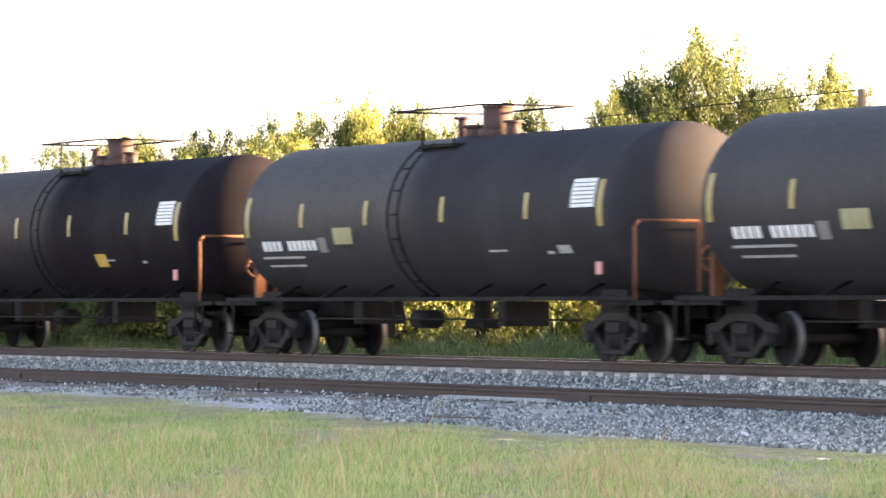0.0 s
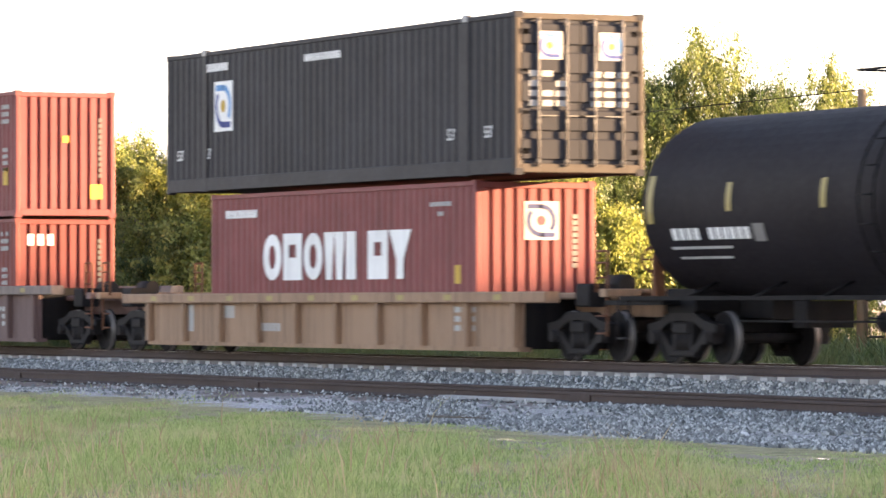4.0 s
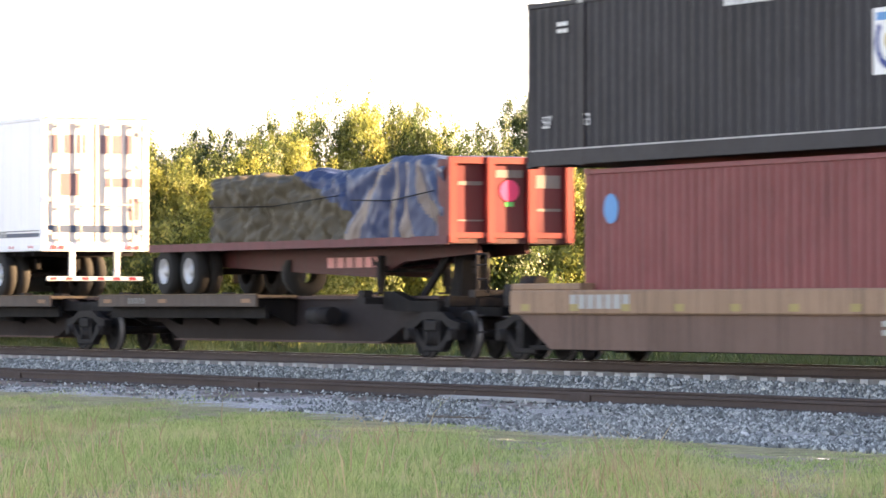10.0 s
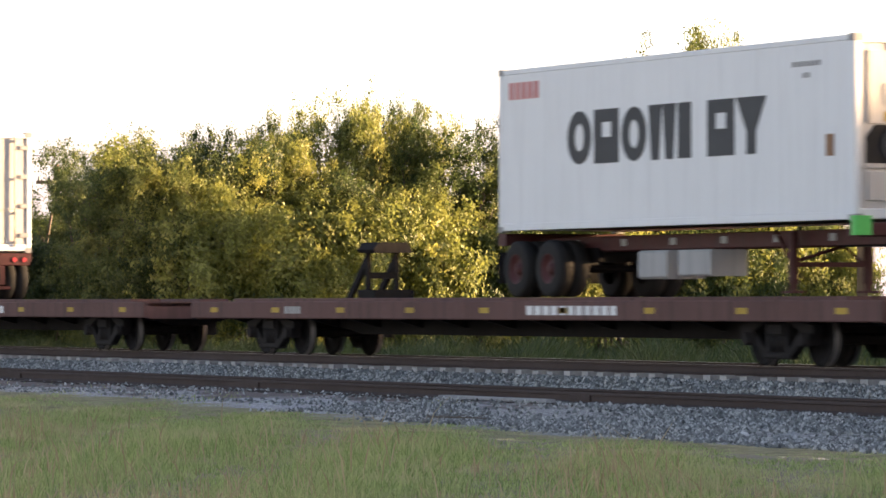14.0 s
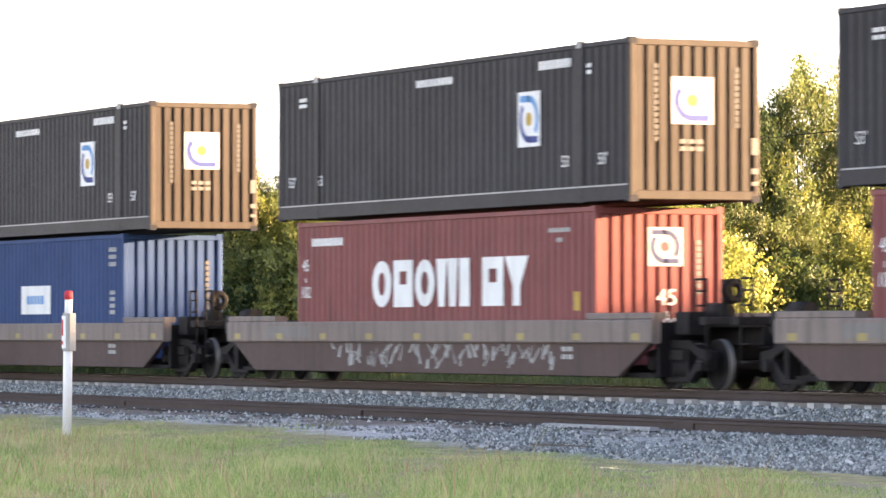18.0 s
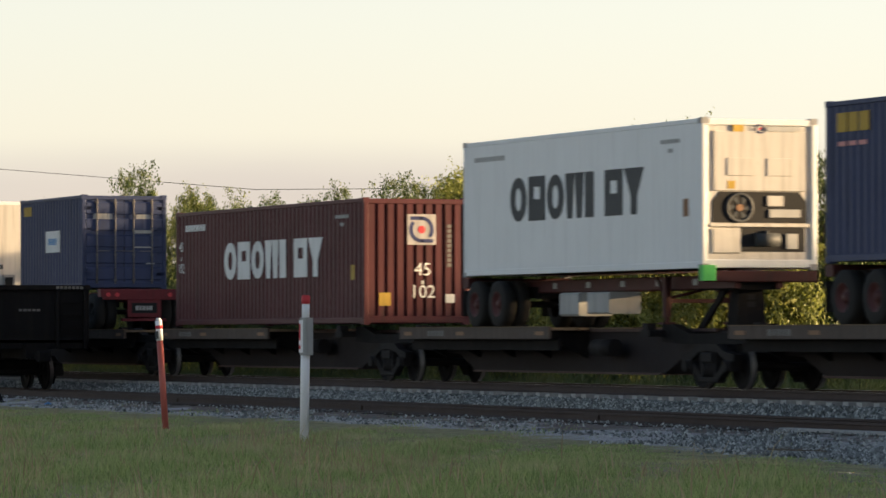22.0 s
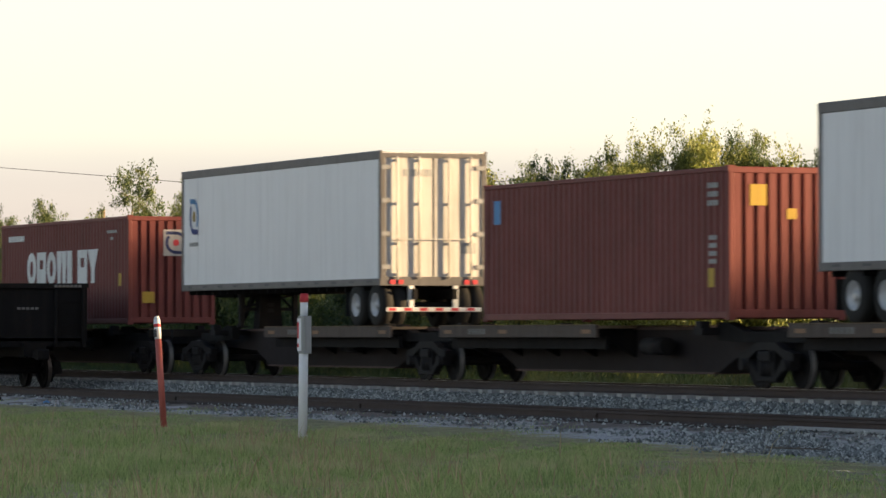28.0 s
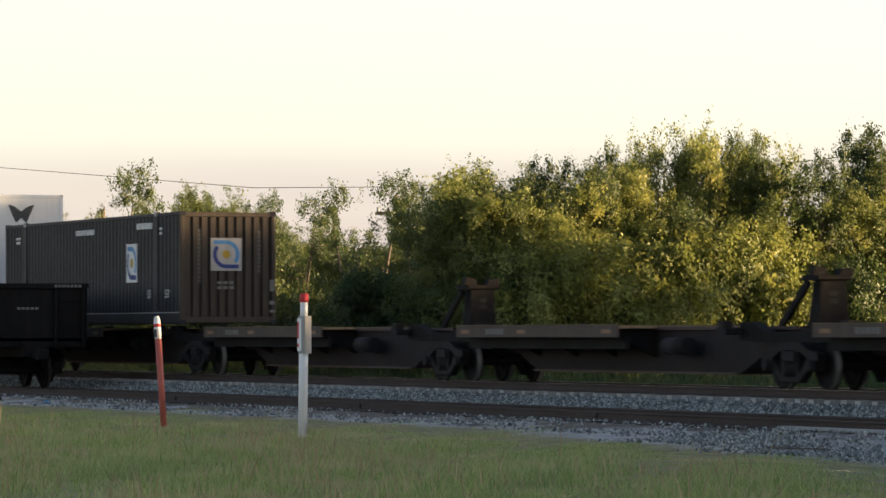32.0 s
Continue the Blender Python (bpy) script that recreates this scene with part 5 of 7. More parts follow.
        emblem(c, "side", xs, 1.88, 1.05, S, "mark_white" if front else None, "mark_navy", "mark_yellow", 0.75)
        bars(c, "side", xs, 1.18, 0.7, 0.1, S, "mark_grey", 6)
        if front:
            emblem(c, "front", 0.0, 1.72, 1.05, end, None, "mark_navy", "mark_yellow")
            writing("48/102", 0.3, "mark_black", c, pose(end + 0.004, 0.0, 2.42, 90, 0, 90))
            bars(c, "front", 0.0, 1.02, 1.2, 0.14, end, "mark_black", 10)
            part("vent", Shape().tube((end, 0.05, 2.72), (end + 0.02, 0.05, 2.72), 0.13, 14), "vent_green" if style == "fec_a" else "mark_black", c, "round vent cap")
            for y, m in ((-0.85, "grey"), (0.75, "grey")):
                g = part("connector_box", Shape().box(end, end + 0.05, y - 0.2, y + 0.2, 0.32, 0.78, 0.02), m, c)
                part("socket", Shape().box(end + 0.05, end + 0.06, y - 0.13, y + 0.12, 0.4, 0.7), "dark", g)
            front_plate(c, 0.1, 0.85, 0.3, 0.12, end, "mark_pink", "sticker")
            front_plate(c, 0.1, 0.4, 0.25, 0.14, end, "mark_black", "sticker")
        else:
            bars(c, "front", -0.35, H - 0.5, 0.75, 0.16, a - 0.018, "mark_grey", 4)
            front_plate(c, 0.85, 0.85, 0.36, 0.24, a - 0.018, "mark_grey", "sticker")
    elif style == "bird":
        part("logo", Shape().prism([(-0.4, H - 0.3), (-0.2, H - 0.36), (0.0, H - 0.5), (0.2, H - 0.36), (0.4, H - 0.3), (0.3, H - 0.55), (0.16, H - 0.85), (0.0, H - 0.7), (-0.16, H - 0.85), (-0.3, H - 0.55)], (end, end + 0.005), 0), "mark_black", c, "dark spread-wing shape")
    return rides(c, u_front - a, z_bot, pitch)


def container_chassis(L, label, u_front, z_top, deck_z, wheels_right, mat="red_chassis", tabs=False, tank=False, pitch=0.0, rim="red_chassis", skid=None, axles=(-0.62, 0.62)):
    """Skeletal chassis; its top carries a container. Right-hand end at u_front."""
    c = thing("container_chassis", label, "chassis", "container chassis on the train")
    a = L / 2
    dz = deck_z - z_top
    fr = Shape()
    for y in (-0.45, 0.45):
        fr.box(-a + 0.1, a - 0.1, y - 0.06, y + 0.06, -0.34, -0.08, 0.015)
    for x in (-a + 1.6, -a + 3.6, -0.8, 1.4, a - 3.4, a - 1.5):
        fr.box(x - 0.05, x + 0.05, -0.45, 0.45, -0.3, -0.12)
    part("main_rail", fr, mat, c)
    for e in (-1, 1):
        part("bolster", Shape().box(min(e * (a - 0.3), e * a), max(e * (a - 0.3), e * a), -1.2, 1.2, -0.22, -0.004, 0.02), mat, c)
    s = 1 if wheels_right else -1
    bogie(c, s * (a - 0.75 - axles[-1]), dz, rim, axles)
    landing_gear(c, -s * (a - 2.8), dz + 0.05, -0.1, mat)
    part("kingpin_plate", Shape().box(min(-s * (a - 1.7), -s * (a - 0.2)), max(-s * (a - 1.7), -s * (a - 0.2)), -0.5, 0.5, -0.36, -0.22, 0.02), "black_steel", c)
    if wheels_right:
        part("tail_panel", Shape().box(a, a + 0.04, -1.15, 1.15, -0.3, -0.02, 0.015), mat, c)
        part("plate_box", Shape().box(a - 0.02, a + 0.05, -0.45, 0.5, -0.78, -0.3, 0.02), mat, c)
        part("bumper_plate", Shape().box(a + 0.05, a + 0.054, -0.34, 0.38, -0.66, -0.38), "dark", c)
        bars(c, "front", 0.02, -0.52, 0.5, 0.12, a + 0.054, "mark_grey", 5)
        part("rear_guard", Shape().box(a - 0.1, a + 0.03, -0.6, 0.65, -0.88, -0.8, 0.01), mat, c)
        for y in (-1.0, -0.75, 0.75, 1.0):
            part("tail_light", Shape().tube((a + 0.04, y, -0.16), (a + 0.06, y, -0.16), 0.06, 10), "mark_red", c)
    if tabs:
        part("corner_tab", Shape().box(a - 0.16, a + 0.02, -1.24, -0.95, -0.2, 0.1, 0.02), "green_tab", c, "bright green corner guide")
    for i in range(6):
        x = -a + 1.8 + i * (L - 3.6) / 5
        part("reflector", Shape().box(x - 0.2, x, -0.516, -0.51, -0.26, -0.14), "mark_grey", c)
    if tank:
        part("tank", Shape().tube((s * (a - 4.6), -0.75, dz + 0.55), (s * (a - 2.7), -0.75, dz + 0.55), 0.24, 14), "mark_white", c, "white cylindrical tank")
    if skid:
        part("generator", Shape().box(-1.2, -0.2, -1.05, -0.3, -0.84, -0.36, 0.04).box(0.1, 1.2, -1.0, -0.3, -0.8, -0.36, 0.03).box(-0.2, 0.1, -0.8, -0.5, -0.5, -0.4), "mark_grey", c, "underslung dirty white generator box")
    return rides(c, u_front - a, z_top, pitch)


def flatbed_trailer(u_front):
    c = thing("flatbed_trailer", "orange-red flatbed trailer with slatted headboard", "trailer", "road trailers on the train")
    L, a = 14.4, 7.2
    zt = 0.0
    part("bed", Shape().box(-a, a, -1.27, 1.27, -0.12, 0.0, 0.02), "red_chassis", c)
    part("bed_edge", Shape().box(-a, a, -1.3, -1.27, -0.14, 0.02), "bed_red", c)
    part("bed_edge", Shape().box(-a, a, 1.27, 1.3, -0.14, 0.02), "bed_red", c)
    fr = Shape()
    for y in (-0.5, 0.5):
        fr.prism([(-a + 0.3, -0.12), (-a + 0.3, -0.4), (a - 4.6, -0.72), (a - 3.4, -0.42), (a - 0.3, -0.3), (a - 0.3, -0.12)], (y - 0.05, y + 0.05), 1)
    part("main_beam", fr, "red_chassis", c)
    bars(c, "side", 1.6, -0.42, 2.6, 0.2, -0.551, "mark_pink", 6)
    bogie(c, -a + 1.38, 1.19 - 2.23, axles=(-0.68, 0.68))
    part("spare_wheel", Shape().lathe([(-0.14, 0.2), (-0.14, 0.45), (0.14, 0.45), (0.14, 0.2)], 18, "x", (-1.6, -0.2, -0.62)), "rubber", c)
    landing_gear(c, a - 4.1, 1.19 - 2.23, -0.3, "grey_steel")
    hb = part("headboard", Shape().box(a - 0.12, a - 0.06, -1.25, 1.25, 0.0, 1.42), "maroon_panel", c, "dark maroon headboard in an orange-red frame")
    for y in (-1.2, -0.42, 0.42, 1.2):
        part("headboard_post", Shape().box(a - 0.06, a + 0.06, y - 0.075, y + 0.075, -0.1, 1.46), "orange_red", hb)
    for z, h in ((0.03, 0.05), (1.4, 0.06)):
        part("headboard_rail", Shape().box(a - 0.06, a + 0.03, -1.12, 1.12, z - h, z + h), "orange_red", hb)
    # pale plates painted as gloss on the maroon panels
    for y, z, w, h in ((-0.8, 0.98, 0.5, 0.07), (0.0, 1.16, 0.55, 0.14), (0.8, 1.02, 0.5, 0.24), (0.82, 0.5, 0.5, 0.05), (-0.8, 0.3, 0.5, 0.03)):
        front_plate(c, y, z, w, h, a - 0.058, "mark_faint", "worn_sticker")
    front_plate(c, 0.0, 0.6, 0.16, 0.08, a - 0.058, "green_tab", "sticker")
    part("round_sticker", Shape().tube((a - 0.058, 0.0, 0.85), (a - 0.05, 0.0, 0.85), 0.2, 16), "pink_disc", c)
    for s in (-1, 1):
        part("headboard_side", Shape().box(a - 0.5, a - 0.1, min(s * 1.25, s * 1.2), max(s * 1.25, s * 1.2), 0.0, 1.42), "maroon_panel", hb)
    rides(c, u_front - a, 2.23)
    # the tarped load: rumpled cloth in two sheets
    for nm, x0, x1, mat, lab, seed in (("tarped_load", -4.2, 2.8, "tarp_olive", "olive tarpaulin with a blue sheet drawn over it, lashed down", 3), ("tarped_load", 2.76, 7.02, "tarp_blue", "creased blue tarpaulin lashed over a stacked load", 5)):
        t = thing(nm, lab, "tarped load", "tarped loads on the flatbed")
        nx, ny = 220, 84
        v, f = [], []
        path = [(-1.2, 0.0), (-1.2, 1.35), (-1.05, 1.48), (1.05, 1.48), (1.2, 1.35), (1.2, 0.0)]
        seg = [0]
        for p, q in zip(path, path[1:]):
            seg.append(seg[-1] + math.dist(p, q))
        for i in range(nx + 1):
            x = x0 + (x1 - x0) * i / nx
            for j in range(ny + 1):
                d = seg[-1] * j / ny
                k = max(q for q in range(len(path) - 1) if seg[q] <= d + 1e-9)
                w = (d - seg[k]) / (seg[k + 1] - seg[k])
                y, z = path[k][0] + w * (path[k + 1][0] - path[k][0]), path[k][1] + w * (path[k + 1][1] - path[k][1])
                w1 = noise.noise(Vector((x * 1.1 + seed, y * 1.4 + z * 0.8, z * 1.1)))
                w2 = noise.noise(Vector((x * 2.6 + z * 2.2, y * 2.0, z * 1.2 + seed))) + 0.5 * noise.noise(Vector((x * 6 - z * 4, y * 3.0, z * 5 + seed)))
                fold = 0.07 * math.sin(5.5 * x + 2.4 * z * (1 if (int(x * 1.3) % 2) else -1) + 3 * w1)
                if mat == "tarp_blue":
                    # pulled into rays from the top of the load
                    ray = math.atan2(x - 5.2, 2.3 - z)
                    fold = 0.16 * (abs(math.sin(7.0 * ray + 1.5 * w1)) - 0.5) * min(1.0, 0.35 + (1.6 - z) * 0.6)
                off = 0.09 * w1 + (0.2 if mat == "tarp_olive" else 0.06) * w2 + fold * (1 if k in (0, 4) else 0.4)
                sag = 0.5 if mat == "tarp_olive" else 0.5 - 0.7 * math.exp(-((x - 5.2) / 1.5) ** 2)
                v.append((x, y * (1 + 0.75 * off), z * (1 + 0.35 * off) * (1 - 0.2 * sag)))
        for i in range(nx):
            for j in range(ny):
                p = i * (ny + 1) + j
                f.append((p, p + 1, p + ny + 2, p + ny + 1))
        sheet = part("tarpaulin", Shape().add(v, f, True), mat, t).data
        if mat == "tarp_olive":
            # the blue sheet reaches over its top towards the headboard
            sheet.materials.append(M["tarp_blue"])
            for p in sheet.polygons:
                q = p.center
                if q.x > -0.35 and q.z > 1.36 - 0.26 * (q.x + 0.35) + 0.16 * noise.noise(q * 1.6):
                    p.material_index = 1
        if mat == "tarp_blue":
            # tan strips painted as sun highlights along the folds
            sheet.materials.append(M["tarp_tan"])
            for p in sheet.polygons:
                q = p.center
                ray = math.atan2(q.x - 5.2, 2.3 - q.z)
                if abs(ray) < 0.85 and math.sin(14.0 * ray + 3.0 * noise.noise(q * 1.1)) > 0.15 + 0.5 * noise.noise(q * 2.0) and q.z < 1.42:
                    p.material_index = 1
        part("load_core", Shape().box(x0 + 0.06, x1 - 0.06, -1.0, 1.0, 0.0, 1.1), mat, t)
        part("lashing_rope", Shape().pipe([(x0 + 0.3, -1.33, 0.75), ((x0 + x1) / 2, -1.36, 0.7), (x1 - 0.3, -1.33, 0.85)], 0.012, 5), "black_steel", t)
        rides(t, u_front - a, 2.232)
    return c


# ---- livery on containers ----


def livery_domestic(c, L, W, H, end_lit=True):
    """White size marks and company panels of the long black containers."""
    a, b = L / 2, W / 2
    y = -b + 0.011
    emblem(c, "side", a - 4.1, H * 0.56, 1.02, y, "mark_white", "mark_navy", "mark_yellow", 0.92)
    bars(c, "side", a - 8.3, H - 0.38, 1.7, 0.14, y, "mark_white", 11)
    bars(c, "side", a - 3.0, H - 0.32, 1.35, 0.16, y, "mark_white", 8)
    for x, z in ((a - 1.08, 0.78), (-a + 0.75, 0.78), (-a + 2.2, 0.78), (a - 2.6, 0.78)):
        writing("53'" if abs(x) > 6.5 else "53", 0.3, "mark_white", c, pose(x, y - 0.005, z, 90, 0, 0))
    for x in (a - 1.5, -a + 1.35):
        bars(c, "side", x, H - 0.5, 0.42, 0.24, y, "mark_white", 2, 2)
    part("rail_lip", Shape().box(-a + 0.14, a - 0.14, -b - 0.012, -b + 0.01, 0.292, 0.318), "mark_grey", c, "pale grey lip above the bottom rail")
    for z, h in ((1.0, 0.3), (0.56, 0.1), (0.34, 0.07)):
        front_plate(c, b - 0.1, z, 0.13, h, a + 0.001, "mark_faint", "sticker")
    x = a - 0.006
    emblem(c, "front", -0.05, H * 0.62, 0.84, x)
    bars(c, "front", -0.05, 0.98, 0.5, 0.26, x, "mark_faint", 3, 2)
    bars(c, "front", -0.78, H * 0.6, 0.08, 1.4, x, "mark_dim", 13, 1, True)
    bars(c, "front", 0.84, H * 0.64, 0.08, 1.1, x, "mark_dim", 10, 1, True)


def livery_company(c, L, W, H, y0=None, mat="mark_white", x_lo=-9.6, x_hi=-2.7, zc=None, smallweb=True, c45=False):
    a, b = L / 2, W / 2
    y = -b + 0.011 if y0 is None else y0
    zc = H * 0.55 if zc is None else zc
    wordmark(c, a + x_lo, a + x_hi, zc - 0.46, zc + 0.46, y, mat)
    if smallweb:
        bars(c, "side", -a + 1.55, H - 0.42, 1.6, 0.16, y, mat, 9)
    bars(c, "side", a - 1.45, H - 0.4, 0.9, 0.08, y, "mark_grey", 7)
    bars(c, "side", a - 1.45, H - 0.58, 0.25, 0.08, y, "mark_grey", 2)
    side_plate(c, a - 0.75, 1.2, 0.24, 0.34, y, "mark_yellow" if y0 is None else "mark_brown", "warning_label")
    if c45:
        for tx, z in (("45", 2.0), ("x", 1.72), ("102", 1.45)):
            writing(tx, 0.34 if tx != "x" else 0.2, mat, c, pose(-a + 0.42, y - 0.005, z, 90, 0, 0))
        x = a - 0.006
        for tx, z in (("45", 1.25), ("x", 0.98), ("102", 0.74)):
            writing(tx, 0.42 if tx != "x" else 0.2, mat, c, pose(x + 0.004, 0.15, z, 90, 0, 90))
        front_plate(c, -0.78, 0.58, 0.28, 0.3, x, "mark_yellow", "warning_label")
        front_plate(c, 0.82, 0.6, 0.22, 0.2, x, "mark_white", "sticker")
    elif y0 is None:
        front_plate(c, -0.65, 0.72, 0.34, 0.3, a - 0.006, "mark_yellow", "warning_label")
    if y0 is None:
        emblem(c, "front", 0.12, H - 0.72, 0.7, a - 0.006, "mark_white", "mark_ink", "mark_red")
        bars(c, "front", 0.8, H * 0.62, 0.1, 1.0, a - 0.006, "mark_faint", 9, 1, True)


def livery_small(c, L, W, H, panel=None, tag=None, stack=True):
    """Number stacks near the end, a small company tag, a white panel."""
    a, b = L / 2, W / 2
    y = -b + 0.011
    if stack:
        bars(c, "side", a - 0.7, H - 0.55, 0.5, 0.5, y, "mark_grey", 3, 3)
        bars(c, "side", a - 0.7, H * 0.45, 0.36, 0.6, y, "mark_grey", 2, 4)
        bars(c, "front", 0.85, H * 0.55, 0.09, 1.4, a - 0.006, "mark_dim", 11, 1, True)
    if tag:
        m, x, z, w, h = tag
        bars(c, "side", -a + x, z, w, h, y, m, 3, gap=0.12, name="logo")
    if panel:
        x, z, w, h = panel
        side_plate(c, x, z, w, h, y, "mark_white", "logo_panel")
        bars(c, "side", x, z, w * 0.6, h * 0.3, y - 0.006, "mark_sky", 5)
# ---- ground, tracks ----
GROUND_Z, SIDING_Z, SIDING_Y = -0.68, -0.35, -4.4


def grid_sheet(x0, x1, y0, y1, nx, ny, zf):
    v = [(x0 + (x1 - x0) * i / nx, y0 + (y1 - y0) * j / ny) for i in range(nx + 1) for j in range(ny + 1)]
    f = [(i * (ny + 1) + j, (i + 1) * (ny + 1) + j, (i + 1) * (ny + 1) + j + 1, i * (ny + 1) + j + 1) for i in range(nx) for j in range(ny)]
    return Shape().add([(x, y, zf(x, y)) for x, y in v], f, True)


def bed_z(x, y):
    """Height of the ballast and the ground across the tracks."""
    pts = ((-400, GROUND_Z), (-12.0, GROUND_Z), (-8.4, -0.672), (-6.4, -0.60), (-5.7, -0.53), (-3.4, -0.53), (-2.9, -0.50), (-1.65, -0.27), (1.65, -0.27), (3.0, -0.62), (400, GROUND_Z))
    for (a, za), (b, zb) in zip(pts, pts[1:]):
        if a <= y <= b:
            return za + (zb - za) * (y - a) / (b - a)
    return GROUND_Z


gnd = Shape()
for xa, xb, nx in ((-2600, -220, 8), (-220, 60, 40), (60, 2600, 8)):
    for ya, yb, ny in ((-2600, -40, 6), (-40, -12.0, 10), (3.0, 60, 10), (60, 2600, 6)):
        k = grid_sheet(xa, xb, ya, yb, nx, ny, lambda x, y: GROUND_Z)
        gnd.add(k.v, k.f, True)
ground = new("ground", gnd.mesh("ground", M["soil"]))
tagged(ground, "mown grass ground, dry and sparse in places", "ground", kind="structure")


def rough_bed(x, y):
    return bed_z(x, y) + 0.02 * noise.noise(Vector((x * 1.7, y * 1.7, 0))) + 0.012 * noise.noise(Vector((x * 6, y * 6, 3)))


bd = Shape()
for xa, xb, nx in ((-2600, -150, 10), (-150, -40, 420), (-40, 2600, 10)):
    k = grid_sheet(xa, xb, -3.2, 3.0, nx, 26 if nx > 100 else 12, rough_bed if nx > 100 else bed_z)
    bd.add(k.v, k.f, True)
tagged(new("ballast_bed", bd.mesh("ballast_bed", M["ballast"])), "blue-grey crushed stone ballast of the main track", "ballast", kind="structure")
bd = Shape()
for xa, xb, nx in ((-2600, -150, 10), (-150, -30, 420), (-30, 2600, 10)):
    k = grid_sheet(xa, xb, -12.0, -3.2, nx, 36 if nx > 100 else 12, rough_bed if nx > 100 else bed_z)
    bd.add(k.v, k.f, True)
tagged(new("gravel_strip", bd.mesh("gravel_strip", M["gravel"])), "pale gravel strip with sparse soil beside the siding", "gravel", kind="structure")


def rail_profile(z):
    return [(-0.07, z - 0.17), (0.07, z - 0.17), (0.07, z - 0.155), (0.012, z - 0.125), (0.012, z - 0.045), (0.036, z - 0.035), (0.036, z - 0.006), (0.026, z), (-0.026, z), (-0.036, z - 0.006), (-0.036, z - 0.035), (-0.012, z - 0.045), (-0.012, z - 0.125), (-0.07, z - 0.155)]


def track(name, label, yc, z, bright):
    t = thing(name, label, "railway track", kind="structure")
    for s in (-1, 1):
        y = yc + s * 0.754
        r = part("rail", Shape().prism([(y + a, b) for a, b in rail_profile(z)], (-900, 500), 0), "rail", t)
        if bright:
            part("running_band", Shape().box(-900, 500, y - 0.024, y + 0.024, z, z + 0.0015), "tread", r, "polished top of the rail")
    return t


main_track = track("main_track", "main railway track with rusty rails on concrete ties", 0.0, 0.0, True)
siding_track = track("siding_track", "rusty unused siding rails in gravel", SIDING_Y, SIDING_Z, False)
for x in (-72.6, -60.0, -84.6, -96.6, -49.0):
    part("rail_joint", Shape().box(x - 0.32, x + 0.32, SIDING_Y - 0.80, SIDING_Y - 0.765, SIDING_Z - 0.14, SIDING_Z - 0.035).box(x - 0.3, x + 0.3, SIDING_Y - 0.81, SIDING_Y - 0.80, SIDING_Z - 0.1, SIDING_Z - 0.075), "rail", siding_track)


def lawn_edge(x):
    """Where the lawn meets the gravel."""
    return np.interp(x, (-118, -80, -72, -63, -56, -48, -40), (-7.5, -7.3, -7.2, -8.5, -9.5, -10.4, -10.7)) + 0.22 * np.sin(x * 0.9) + 0.15 * np.sin(x * 2.3)


def stones(name, label, regions, size, seed, mat, patch=None):
    """Loose crushed stones, joined."""
    rng = np.random.default_rng(seed)
    base = np.array([(1, 0, 0), (-1, 0, 0), (0, 1, 0), (0, -1, 0), (0, 0, 1), (0, 0, -0.6)], float)
    tri = np.array([(0, 2, 4), (2, 1, 4), (1, 3, 4), (3, 0, 4), (2, 0, 5), (1, 2, 5), (3, 1, 5), (0, 3, 5)])
    vs, fs, k = [], [], 0
    for x0, x1, y0, y1, dens in regions:
        n = int((x1 - x0) * (y1 - y0) * dens)
        xy = rng.uniform((x0, y0), (x1, y1), (n, 2))
        xy = xy[xy[:, 1] > lawn_edge(xy[:, 0]) + rng.normal(0, 0.25, n)]
        n = len(xy)
        if patch is not None:
            f = np.sin(xy[:, 0] * 0.55 + 1.3 * np.sin(xy[:, 1] * 1.1)) + np.sin(xy[:, 1] * 2.3 + 1.6 * np.sin(xy[:, 0] * 0.41)) + rng.normal(0, 0.7, n)
            xy = xy[f > patch]
            n = len(xy)
        z = np.array([rough_bed(a, b) for a, b in xy])
        s = size * rng.uniform(0.5, 1.25, (n, 1, 1)) * rng.uniform(0.7, 1.3, (n, 1, 3))
        ang = rng.uniform(0, 6.283, n)
        c, q = np.cos(ang), np.sin(ang)
        v = (base[None] + rng.uniform(-0.25, 0.25, (n, 6, 3))) * s
        tilt = rng.uniform(-0.5, 0.5, n)
        v[:, :, 2] += v[:, :, 0] * np.sin(tilt)[:, None]
        r = np.stack((v[:, :, 0] * c[:, None] - v[:, :, 1] * q[:, None], v[:, :, 0] * q[:, None] + v[:, :, 1] * c[:, None], v[:, :, 2]), 2)
        r += np.stack((xy[:, 0], xy[:, 1], z + size * 0.25), 1)[:, None, :]
        vs.append(r.reshape(-1, 3))
        fs.append((tri[None] + 6 * np.arange(n)[:, None, None] + k).reshape(-1, 3))
        k += 6 * n
    return joined(name, label, np.concatenate(vs), np.concatenate(fs), mat)


def joined(name, label, v, f, mat, kind="stuff", category=""):
    me = bpy.data.meshes.new(name)
    me.vertices.add(len(v))
    me.vertices.foreach_set("co", v.astype(np.float32).ravel())
    w = f.shape[1]
    me.loops.add(f.size)
    me.loops.foreach_set("vertex_index", f.astype(np.int32).ravel())
    me.polygons.add(len(f))
    me.polygons.foreach_set("loop_start", np.arange(0, f.size, w, dtype=np.int32))
    me.materials.append(M[mat])
    me.update(calc_edges=True)
    ob = new(name, me)
    return tagged(ob, label, category or name.replace("_", " "), kind=kind) if label else ob


stones("ballast_stones", "loose blue-grey crushed stones on the ballast shoulder", [(-128, -50, -3.3, -1.3, 260), (-128, -50, -1.3, -0.85, 90), (-128, -50, -0.6, 0.6, 20)], 0.038, 1, "stones")
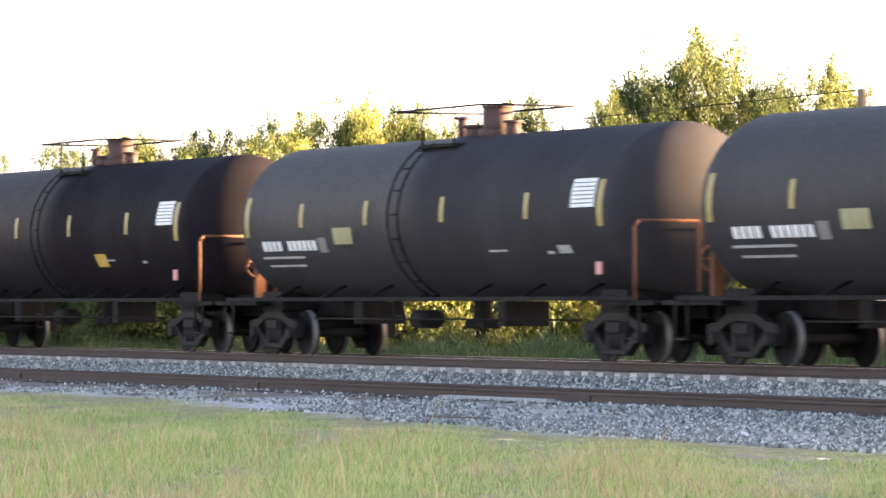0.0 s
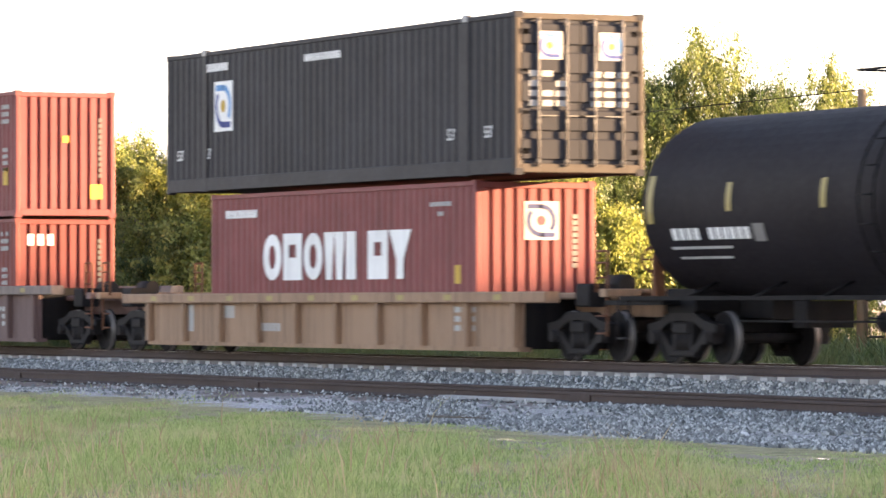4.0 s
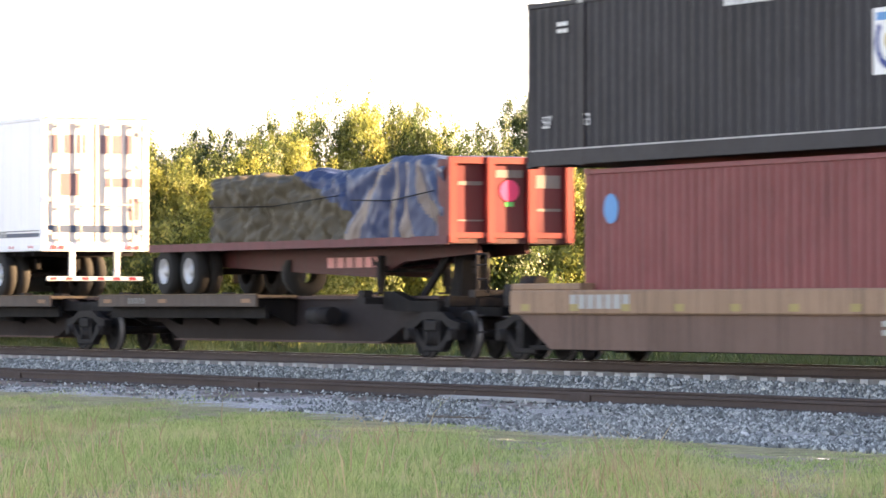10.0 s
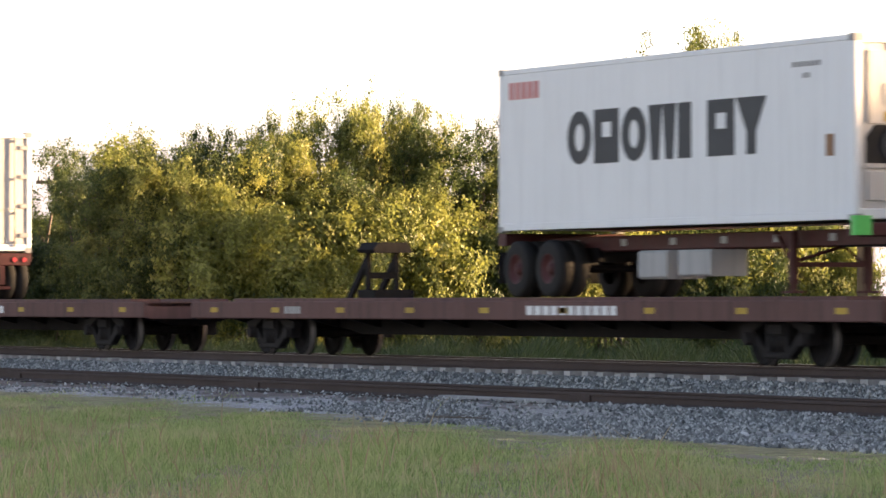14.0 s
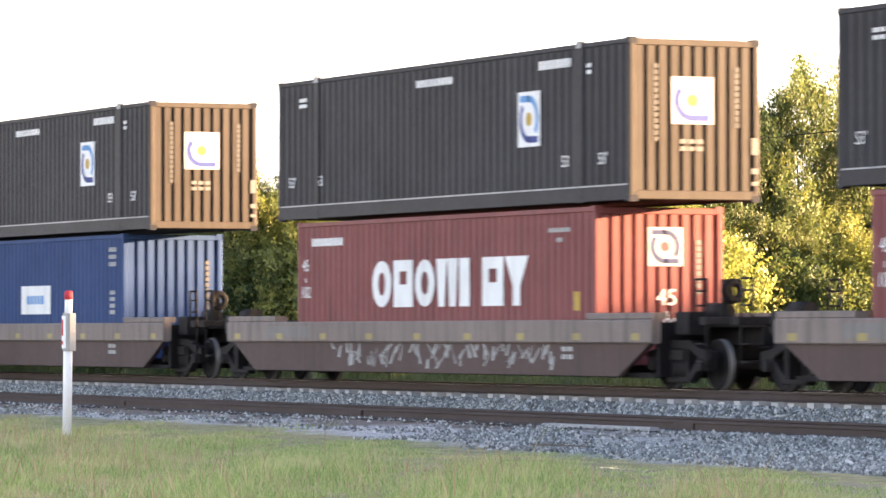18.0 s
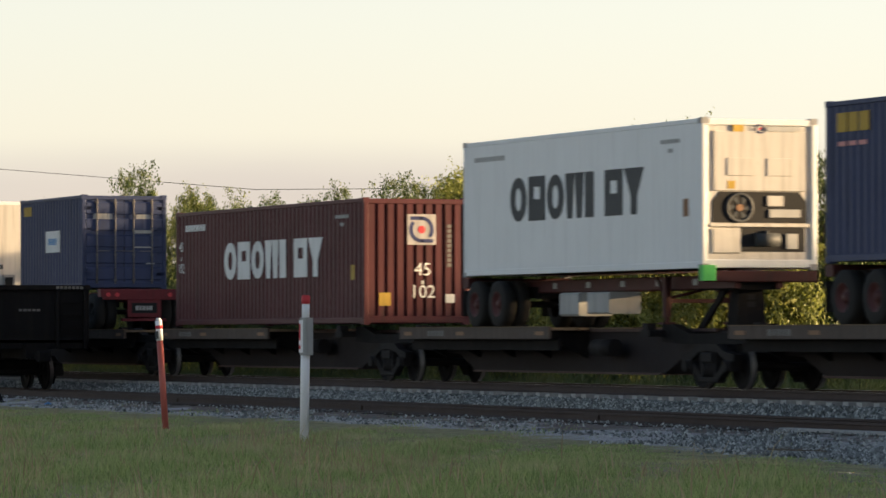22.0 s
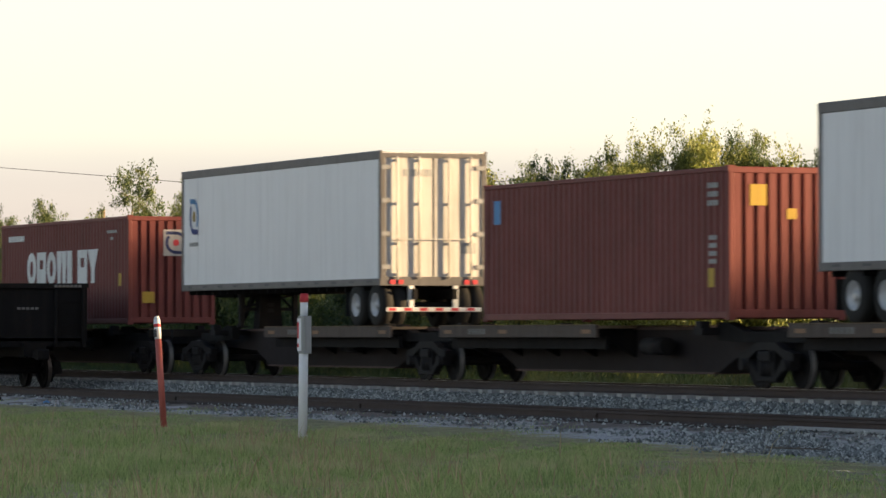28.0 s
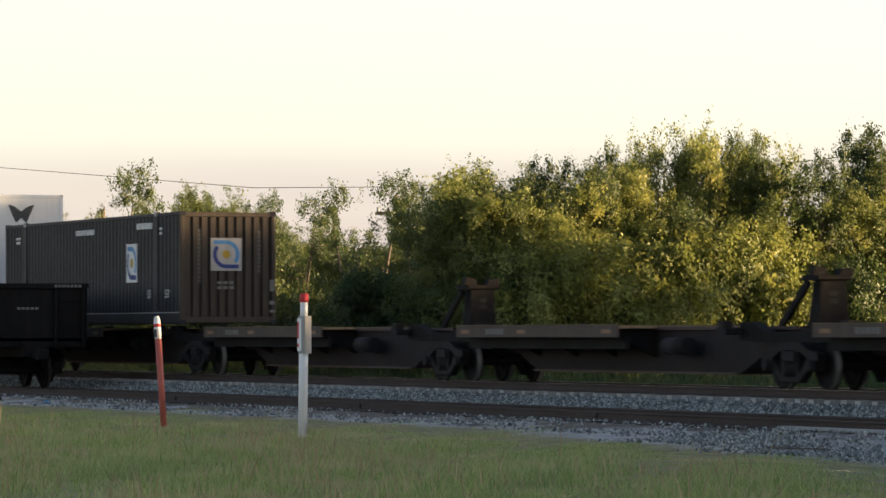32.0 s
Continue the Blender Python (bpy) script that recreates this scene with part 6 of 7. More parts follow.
stones("gravel_stones", "loose pale stones on the gravel strip", [(-118, -64, -7.6, -5.2, 40), (-64, -38, -10.6, -5.2, 240)], 0.034, 2, "stones", -0.6)

# ---- grass ----


def grass(name, label, n, x0, x1, y0, y1, h0, h1, mat, seed, lean=0.5, patch=0.0, width=0.006, zone=None):
    rng = np.random.default_rng(seed)
    x = rng.uniform(x0, x1, n)
    y = rng.uniform(y0, y1, n)
    keep = np.ones(n, bool)
    if patch:
        f = np.sin(x * 0.9 + 1.7 * np.sin(y * 0.8)) + np.sin(y * 1.3 + 2 * np.sin(x * 0.37)) + rng.normal(0, 0.9, n)
        keep &= f > patch
    edge = lawn_edge(x) + rng.normal(0, 0.25, n)
    if zone is None:
        keep &= y < edge
        if mat == "grass":
            # thin and patchy towards the gravel
            f = np.sin(x * 0.43 + 1.5 * np.sin(y * 0.9)) + np.sin(y * 1.1 + 1.8 * np.sin(x * 0.23)) + 0.5 * np.sin(x * 2.1 + 3 * np.sin(y * 1.7))
            keep &= rng.uniform(0, 1, n) < np.clip((edge - 0.4 - y) / 3.0 + 0.55 + 0.28 * f, 0.25, 1)
    x, y, edge = x[keep], y[keep], edge[keep]
    n = len(x)
    # uneven clumps
    tuft = np.sin(x * 5.1 + 2.0 * np.sin(y * 3.7)) * np.sin(y * 6.3 + 2.0 * np.sin(x * 2.9)) + 0.6 * np.sin(x * 1.1 + y * 2.0)
    h = rng.uniform(h0, h1, n) * np.clip(0.8 + 0.65 * tuft, 0.3, 2.0)
    if zone is None:
        h *= np.clip((edge + 0.6 - y) / 4.5, 0.3, 1.0)
    a = rng.uniform(0, 6.283, n)
    w = width * rng.uniform(0.6, 1.5, n)
    lx, ly = rng.normal(0, lean, n) * h, rng.normal(0, lean, n) * h
    z = np.array([bed_z(0, b) for b in y]) - 0.015
    dx, dy = np.cos(a) * w, np.sin(a) * w
    v = np.empty((n, 5, 3))
    v[:, 0] = np.stack((x - dx, y - dy, z), 1)
    v[:, 1] = np.stack((x + dx, y + dy, z), 1)
    v[:, 2] = np.stack((x + dx * 0.7 + lx * 0.35, y + dy * 0.7 + ly * 0.35, z + h * 0.6), 1)
    v[:, 3] = np.stack((x - dx * 0.7 + lx * 0.35, y - dy * 0.7 + ly * 0.35, z + h * 0.6), 1)
    v[:, 4] = np.stack((x + lx, y + ly, z + h), 1)
    k = 5 * np.arange(n)[:, None]
    f = np.concatenate((k + np.array([[0, 1, 2]]), k + np.array([[0, 2, 3]]), k + np.array([[3, 2, 4]])))
    return joined(name, label, v.reshape(-1, 3), f, mat, category="grass")


grass("grass", "short mown green lawn grass beside the gravel", 360000, -118, -24, -25, -6.6, 0.035, 0.12, "grass", 4)
grass("dry_grass", "dry straw-coloured grass among the green", 95000, -118, -24, -25, -6.6, 0.03, 0.12, "straw", 5, 0.6, 0.4)
grass("dry_edge_grass", "sparse dry grass along the edge of the gravel", 42000, -118, -34, -12.0, -6.8, 0.02, 0.08, "straw", 8, 0.7, -0.2)
grass("long_grass", "longer uncut green grass close by", 60000, -75, -22, -25, -15, 0.07, 0.2, "grass", 10, 0.35)
grass("near_grass", "thick green grass close by the gravel", 130000, -64, -30, -22, -9.2, 0.03, 0.12, "grass", 14)
grass("gravel_weeds", "thin weeds and dry tufts coming through the gravel", 9000, -118, -60, -8.2, -5.9, 0.02, 0.09, "grass", 9, 0.7, 1.0, 0.006, "gravel")
grass("grass_stalks", "tall thin grass stalks gone to seed", 14000, -90, -24, -25, -14, 0.15, 0.40, "straw", 6, 0.38, 0.3, 0.008)
grass("verge_grass", "rank green grass at the foot of the trees", 130000, -170, -40, 2.8, 9.0, 0.2, 0.62, "verge", 7, 0.4, 0, 0.014, "far")
grass("rough_grass", "rank uncut grass on the open ground beyond the track", 130000, -150, -40, 8.5, 44.0, 0.25, 0.7, "verge", 17, 0.4, 0, 0.03, "far")

# ---- trees: a scrub belt behind the track ----


def leaf_cloud(rng, blobs, n, size):
    """Small folded leaves spread through clumps: centre, radius, flattening."""
    w = np.array([b[3] ** 2 for b in blobs])
    # sprigs spread through the clumps, leaves crowded round the sprigs
    m = max(40, n // 70)
    pick = rng.choice(len(blobs), m, p=w / w.sum())
    c = np.array([b[:3] for b in blobs])[pick]
    r = np.array([b[3] for b in blobs])[pick]
    d = rng.normal(0, 1, (m, 3))
    d /= np.linalg.norm(d, axis=1)[:, None]
    c = c + d * (r * rng.uniform(0.15, 1.0, m) ** 0.6)[:, None] * np.array([1, 1, 0.85])
    way = d * 0.5 + np.array([0, 0, 0.3]) + rng.normal(0, 0.45, (m, 3))
    own = rng.integers(0, m, n)
    # some sprigs are bushy, some thin
    own = np.where(rng.uniform(0, 1, n) < 0.45, rng.integers(0, max(1, m // 3), n), own)
    d = d[own]
    along = rng.uniform(-0.5, 1.0, n)[:, None] * 0.36
    p = c[own] + way[own] * along + rng.normal(0, 0.095, (n, 3)) * (1.3 - 2.0 * np.abs(along))
    up = d + rng.normal(0, 0.55, (n, 3)) + np.array([0, 0, 0.25])
    up /= np.linalg.norm(up, axis=1)[:, None]
    t = np.cross(up, rng.normal(0, 1, (n, 3)))
    t /= np.linalg.norm(t, axis=1)[:, None]
    s = np.cross(up, t)
    L = (size * rng.uniform(0.6, 1.3, n))[:, None]
    v = np.stack((p, p + t * L * 0.5 + s * L * 0.3 + up * L * 0.08, p + t * L, p + t * L * 0.5 - s * L * 0.3 + up * L * 0.08), 1)
    k = 4 * np.arange(n)[:, None]
    return v.reshape(-1, 3), np.concatenate((k + np.array([[0, 1, 2]]), k + np.array([[0, 2, 3]])))


def tree(name, label, height, spread, n_leaf, mat, seed, open_crown=0.0, low=0.25, leaf=0.088):
    rng = np.random.default_rng(seed)
    rnd = random.Random(seed)
    t = thing(name, label, "tree")
    sh = Shape()
    blobs = []
    stems = rnd.choice((1, 2, 3))
    for sidx in range(stems):
        base = Vector((rnd.uniform(-0.3, 0.3), rnd.uniform(-0.3, 0.3), 0))
        p, r = base, 0.11 * height / 6 / (1 if stems == 1 else 1.3)
        dirn = Vector((rnd.uniform(-0.35, 0.35), rnd.uniform(-0.35, 0.35), 1)).normalized()
        steps = 5
        for i in range(steps):
            q = p + dirn * (height * 0.8 / steps)
            sh.tube(p, q, r, 7, r * 0.78, caps=False)
            if i >= 1:
                for b in range(rnd.choice((2, 3, 3))):
                    a = rnd.uniform(0, 6.28)
                    ln = spread * rnd.uniform(0.45, 0.95) * (1.0 - 0.55 * i / steps)
                    e = q + Vector((math.cos(a) * ln, math.sin(a) * ln, ln * rnd.uniform(0.15, 0.8)))
                    mid = q.lerp(e, 0.5) + Vector((0, 0, 0.12 * ln))
                    sh.tube(q, mid, r * 0.5, 5, r * 0.34, caps=False)
                    sh.tube(mid, e, r * 0.34, 5, r * 0.12, caps=False)
                    for pt, br in ((e, 0.62), (mid, 0.5)):
                        if pt.z < height * 1.0:
                            blobs.append((*pt, br * spread * 0.55 * rnd.uniform(0.6, 1.2)))
                    for tw in range(3):
                        e2 = e + Vector((rnd.uniform(-0.5, 0.5), rnd.uniform(-0.5, 0.5), rnd.uniform(0.1, 0.6))) * spread * 0.4
                        sh.tube(e, e2, r * 0.12, 4, r * 0.04, caps=False)
                        blobs.append((*e2, spread * 0.24 * rnd.uniform(0.6, 1.2)))
            dirn = (dirn + Vector((rnd.uniform(-0.3, 0.3), rnd.uniform(-0.3, 0.3), 0.1))).normalized()
            p, r = q, r * 0.78
        blobs.append((*p, spread * 0.4))
    for i in range(int(8 * (1 - open_crown))):
        a, rr = rnd.uniform(0, 6.28), spread * rnd.uniform(0.4, 0.85)
        blobs.append((math.cos(a) * rr, math.sin(a) * rr, height * rnd.uniform(low, 0.55), spread * rnd.uniform(0.3, 0.5)))
    top = max(b[2] + b[3] * 0.7 for b in blobs)
    k = height / top
    # stand the crown over its foot
    hi = [b for b in blobs if b[2] > 0.5 * top]
    lx, ly = sum(b[0] for b in hi) / len(hi) / (0.75 * top), sum(b[1] for b in hi) / len(hi) / (0.75 * top)
    blobs = [(x - lx * z, y - ly * z, z * k, r) for x, y, z, r in blobs]
    sh.v = [(x - lx * z, y - ly * z, z * k) for x, y, z in sh.v]
    part("trunk", sh, "bark", t)
    v, f = leaf_cloud(rng, blobs, n_leaf, leaf)
    crown = joined("crown", "", v, f, mat)
    crown.parent = t
    return t


PROTO = [tree("tree", "dense green scrub tree with leaves to the ground", 6.4, 2.5, 38000, "leaf_dark", 11),
         tree("tree", "olive green scrub tree with ragged crown", 6.4, 2.3, 34000, "leaf_light", 12),
         tree("tree", "yellow-green sunlit scrub tree", 6.4, 2.4, 34000, "leaf_yellow", 13),
         tree("tree", "thin open tree with bare twigs on top", 6.4, 1.8, 4200, "leaf_dark", 14, 1.0),
         tree("tree", "broad dark green tree", 6.4, 3.0, 46000, "leaf_dark", 15)]
BUSH = [tree("bush", "low leafy green bush at the edge of the trees", 2.6, 1.7, 19000, "leaf_light", 21, 0.0, 0.08),
        tree("bush", "low dark green bush at the edge of the trees", 2.6, 1.9, 21000, "leaf_dark", 22, 0.0, 0.08),
        tree("bush", "low yellow-green bush at the edge of the trees", 2.8, 1.6, 19000, "leaf_yellow", 23, 0.0, 0.08)]
USED = set()


def plant(pool, i, x, y, h, base, rz, wide=1.0):
    k = h / base
    m = pose(x, y, GROUND_Z, 0, 0, rz)
    src = pool[i]
    if id(src) not in USED:
        USED.add(id(src))
        src.matrix_basis = m @ Matrix.Diagonal((k * wide, k * wide, k, 1))
        src["group"] = "trees behind the track" if pool is PROTO else "bushes behind the track"
        return src
    ob = copy_thing(src, m)
    ob.scale = (k * wide, k * wide, k)
    return ob


# skyline of the belt: place along the track, depth behind it, height, kind
SKYLINE = [(-114.3, 9.6, 6.0, 0), (-114.5, 10.5, 6.5, 1), (-114.8, 12.4, 6.7, 0), (-115.1, 13.9, 7.0, 2), (-115.2, 14.8, 7.1, 1), (-115.4, 16.0, 7.9, 2), (-115.6, 17.0, 7.2, 1),
           (-115.8, 18.1, 7.6, 0), (-116.0, 19.0, 7.5, 2), (-116.4, 21.3, 7.1, 3), (-116.7, 23.2, 7.3, 1), (-116.9, 24.2, 7.85, 0), (-117.3, 26.1, 8.3, 0), (-117.5, 27.4, 9.0, 4),
           (-117.7, 28.7, 10.0, 1), (-118.0, 30.5, 9.9, 1), (-118.2, 31.6, 8.9, 4), (-118.5, 32.9, 9.3, 1), (-118.7, 34.3, 8.8, 1),
           (-122.6, 13, 6.3, 0), (-125.9, 13, 6.2, 0), (-131.5, 13, 6.9, 3), (-129.0, 13, 6.7, 3), (-134.3, 13, 6.7, 3), (-137.2, 13, 6.4, 3), (-142.6, 13, 6.6, 3), (-147.4, 13, 6.9, 1),
           (-144.8, 13, 6.0, 0), (-155.3, 13, 8.1, 3), (-157.4, 13, 7.9, 3), (-152.5, 13, 6.8, 0), (-150.0, 13, 6.2, 1), (-140.0, 13, 5.8, 0), (-162.0, 13, 6.0, 0), (-165.2, 13, 6.4, 1),
           (-169.0, 13, 6.3, 0), (-172.7, 13, 7.1, 0), (-177.0, 13, 6.6, 1), (-182.0, 13, 6.8, 0), (-188.0, 13, 6.9, 1)]
rt = random.Random(77)
for x, y, h, k in SKYLINE:
    plant(PROTO, k, x, y + rt.uniform(-0.4, 0.4), h, 6.4, rt.uniform(0, 360), rt.uniform(0.5, 0.66) if h > 6.9 else rt.uniform(0.62, 0.85))
# far stand of taller trees sunward, added out of view to shade the ground
for i in range(66):
    x = -93.5 + i * 1.5
    plant(PROTO, rt.choice((0, 1, 4)), x, rt.uniform(58, 66), rt.uniform(9.2, 9.8) + (1.4 if x > -46 else 0.0), 6.4, rt.uniform(0, 360), 0.95)
# lower unseen trees added to shade the foot of the wood
for i in range(12):
    plant(PROTO, rt.choice((0, 1, 4)), -113 + i * 1.6, rt.uniform(58, 64), rt.uniform(5.8, 6.6), 6.4, rt.uniform(0, 360), 0.95)
# second unseen row, raised to shade the near grass and the parked gondola
for i in range(64):
    x = -90.5 + i * 1.5
    plant(PROTO, rt.choice((0, 1, 4)), x, rt.uniform(73, 77), rt.uniform(11.4, 12.0) + (2.2 if x > -41 else 1.7 if x < -85 else 0.0), 6.4, rt.uniform(0, 360), 1.0)
for i in range(22):
    plant(PROTO, rt.choice((0, 0, 1, 4)), -192 + i * 3.4 + rt.uniform(-0.8, 0.8), rt.uniform(16.5, 20), rt.uniform(4.6, 5.6), 6.4, rt.uniform(0, 360), 1.0)
# the wood's sunny edge runs away from the track
for i in range(19):
    y = 8.5 + i * 1.35
    plant(PROTO, rt.choice((2, 2, 1, 0)), -113.2 - 0.18 * (y - 8) + rt.uniform(-0.9, 0.5), y, rt.uniform(4.8, 6.2) + 0.03 * y, 6.4, rt.uniform(0, 360), 0.95)
for i in range(27):
    y = 8.2 + i * 0.95
    plant(BUSH, rt.choice((2, 2, 2, 0, 1)), -111.4 - 0.18 * (y - 8) + rt.uniform(-0.8, 0.8), y, rt.uniform(2.4, 4.4), 2.6, rt.uniform(0, 360), rt.uniform(0.7, 1.0))
for i in range(50):
    x = -190 + i * 1.58 + rt.uniform(-0.5, 0.5)
    plant(BUSH, rt.choice((0, 1, 1)), x, rt.uniform(8.8, 11.0), rt.uniform(2.4, 4.0), 2.6, rt.uniform(0, 360), rt.uniform(0.7, 0.95))

# ---- utility poles ----


def utility_pole(x, y, h, turn, arm=True):
    p = thing("utility_pole", "plain weathered wooden utility pole among the trees", "utility pole", "utility poles behind the trees", at=pose(x, y, GROUND_Z, 0, 0, turn))
    part("pole", Shape().tube((0, 0, 0), (0, 0, h), 0.16, 10, 0.11), "wood", p)
    if arm:
        part("cross_arm", Shape().box(-0.8, 0.8, -0.06, 0.06, h - 0.75, h - 0.62), "wood", p)
        for q in (-0.7, -0.3, 0.3, 0.7):
            part("insulator", Shape().tube((q, 0, h - 0.62), (q, 0, h - 0.45), 0.05, 8), "grey", p)
    return p


utility_pole(-101.3, 25, 7.4, 60, False)
utility_pole(-161.0, 25, 7.1, 60)
utility_pole(-199.4, 25, 7.6, 60, False)
wr = thing("overhead_wire", "thin sagging overhead wire above the trees", "wire")
wire_run = [(-330, 25, 15.6), (-217, 25, 9.5), (-177.8, 25, 7.25), (-160.6, 25, 6.75), (-130, 25, 6.4), (-101.3, 25, 6.7)]
sh = Shape()
for (xa, ya, za), (xb, yb, zb) in zip(wire_run, wire_run[1:]):
    sh.tube((xa, ya, za), (xb, yb, zb), 0.014, 5)
part("wire", sh, "grey_steel", wr)

# ---- parked gondola on the siding ----
g = thing("gondola_car", "dark brown open gondola car parked on the siding", "gondola car", at=pose(-118.6, SIDING_Y, SIDING_Z))
part("floor", Shape().box(-8, 8, -1.35, 1.35, 1.2, 1.28), "brown_low", g)
for s in (-1, 1):
    part("side_wall", Shape().box(-8, 8, min(s * 1.42, s * 1.36), max(s * 1.42, s * 1.36), 1.2, 2.62), "black_steel", g)
    part("top_chord", Shape().box(-8.1, 8.1, min(s * 1.5, s * 1.34), max(s * 1.5, s * 1.34), 2.58, 2.7, 0.02), "black_steel", g)
    part("side_sill", Shape().box(-8, 8, min(s * 1.46, s * 1.36), max(s * 1.46, s * 1.36), 1.05, 1.22), "black_steel", g)
    for i in range(11):
        x = -7.9 + i * 1.58
        part("side_stake", Shape().box(x - 0.07, x + 0.07, min(s * 1.5, s * 1.42), max(s * 1.5, s * 1.42), 1.22, 2.58, 0.015), "black_steel", g)
    part("end_wall", Shape().box(min(s * 8, s * 7.92), max(s * 8, s * 7.92), -1.36, 1.36, 1.05, 2.62), "black_steel", g)
    part("end_chord", Shape().box(min(s * 8.1, s * 8), max(s * 8.1, s * 8), -1.34, 1.34, 2.56, 2.7, 0.02), "black_steel", g)
    for y in (0.62, 1.36):
        part("end_post", Shape().box(min(s * 8.12, s * 8), max(s * 8.12, s * 8), y - 0.04, y + 0.04, 1.05, 2.56, 0.015), "black_steel", g)
    for z in (1.3, 1.62, 1.94, 2.26):
        part("rung", Shape().box(min(s * 8.11, s * 8.05), max(s * 8.11, s * 8.05), 0.66, 1.32, z - 0.02, z + 0.02), "black_steel", g)
    part("end_sill", Shape().box(min(s * 8.3, s * 6), max(s * 8.3, s * 6), -0.3, 0.3, 0.8, 1.15), "black_steel", g)
    coupler(g, s * 8.2, s)
    truck(g, s * 5.8)
bars(g, "side", 4.0, 2.0, 1.3, 0.14, -1.425, "mark_grey", 7)
bars(g, "side", 6.6, 2.64, 1.4, 0.08, -1.502, "mark_faint", 8)
bars(g, "front", 0.95, 2.63, 0.75, 0.07, 8.1, "mark_faint", 7)
bars(g, "front", -0.1, 2.05, 0.6, 0.06, 8.0, "mark_faint", 5)

# ---- marker posts ----
wp = thing("marker_post", "white utility marker post with red cap and grey box", "marker post", at=pose(-66.77, -12.72, GROUND_Z - 0.03, 0, 0, 25))
part("post", Shape().tube((0, 0, 0), (0.03, 0, 1.98), 0.074, 14), "post_white", wp)
part("collar", Shape().tube((0.03, 0, 1.98), (0.034, 0, 2.24), 0.062, 14).tube((0.03, 0, 1.95), (0.031, 0, 2.0), 0.085, 14), "post_white", wp)
part("cap", Shape().tube((0.034, 0, 2.24), (0.036, 0, 2.36), 0.07, 14).tube((0.036, 0, 2.36), (0.036, 0, 2.38), 0.07, 14, 0.05), "mark_red", wp)
bx = part("terminal_box", Shape().box(-0.03, 0.13, -0.09, 0.09, 1.42, 2.02, 0.02), "mark_grey", wp, "grey metal terminal box")
part("warning_label", Shape().box(-0.025, 0.06, -0.095, -0.09, 1.46, 1.98), "post_white", bx)
part("lettering", Shape().box(-0.02, 0.01, -0.099, -0.095, 1.52, 1.58).box(-0.02, 0.01, -0.099, -0.095, 1.66, 1.92), "mark_red", bx)
op = thing("marker_post", "leaning orange marker post with white cap", "marker post", at=pose(-77.2, -11.66, GROUND_Z, 0, -5.5, 25))
part("post", Shape().tube((0, 0, 0), (0, 0, 1.62), 0.06, 12), "post_orange", op)
part("sleeve", Shape().tube((0, 0, 1.62), (0, 0, 1.98), 0.064, 12), "post_white", op)
part("cap", Shape().tube((0, 0, 1.98), (0, 0, 2.04), 0.064, 12, 0.034), "post_white", op)
part("band", Shape().tube((0, 0, 1.84), (0, 0, 1.90), 0.067, 12), "mark_red", op)
part("lettering", Shape().box(-0.04, 0.04, -0.068, -0.060, 1.66, 1.8), "mark_black", op)

# ---- small things on the gravel ----
tagged(new("loose_plank", Shape().box(-1.85, 1.85, -0.08, 0.08, 0, 0.06, 0.012).mesh("loose_plank", M["grey"])), "pale weathered plank lying beside the siding rail", "plank").matrix_basis = pose(-62.4, -5.42, -0.52, 0, 0, 0.5)
tagged(new("white_stone", Shape().lathe([(-0.07, 0.02), (-0.05, 0.09), (0, 0.13), (0.05, 0.09), (0.07, 0.02)], 9, "z").mesh("white_stone", M["mark_white"])), "pale white stone lying on the gravel", "stone").matrix_basis = pose(-48.7, -8.8, -0.655) @ Matrix.Diagonal((0.62, 0.62, 0.62, 1))
tagged(new("scrap_piece", Shape().prism([(-0.35, 0), (0.5, 0), (0.1, 0.05), (-0.1, 0.22), (-0.3, 0.24)], (-0.05, 0.05), 1).mesh("scrap_piece", M["black_steel"])), "dark bent scrap lying in the grass edge", "scrap").matrix_basis = pose(-106.0, -6.6, GROUND_Z + 0.06)
tagged(new("crumpled_litter", Shape().lathe([(-0.04, 0.02), (-0.02, 0.1), (0.03, 0.08), (0.06, 0.02)], 7, "z").mesh("crumpled_litter", M["mark_sky"])), "crumpled pale blue litter on the verge", "litter").matrix_basis = pose(-101.5, -6.7, GROUND_Z + 0.08)
fb = thing("fallen_branch", "thin dry branch lying on the gravel", "branch", at=pose(-56.6, -9.0, GROUND_Z + 0.05))
part("stem", Shape().tube((-0.75, -0.05, 0.02), (0.9, 0.06, 0.03), 0.018, 6, 0.008), "bark", fb)
for i in range(5):
    x = -0.5 + 0.27 * i
    part("twig", Shape().tube((x, -0.03 + 0.05 * i / 4, 0.025), (x + 0.3, rt.uniform(-0.2, 0.2), rt.uniform(0.04, 0.1)), 0.009, 5, 0.004), "bark", fb)

# ---- concrete ties of the main track, timber ties of the siding ----
tie = Shape().prism([(-0.13, -0.36), (0.13, -0.36), (0.11, -0.175), (-0.11, -0.175)], (-1.3, 1.3), 1).mesh("tie", M["concrete"])
for i in range(132):
    part("tie", tie, "concrete", main_track, at=pose(-129.5 + 0.61 * i, 0.012 * ((i * 7) % 5 - 2), 0.006 * ((i * 3) % 4)))
tie2 = Shape().box(-0.11, 0.11, -1.28, 1.28, -0.35, -0.175, 0.02).mesh("tie", M["tie_wood"])
for i in range(140):
    part("tie", tie2, "tie_wood", siding_track, at=pose(-118.0 + 0.56 * i, SIDING_Y + 0.02 * ((i * 5) % 7 - 3), SIDING_Z + 0.004 * ((i * 3) % 5)))
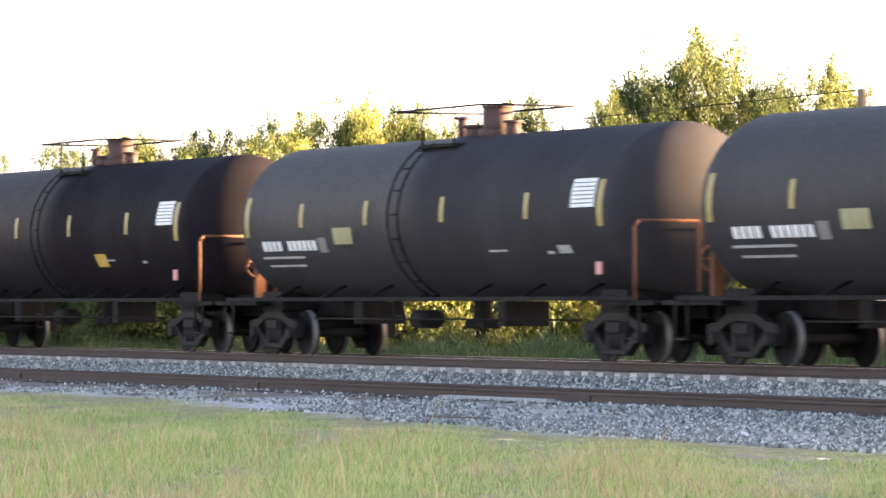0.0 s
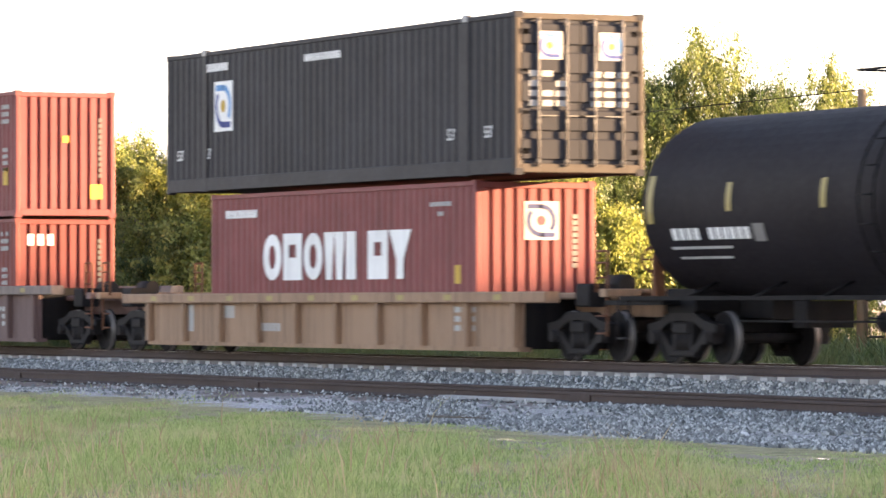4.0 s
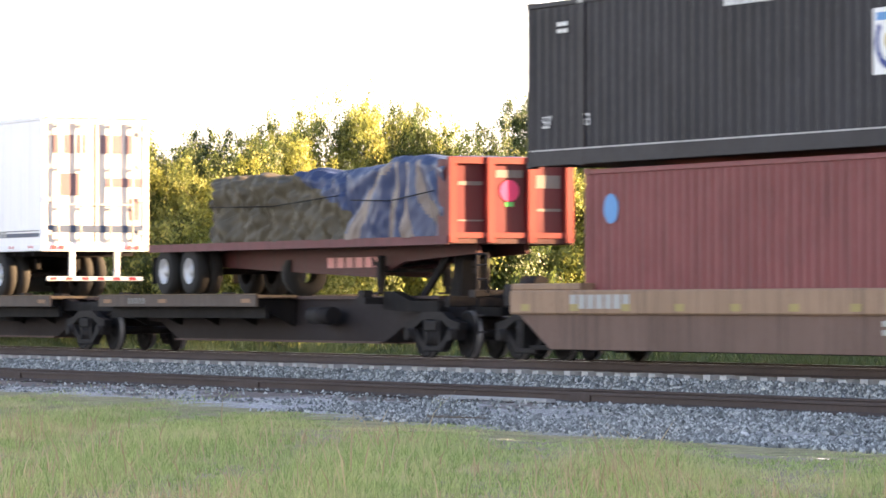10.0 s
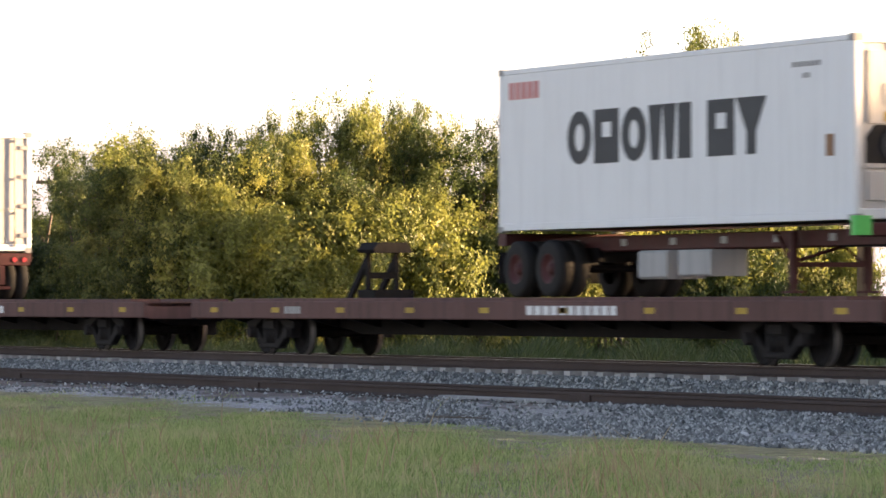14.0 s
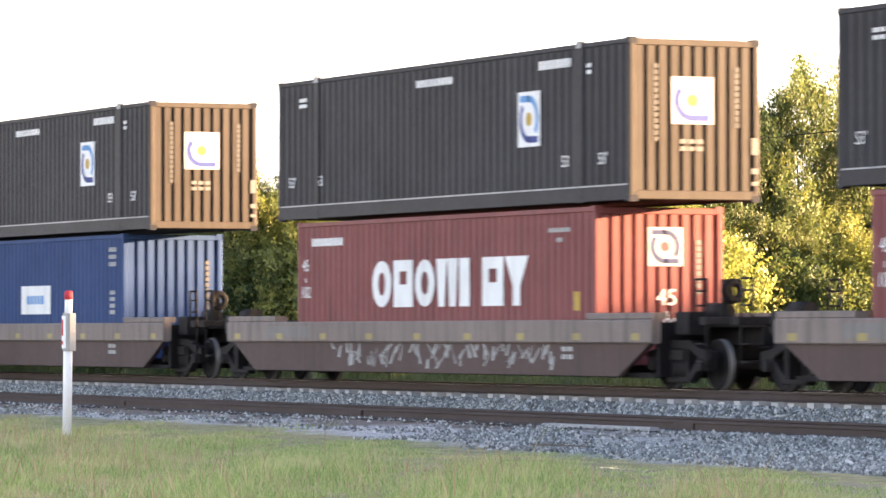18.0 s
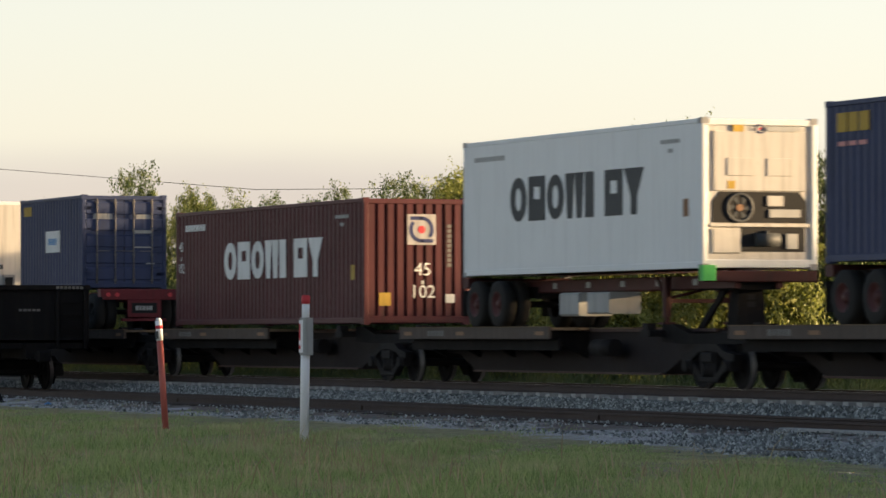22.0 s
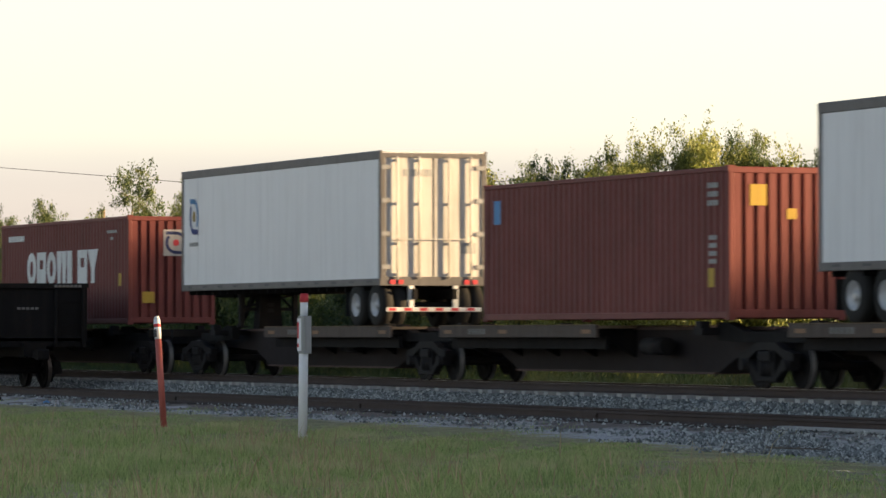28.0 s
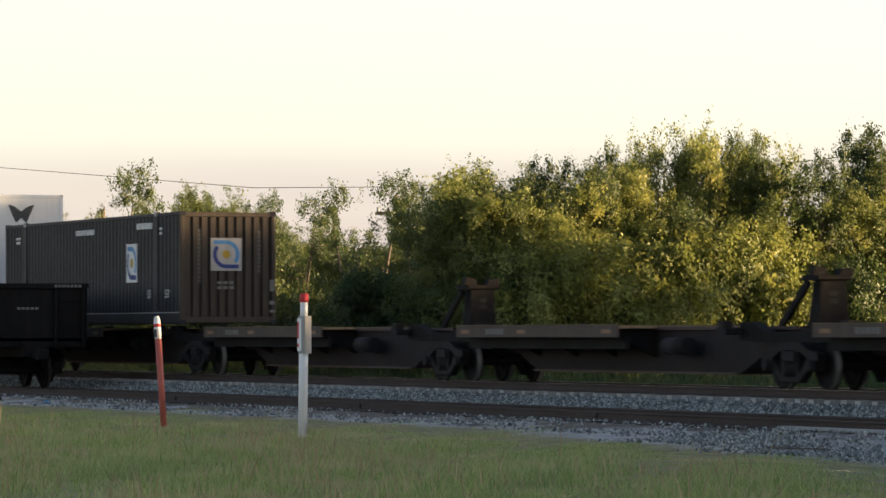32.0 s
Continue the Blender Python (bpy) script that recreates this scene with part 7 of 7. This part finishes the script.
# ---- the train, front to rear ----
for uu, mt, lb in ((-55.0, "tank_green", "dark green tank car with white lettering, weathered"), (-73.75, "tank_green", "dark green tank car with yellow reflector strips"),
                   (-92.45, "tank_black", "black tank car with rusty brown ends"), (-111.2, "tank_white", "white tank car with top walkway rails"),
                   (-129.6, "tank_black", "glossy black tank car with worn lettering")):
    tank_car(uu, mt, lb, mt == "tank_white")

D53, HC, STD = (16.15, 2.591, 2.896), (12.19, 2.438, 2.896), (12.19, 2.438, 2.591)


def black53(u, z, note):
    c = container(*D53, "black", "long black ribbed container " + note, u, z, "domestic")
    livery_domestic(c, *D53)
    return c


# W1: tan ribbed well
well_car(-150.6, 10.15, 8.6, "tan_well", "", 9, "tan ribbed well car, rust stained", top=1.22)
c = container(*HC, "maroon", "maroon container with large white lettering in a tan well car", -144.2, 0.34)
livery_company(c, *HC)
c = container(*D53, "black", "long black ribbed container stacked on a maroon one", -142.45, 3.29, "domestic", doors=True)
emblem(c, "side", -D53[0] / 2 + 3.0, D53[2] * 0.6, 1.02, -D53[1] / 2 + 0.011, "mark_white", "mark_navy", "mark_yellow", 0.92)
bars(c, "side", -0.2, D53[2] - 0.38, 1.7, 0.14, -D53[1] / 2 + 0.011, "mark_white", 11)
bars(c, "side", -D53[0] / 2 + 2.6, D53[2] - 0.35, 1.3, 0.16, -D53[1] / 2 + 0.011, "mark_white", 8)
for x in (D53[0] / 2 - 1.08, -D53[0] / 2 + 0.75, -D53[0] / 2 + 2.2, D53[0] / 2 - 2.6):
    writing("53'", 0.3, "mark_white", c, pose(x, -D53[1] / 2 + 0.006, 0.78, 90, 0, 0))
for s in (-1, 1):
    emblem(c, "front", s * 0.62, 2.3, 0.5, D53[0] / 2 + 0.02)
    bars(c, "front", s * 0.62, 1.5, 0.8, 0.7, D53[0] / 2 - 0.004, "mark_grey", 3, 4)

# W2: maroon ribbed well
well_car(-174.15, 9.85, 8.35, "maroon_well", "faded_well", 10, "dull maroon ribbed well car with faded stencils")
c = container(6.06, 2.438, 2.591, "blue", "short blue container with white panel in a maroon well car", -173.95, 0.38)
livery_small(c, 6.06, 2.438, 2.591, (0.55, 1.25, 1.7, 0.62), ("mark_yellow", 0.8, 2.1, 0.9, 0.25))
c = container(6.06, 2.438, 2.591, "brick", "short red container with white lettering in a well car", -167.85, 0.38)
bars(c, "side", -2.35, 1.5, 0.36, 1.3, -1.208, "mark_white", 3, 1, True, name="logo")
bars(c, "front", -0.55, 2.1, 0.72, 0.26, 3.024, "mark_white", 3, name="logo", gap=0.4)
livery_small(c, 6.06, 2.438, 2.591)
c = container(*HC, "maroon", "maroon ribbed container stacked on two short ones", -167.81, 2.99)
bars(c, "side", -5.5, 1.75, 0.36, 1.7, -1.208, "mark_white", 3, 1, True, name="logo", gap=0.55)
livery_small(c, *HC)
side_plate(c, 5.4, 0.95, 0.3, 0.4, -1.208, "mark_yellow", "warning_label")
front_plate(c, 0.75, 0.6, 0.3, 0.34, HC[0] / 2 - 0.006, "mark_yellow", "warning_label")
front_plate(c, 0.0, 1.8, 0.16, 0.16, HC[0] / 2 - 0.006, "mark_yellow", "warning_label")

# W3: tan smooth well with two long containers
well_car(-198.0, 10.0, 9.6, "tan_well", "tan_low", 0, "tan smooth-sided well car with darker, rust-flecked lower flank", top=1.24)
black53(-189.55, 0.34, "resting in a tan well car")
black53(-189.55, 3.29, "stacked on another black one")

# W4
well_car(-221.5, 10.0, 8.35, "maroon_well", "faded_well", 10, "dull maroon ribbed well car with chalky scrawl", spray="pale")
for z, lb, pt in ((0.36, "deep blue ribbed container resting in a maroon well car", "blue_deep"), (3.30, "faded blue ribbed container stacked on another blue one", "blue")):
    c = container(*HC, pt, lb, -215.0, z)
    livery_small(c, *HC)
    bars(c, "side", -HC[0] / 2 + 0.75, 2.35, 0.55, 0.3, -1.208, "mark_red", 2, gap=0.1, name="logo")
    bars(c, "side", -HC[0] / 2 + 1.8, 2.35, 1.5, 0.3, -1.208, "mark_white", 3, gap=0.12, name="logo")
    bars(c, "front", 0.05, 2.55, 1.5, 0.14, HC[0] / 2 - 0.006, "mark_faint", 9, gap=0.35)
    front_plate(c, 0.0, 0.42, 0.2, 0.2, HC[0] / 2 - 0.006, "mark_yellow", "warning_label")

# W5
well_car(-243.2, 8.2, 8.0, "tan_well", "tan_low", 0, "tan smooth-sided well car with white data plate", top=1.24, spray="plate")
c = container(*HC, "maroon", "plain maroon container resting in a tan well car", -236.7, 0.42)
livery_small(c, *HC)
part("sticker", Shape().tube((-HC[0] / 2 + 0.95, -1.208, 2.2), (-HC[0] / 2 + 0.95, -1.213, 2.2), 0.26, 14), "mark_sky", c)
black53(-234.75, 3.37, "stacked on a maroon one")

# first spine set: flatbed, long white trailer, white reefer
spine_car(-272.7, -255.2, "left", first=True)
spine_car(-291.7, -272.7, "right", hitch=True)
spine_car(-309.2, -291.7, "right", last=True)
flatbed_trailer(-254.1)
van_trailer(16.15, "long white box trailer with blue stripe and grey skirt", -274.87, 2.2, 3.03, "striped")
c = container(*HC, "white", "white refrigerated container with closed doors on a red chassis", -297.6, 2.27, "reefer", doors=True, pitch=0.35)
bars(c, "side", -HC[0] / 2 + 0.85, 1.6, 0.3, 1.9, -1.212, "mark_grey", 6, 1, True, name="logo", gap=0.45)
for y, m in ((-0.55, "mark_yellow"), (-0.2, "mark_yellow"), (0.45, "mark_yellow"), (0.8, "mark_pink")):
    front_plate(c, y, 1.05, 0.18, 0.22, HC[0] / 2 - 0.024, m, "warning_label")
front_plate(c, -0.3, 1.9, 0.6, 0.16, HC[0] / 2 - 0.024, "mark_white", "sticker")
for z in (2.45, 2.1, 1.85):
    side_plate(c, HC[0] / 2 - 1.3, z, 0.2, 0.16, -1.212, "mark_grey", "sticker")
side_plate(c, HC[0] / 2 - 0.9, 1.6, 0.18, 0.2, -1.212, "mark_yellow", "warning_label")
container_chassis(12.3, "red container chassis with tandem wheels and white tank", -297.55, 2.26, 1.19, True, tank=True, pitch=0.35)

# two flat cars
flat_car(-338.4, -311.4, -335.2, -315.2, hitch_at=-331.7)
flat_car(-368.0, -341.0, -365.0, -344.2)
c = container(*HC, "white", "white refrigerated container, dark lettering, exposed cooling unit", -312.58, 2.27, "reefer")
livery_company(c, *HC, -1.212, "mark_black", smallweb=False)
bars(c, "side", -HC[0] / 2 + 1.0, 2.5, 1.2, 0.3, -1.212, "mark_pink", 5, name="logo", gap=0.2)
container_chassis(12.3, "red container chassis with green corner guide", -312.52, 2.26, 1.12, False, tabs=True, skid=True)
c = container(*HC, "white", "white refrigerated container with dark lettering and closed doors", -354.78, 2.25, "reefer", doors=True)
livery_company(c, *HC, -1.212, "mark_black", smallweb=False)
bars(c, "side", -HC[0] / 2 + 1.5, 2.62, 1.7, 0.1, -1.212, "mark_grey", 9)
bars(c, "front", -0.62, 2.05, 0.16, 1.45, HC[0] / 2 - 0.024, "mark_navy", 8, 1, True, name="logo")
container_chassis(12.3, "red container chassis with tandem wheels", -354.72, 2.24, 1.12, True, tank=True)

# smooth maroon wells
for uc, hf, wl_, up, lo, sp, lb in ((-380.85, 9.75, 9.7, -372.65, -374.0, "yellow", "dark maroon smooth well car with yellow scrawl"), (-404.8, 10.1, 9.85, -396.12, -397.5, "pale", "dark maroon smooth well car with pale scrawl")):
    well_car(uc, hf, wl_, "faded_well", "brown_low", 0, lb, top=1.22, spray=sp)
    d45 = (13.716, 2.591, 2.896)
    c = container(*d45, "maroon", "maroon container with large white lettering in a well car", lo, 0.36)
    livery_company(c, *d45, c45=True, x_lo=-9.95, x_hi=-2.75)
    black53(up, 3.3, "stacked on a maroon lettered one")
well_car(-428.2, 9.85, 9.75, "faded_well", "brown_low", 0, "dark maroon smooth well car with yellow reflectors", top=1.22)
c = container(*HC, "steel_blue", "bright blue container with white panel, in a well car", -421.7, 0.36)
livery_small(c, *HC, (0.1, 1.42, 2.1, 0.68), ("mark_yellow", 1.35, 2.4, 1.3, 0.30))
black53(-419.77, 3.3, "stacked on a blue one")

# second spine set
T = (-526.6, -510.3, -492.9, -475.8, -458.4, -441.8)
for i in range(5):
    spine_car(T[4 - i], T[5 - i], "right" if i == 4 else "left", first=i == 0, last=i == 4, hitch=i in (1, 2, 4))
black53(-441.03, 1.28, "standing low on a spine car")
c = container(*HC, "navy", "navy ribbed container on a chassis", -458.33, 2.3)
livery_small(c, *HC, None, ("mark_yellow", 1.1, 2.5, 1.3, 0.34))
bars(c, "side", -HC[0] / 2 + 1.1, 2.12, 1.2, 0.08, -1.208, "mark_pink", 3)
container_chassis(12.3, "red container chassis with green corner guide", -458.27, 2.29, 1.19, False, tabs=True)
c = container(*HC, "white", "white refrigerated container, dark lettering, exposed cooling unit", -475.75, 2.27, "reefer")
livery_company(c, *HC, -1.212, "mark_black", smallweb=False)
bars(c, "side", -HC[0] / 2 + 1.5, 2.5, 1.7, 0.1, -1.212, "mark_grey", 9)
container_chassis(12.3, "red container chassis with green corner guide", -475.7, 2.26, 1.19, False, tabs=True, skid=True)
c = container(*d45, "dark_maroon", "dark maroon container with large white lettering standing on a spine car", -493.85, 1.28)
livery_company(c, *d45, c45=True, x_lo=-9.95, x_hi=-2.75)
c = container(6.06, 2.438, 2.591, "navy", "short navy container with closed doors on a red chassis", -516.1, 2.32, doors=True)
livery_small(c, 6.06, 2.438, 2.591, (0.2, 1.35, 1.4, 0.6), ("mark_yellow", 0.75, 2.25, 0.8, 0.26), False)
for y, z, w in ((-0.62, 2.0, 0.55), (0.55, 2.0, 0.4), (0.55, 1.75, 0.5), (0.55, 1.6, 0.5), (0.55, 1.2, 0.5), (0.75, 0.75, 0.25)):
    front_plate(c, y, z, w, 0.12 if w < 0.52 else 0.24, 3.022, "mark_grey", "sticker")
container_chassis(9.7, "crimson three-axle chassis under a short container", -514.4, 2.31, 1.19, True, "bright_chassis", rim="rubber", axles=(-1.24, 0.0, 1.24))

# third spine set
T = (-615.3, -599.3, -582.1, -564.9, -547.3, -530.9)
for i in range(5):
    spine_car(T[4 - i], T[5 - i], "right" if i == 4 else "left", first=i == 0, last=i == 4, hitch=i in (0, 1, 2, 4))
van_trailer(14.63, "white box trailer with company mark and green round vent", -530.25, 2.13, 3.02, "fec_a", rear_right=False)
c = container(*d45, "dark_maroon", "dark maroon container with large white lettering on a chassis", -548.2, 2.2)
livery_company(c, *d45, c45=True, x_lo=-9.95, x_hi=-2.75)
container_chassis(13.8, "red container chassis with tandem wheels", -548.1, 2.19, 1.19, False)
van_trailer(14.63, "white box trailer with company mark and dark edge posts", -564.87, 2.13, 3.02, "fec_b", rear_right=False)
c = container(*HC, "brick", "brick-red ribbed container standing on a spine car", -583.4, 1.28)
livery_small(c, *HC, None, None)
side_plate(c, -HC[0] / 2 + 0.75, 2.3, 0.36, 0.5, -1.208, "mark_sky", "logo_panel")
front_plate(c, -0.6, 2.35, 0.34, 0.4, HC[0] / 2 - 0.006, "mark_yellow", "warning_label")
front_plate(c, 0.1, 2.0, 0.2, 0.2, HC[0] / 2 - 0.006, "mark_yellow", "warning_label")
side_plate(c, 5.3, 0.8, 0.26, 0.36, -1.208, "mark_yellow", "warning_label")
van_trailer(14.3, "white box trailer with closed rear doors and rust streaks", -601.58, 2.12, 3.05, "fec_c")

# fourth spine set, mostly empty
T = (-705.2, -688.0, -670.9, -653.7, -636.3, -619.7)
for i in range(5):
    spine_car(T[4 - i], T[5 - i], "left", first=i == 0, last=i == 4, hitch=0 < i < 4, label="low dark steel spine car unit" + (", empty, with upright hitch" if 0 < i < 4 else " under a container"))
c = container(*HC, "brick", "brick-red container with large white lettering on a spine car", -620.65, 1.29)
livery_company(c, *HC)
black53(-688.6, 1.28, "standing low at the tail end")
spine_car(-726.0, -709.0, "left", first=True)
van_trailer(16.15, "white box trailer with dark spread-wing mark", -707.6, 2.15, 3.03, "bird", rear_right=False)


def motions():
    times = (-0.2, -0.1, 0, 8, 16, 24, 32, 32.1, 32.2)
    for ob, u, z, tilt in MOVING:
        walk(ob, [(t, pose(u + SPEED * t, 0, z, 0, tilt, 0)) for t in times])
    # wheels roll while they pass through the view
    step = math.degrees(SPEED / FPS / WHEEL_R)
    for w, tr in WHEELSETS:
        car = tr.parent
        place = [m[1] for m in MOVING if m[0] is car]
        if not place:
            continue
        u = place[0] + tr.matrix_basis.translation.x
        a, b = max(0.0, (-128 - u) / SPEED), min(32.0, (-54 - u) / SPEED)
        if b <= a:
            continue
        home = w.matrix_basis.copy()
        n0, n1 = int(a * FPS), int(b * FPS) + 1
        rows = [(k / FPS, home @ pose(0, 0, 0, 0, ((k - n0) * step) % 360, 0)) for k in range(n0, min(n1, 960) + 1)]
        if n0 > 0:
            rows.insert(0, (0.0, home))
        if n1 < 960:
            rows.append((32.0, rows[-1][1]))
        walk(w, rows)


motions()
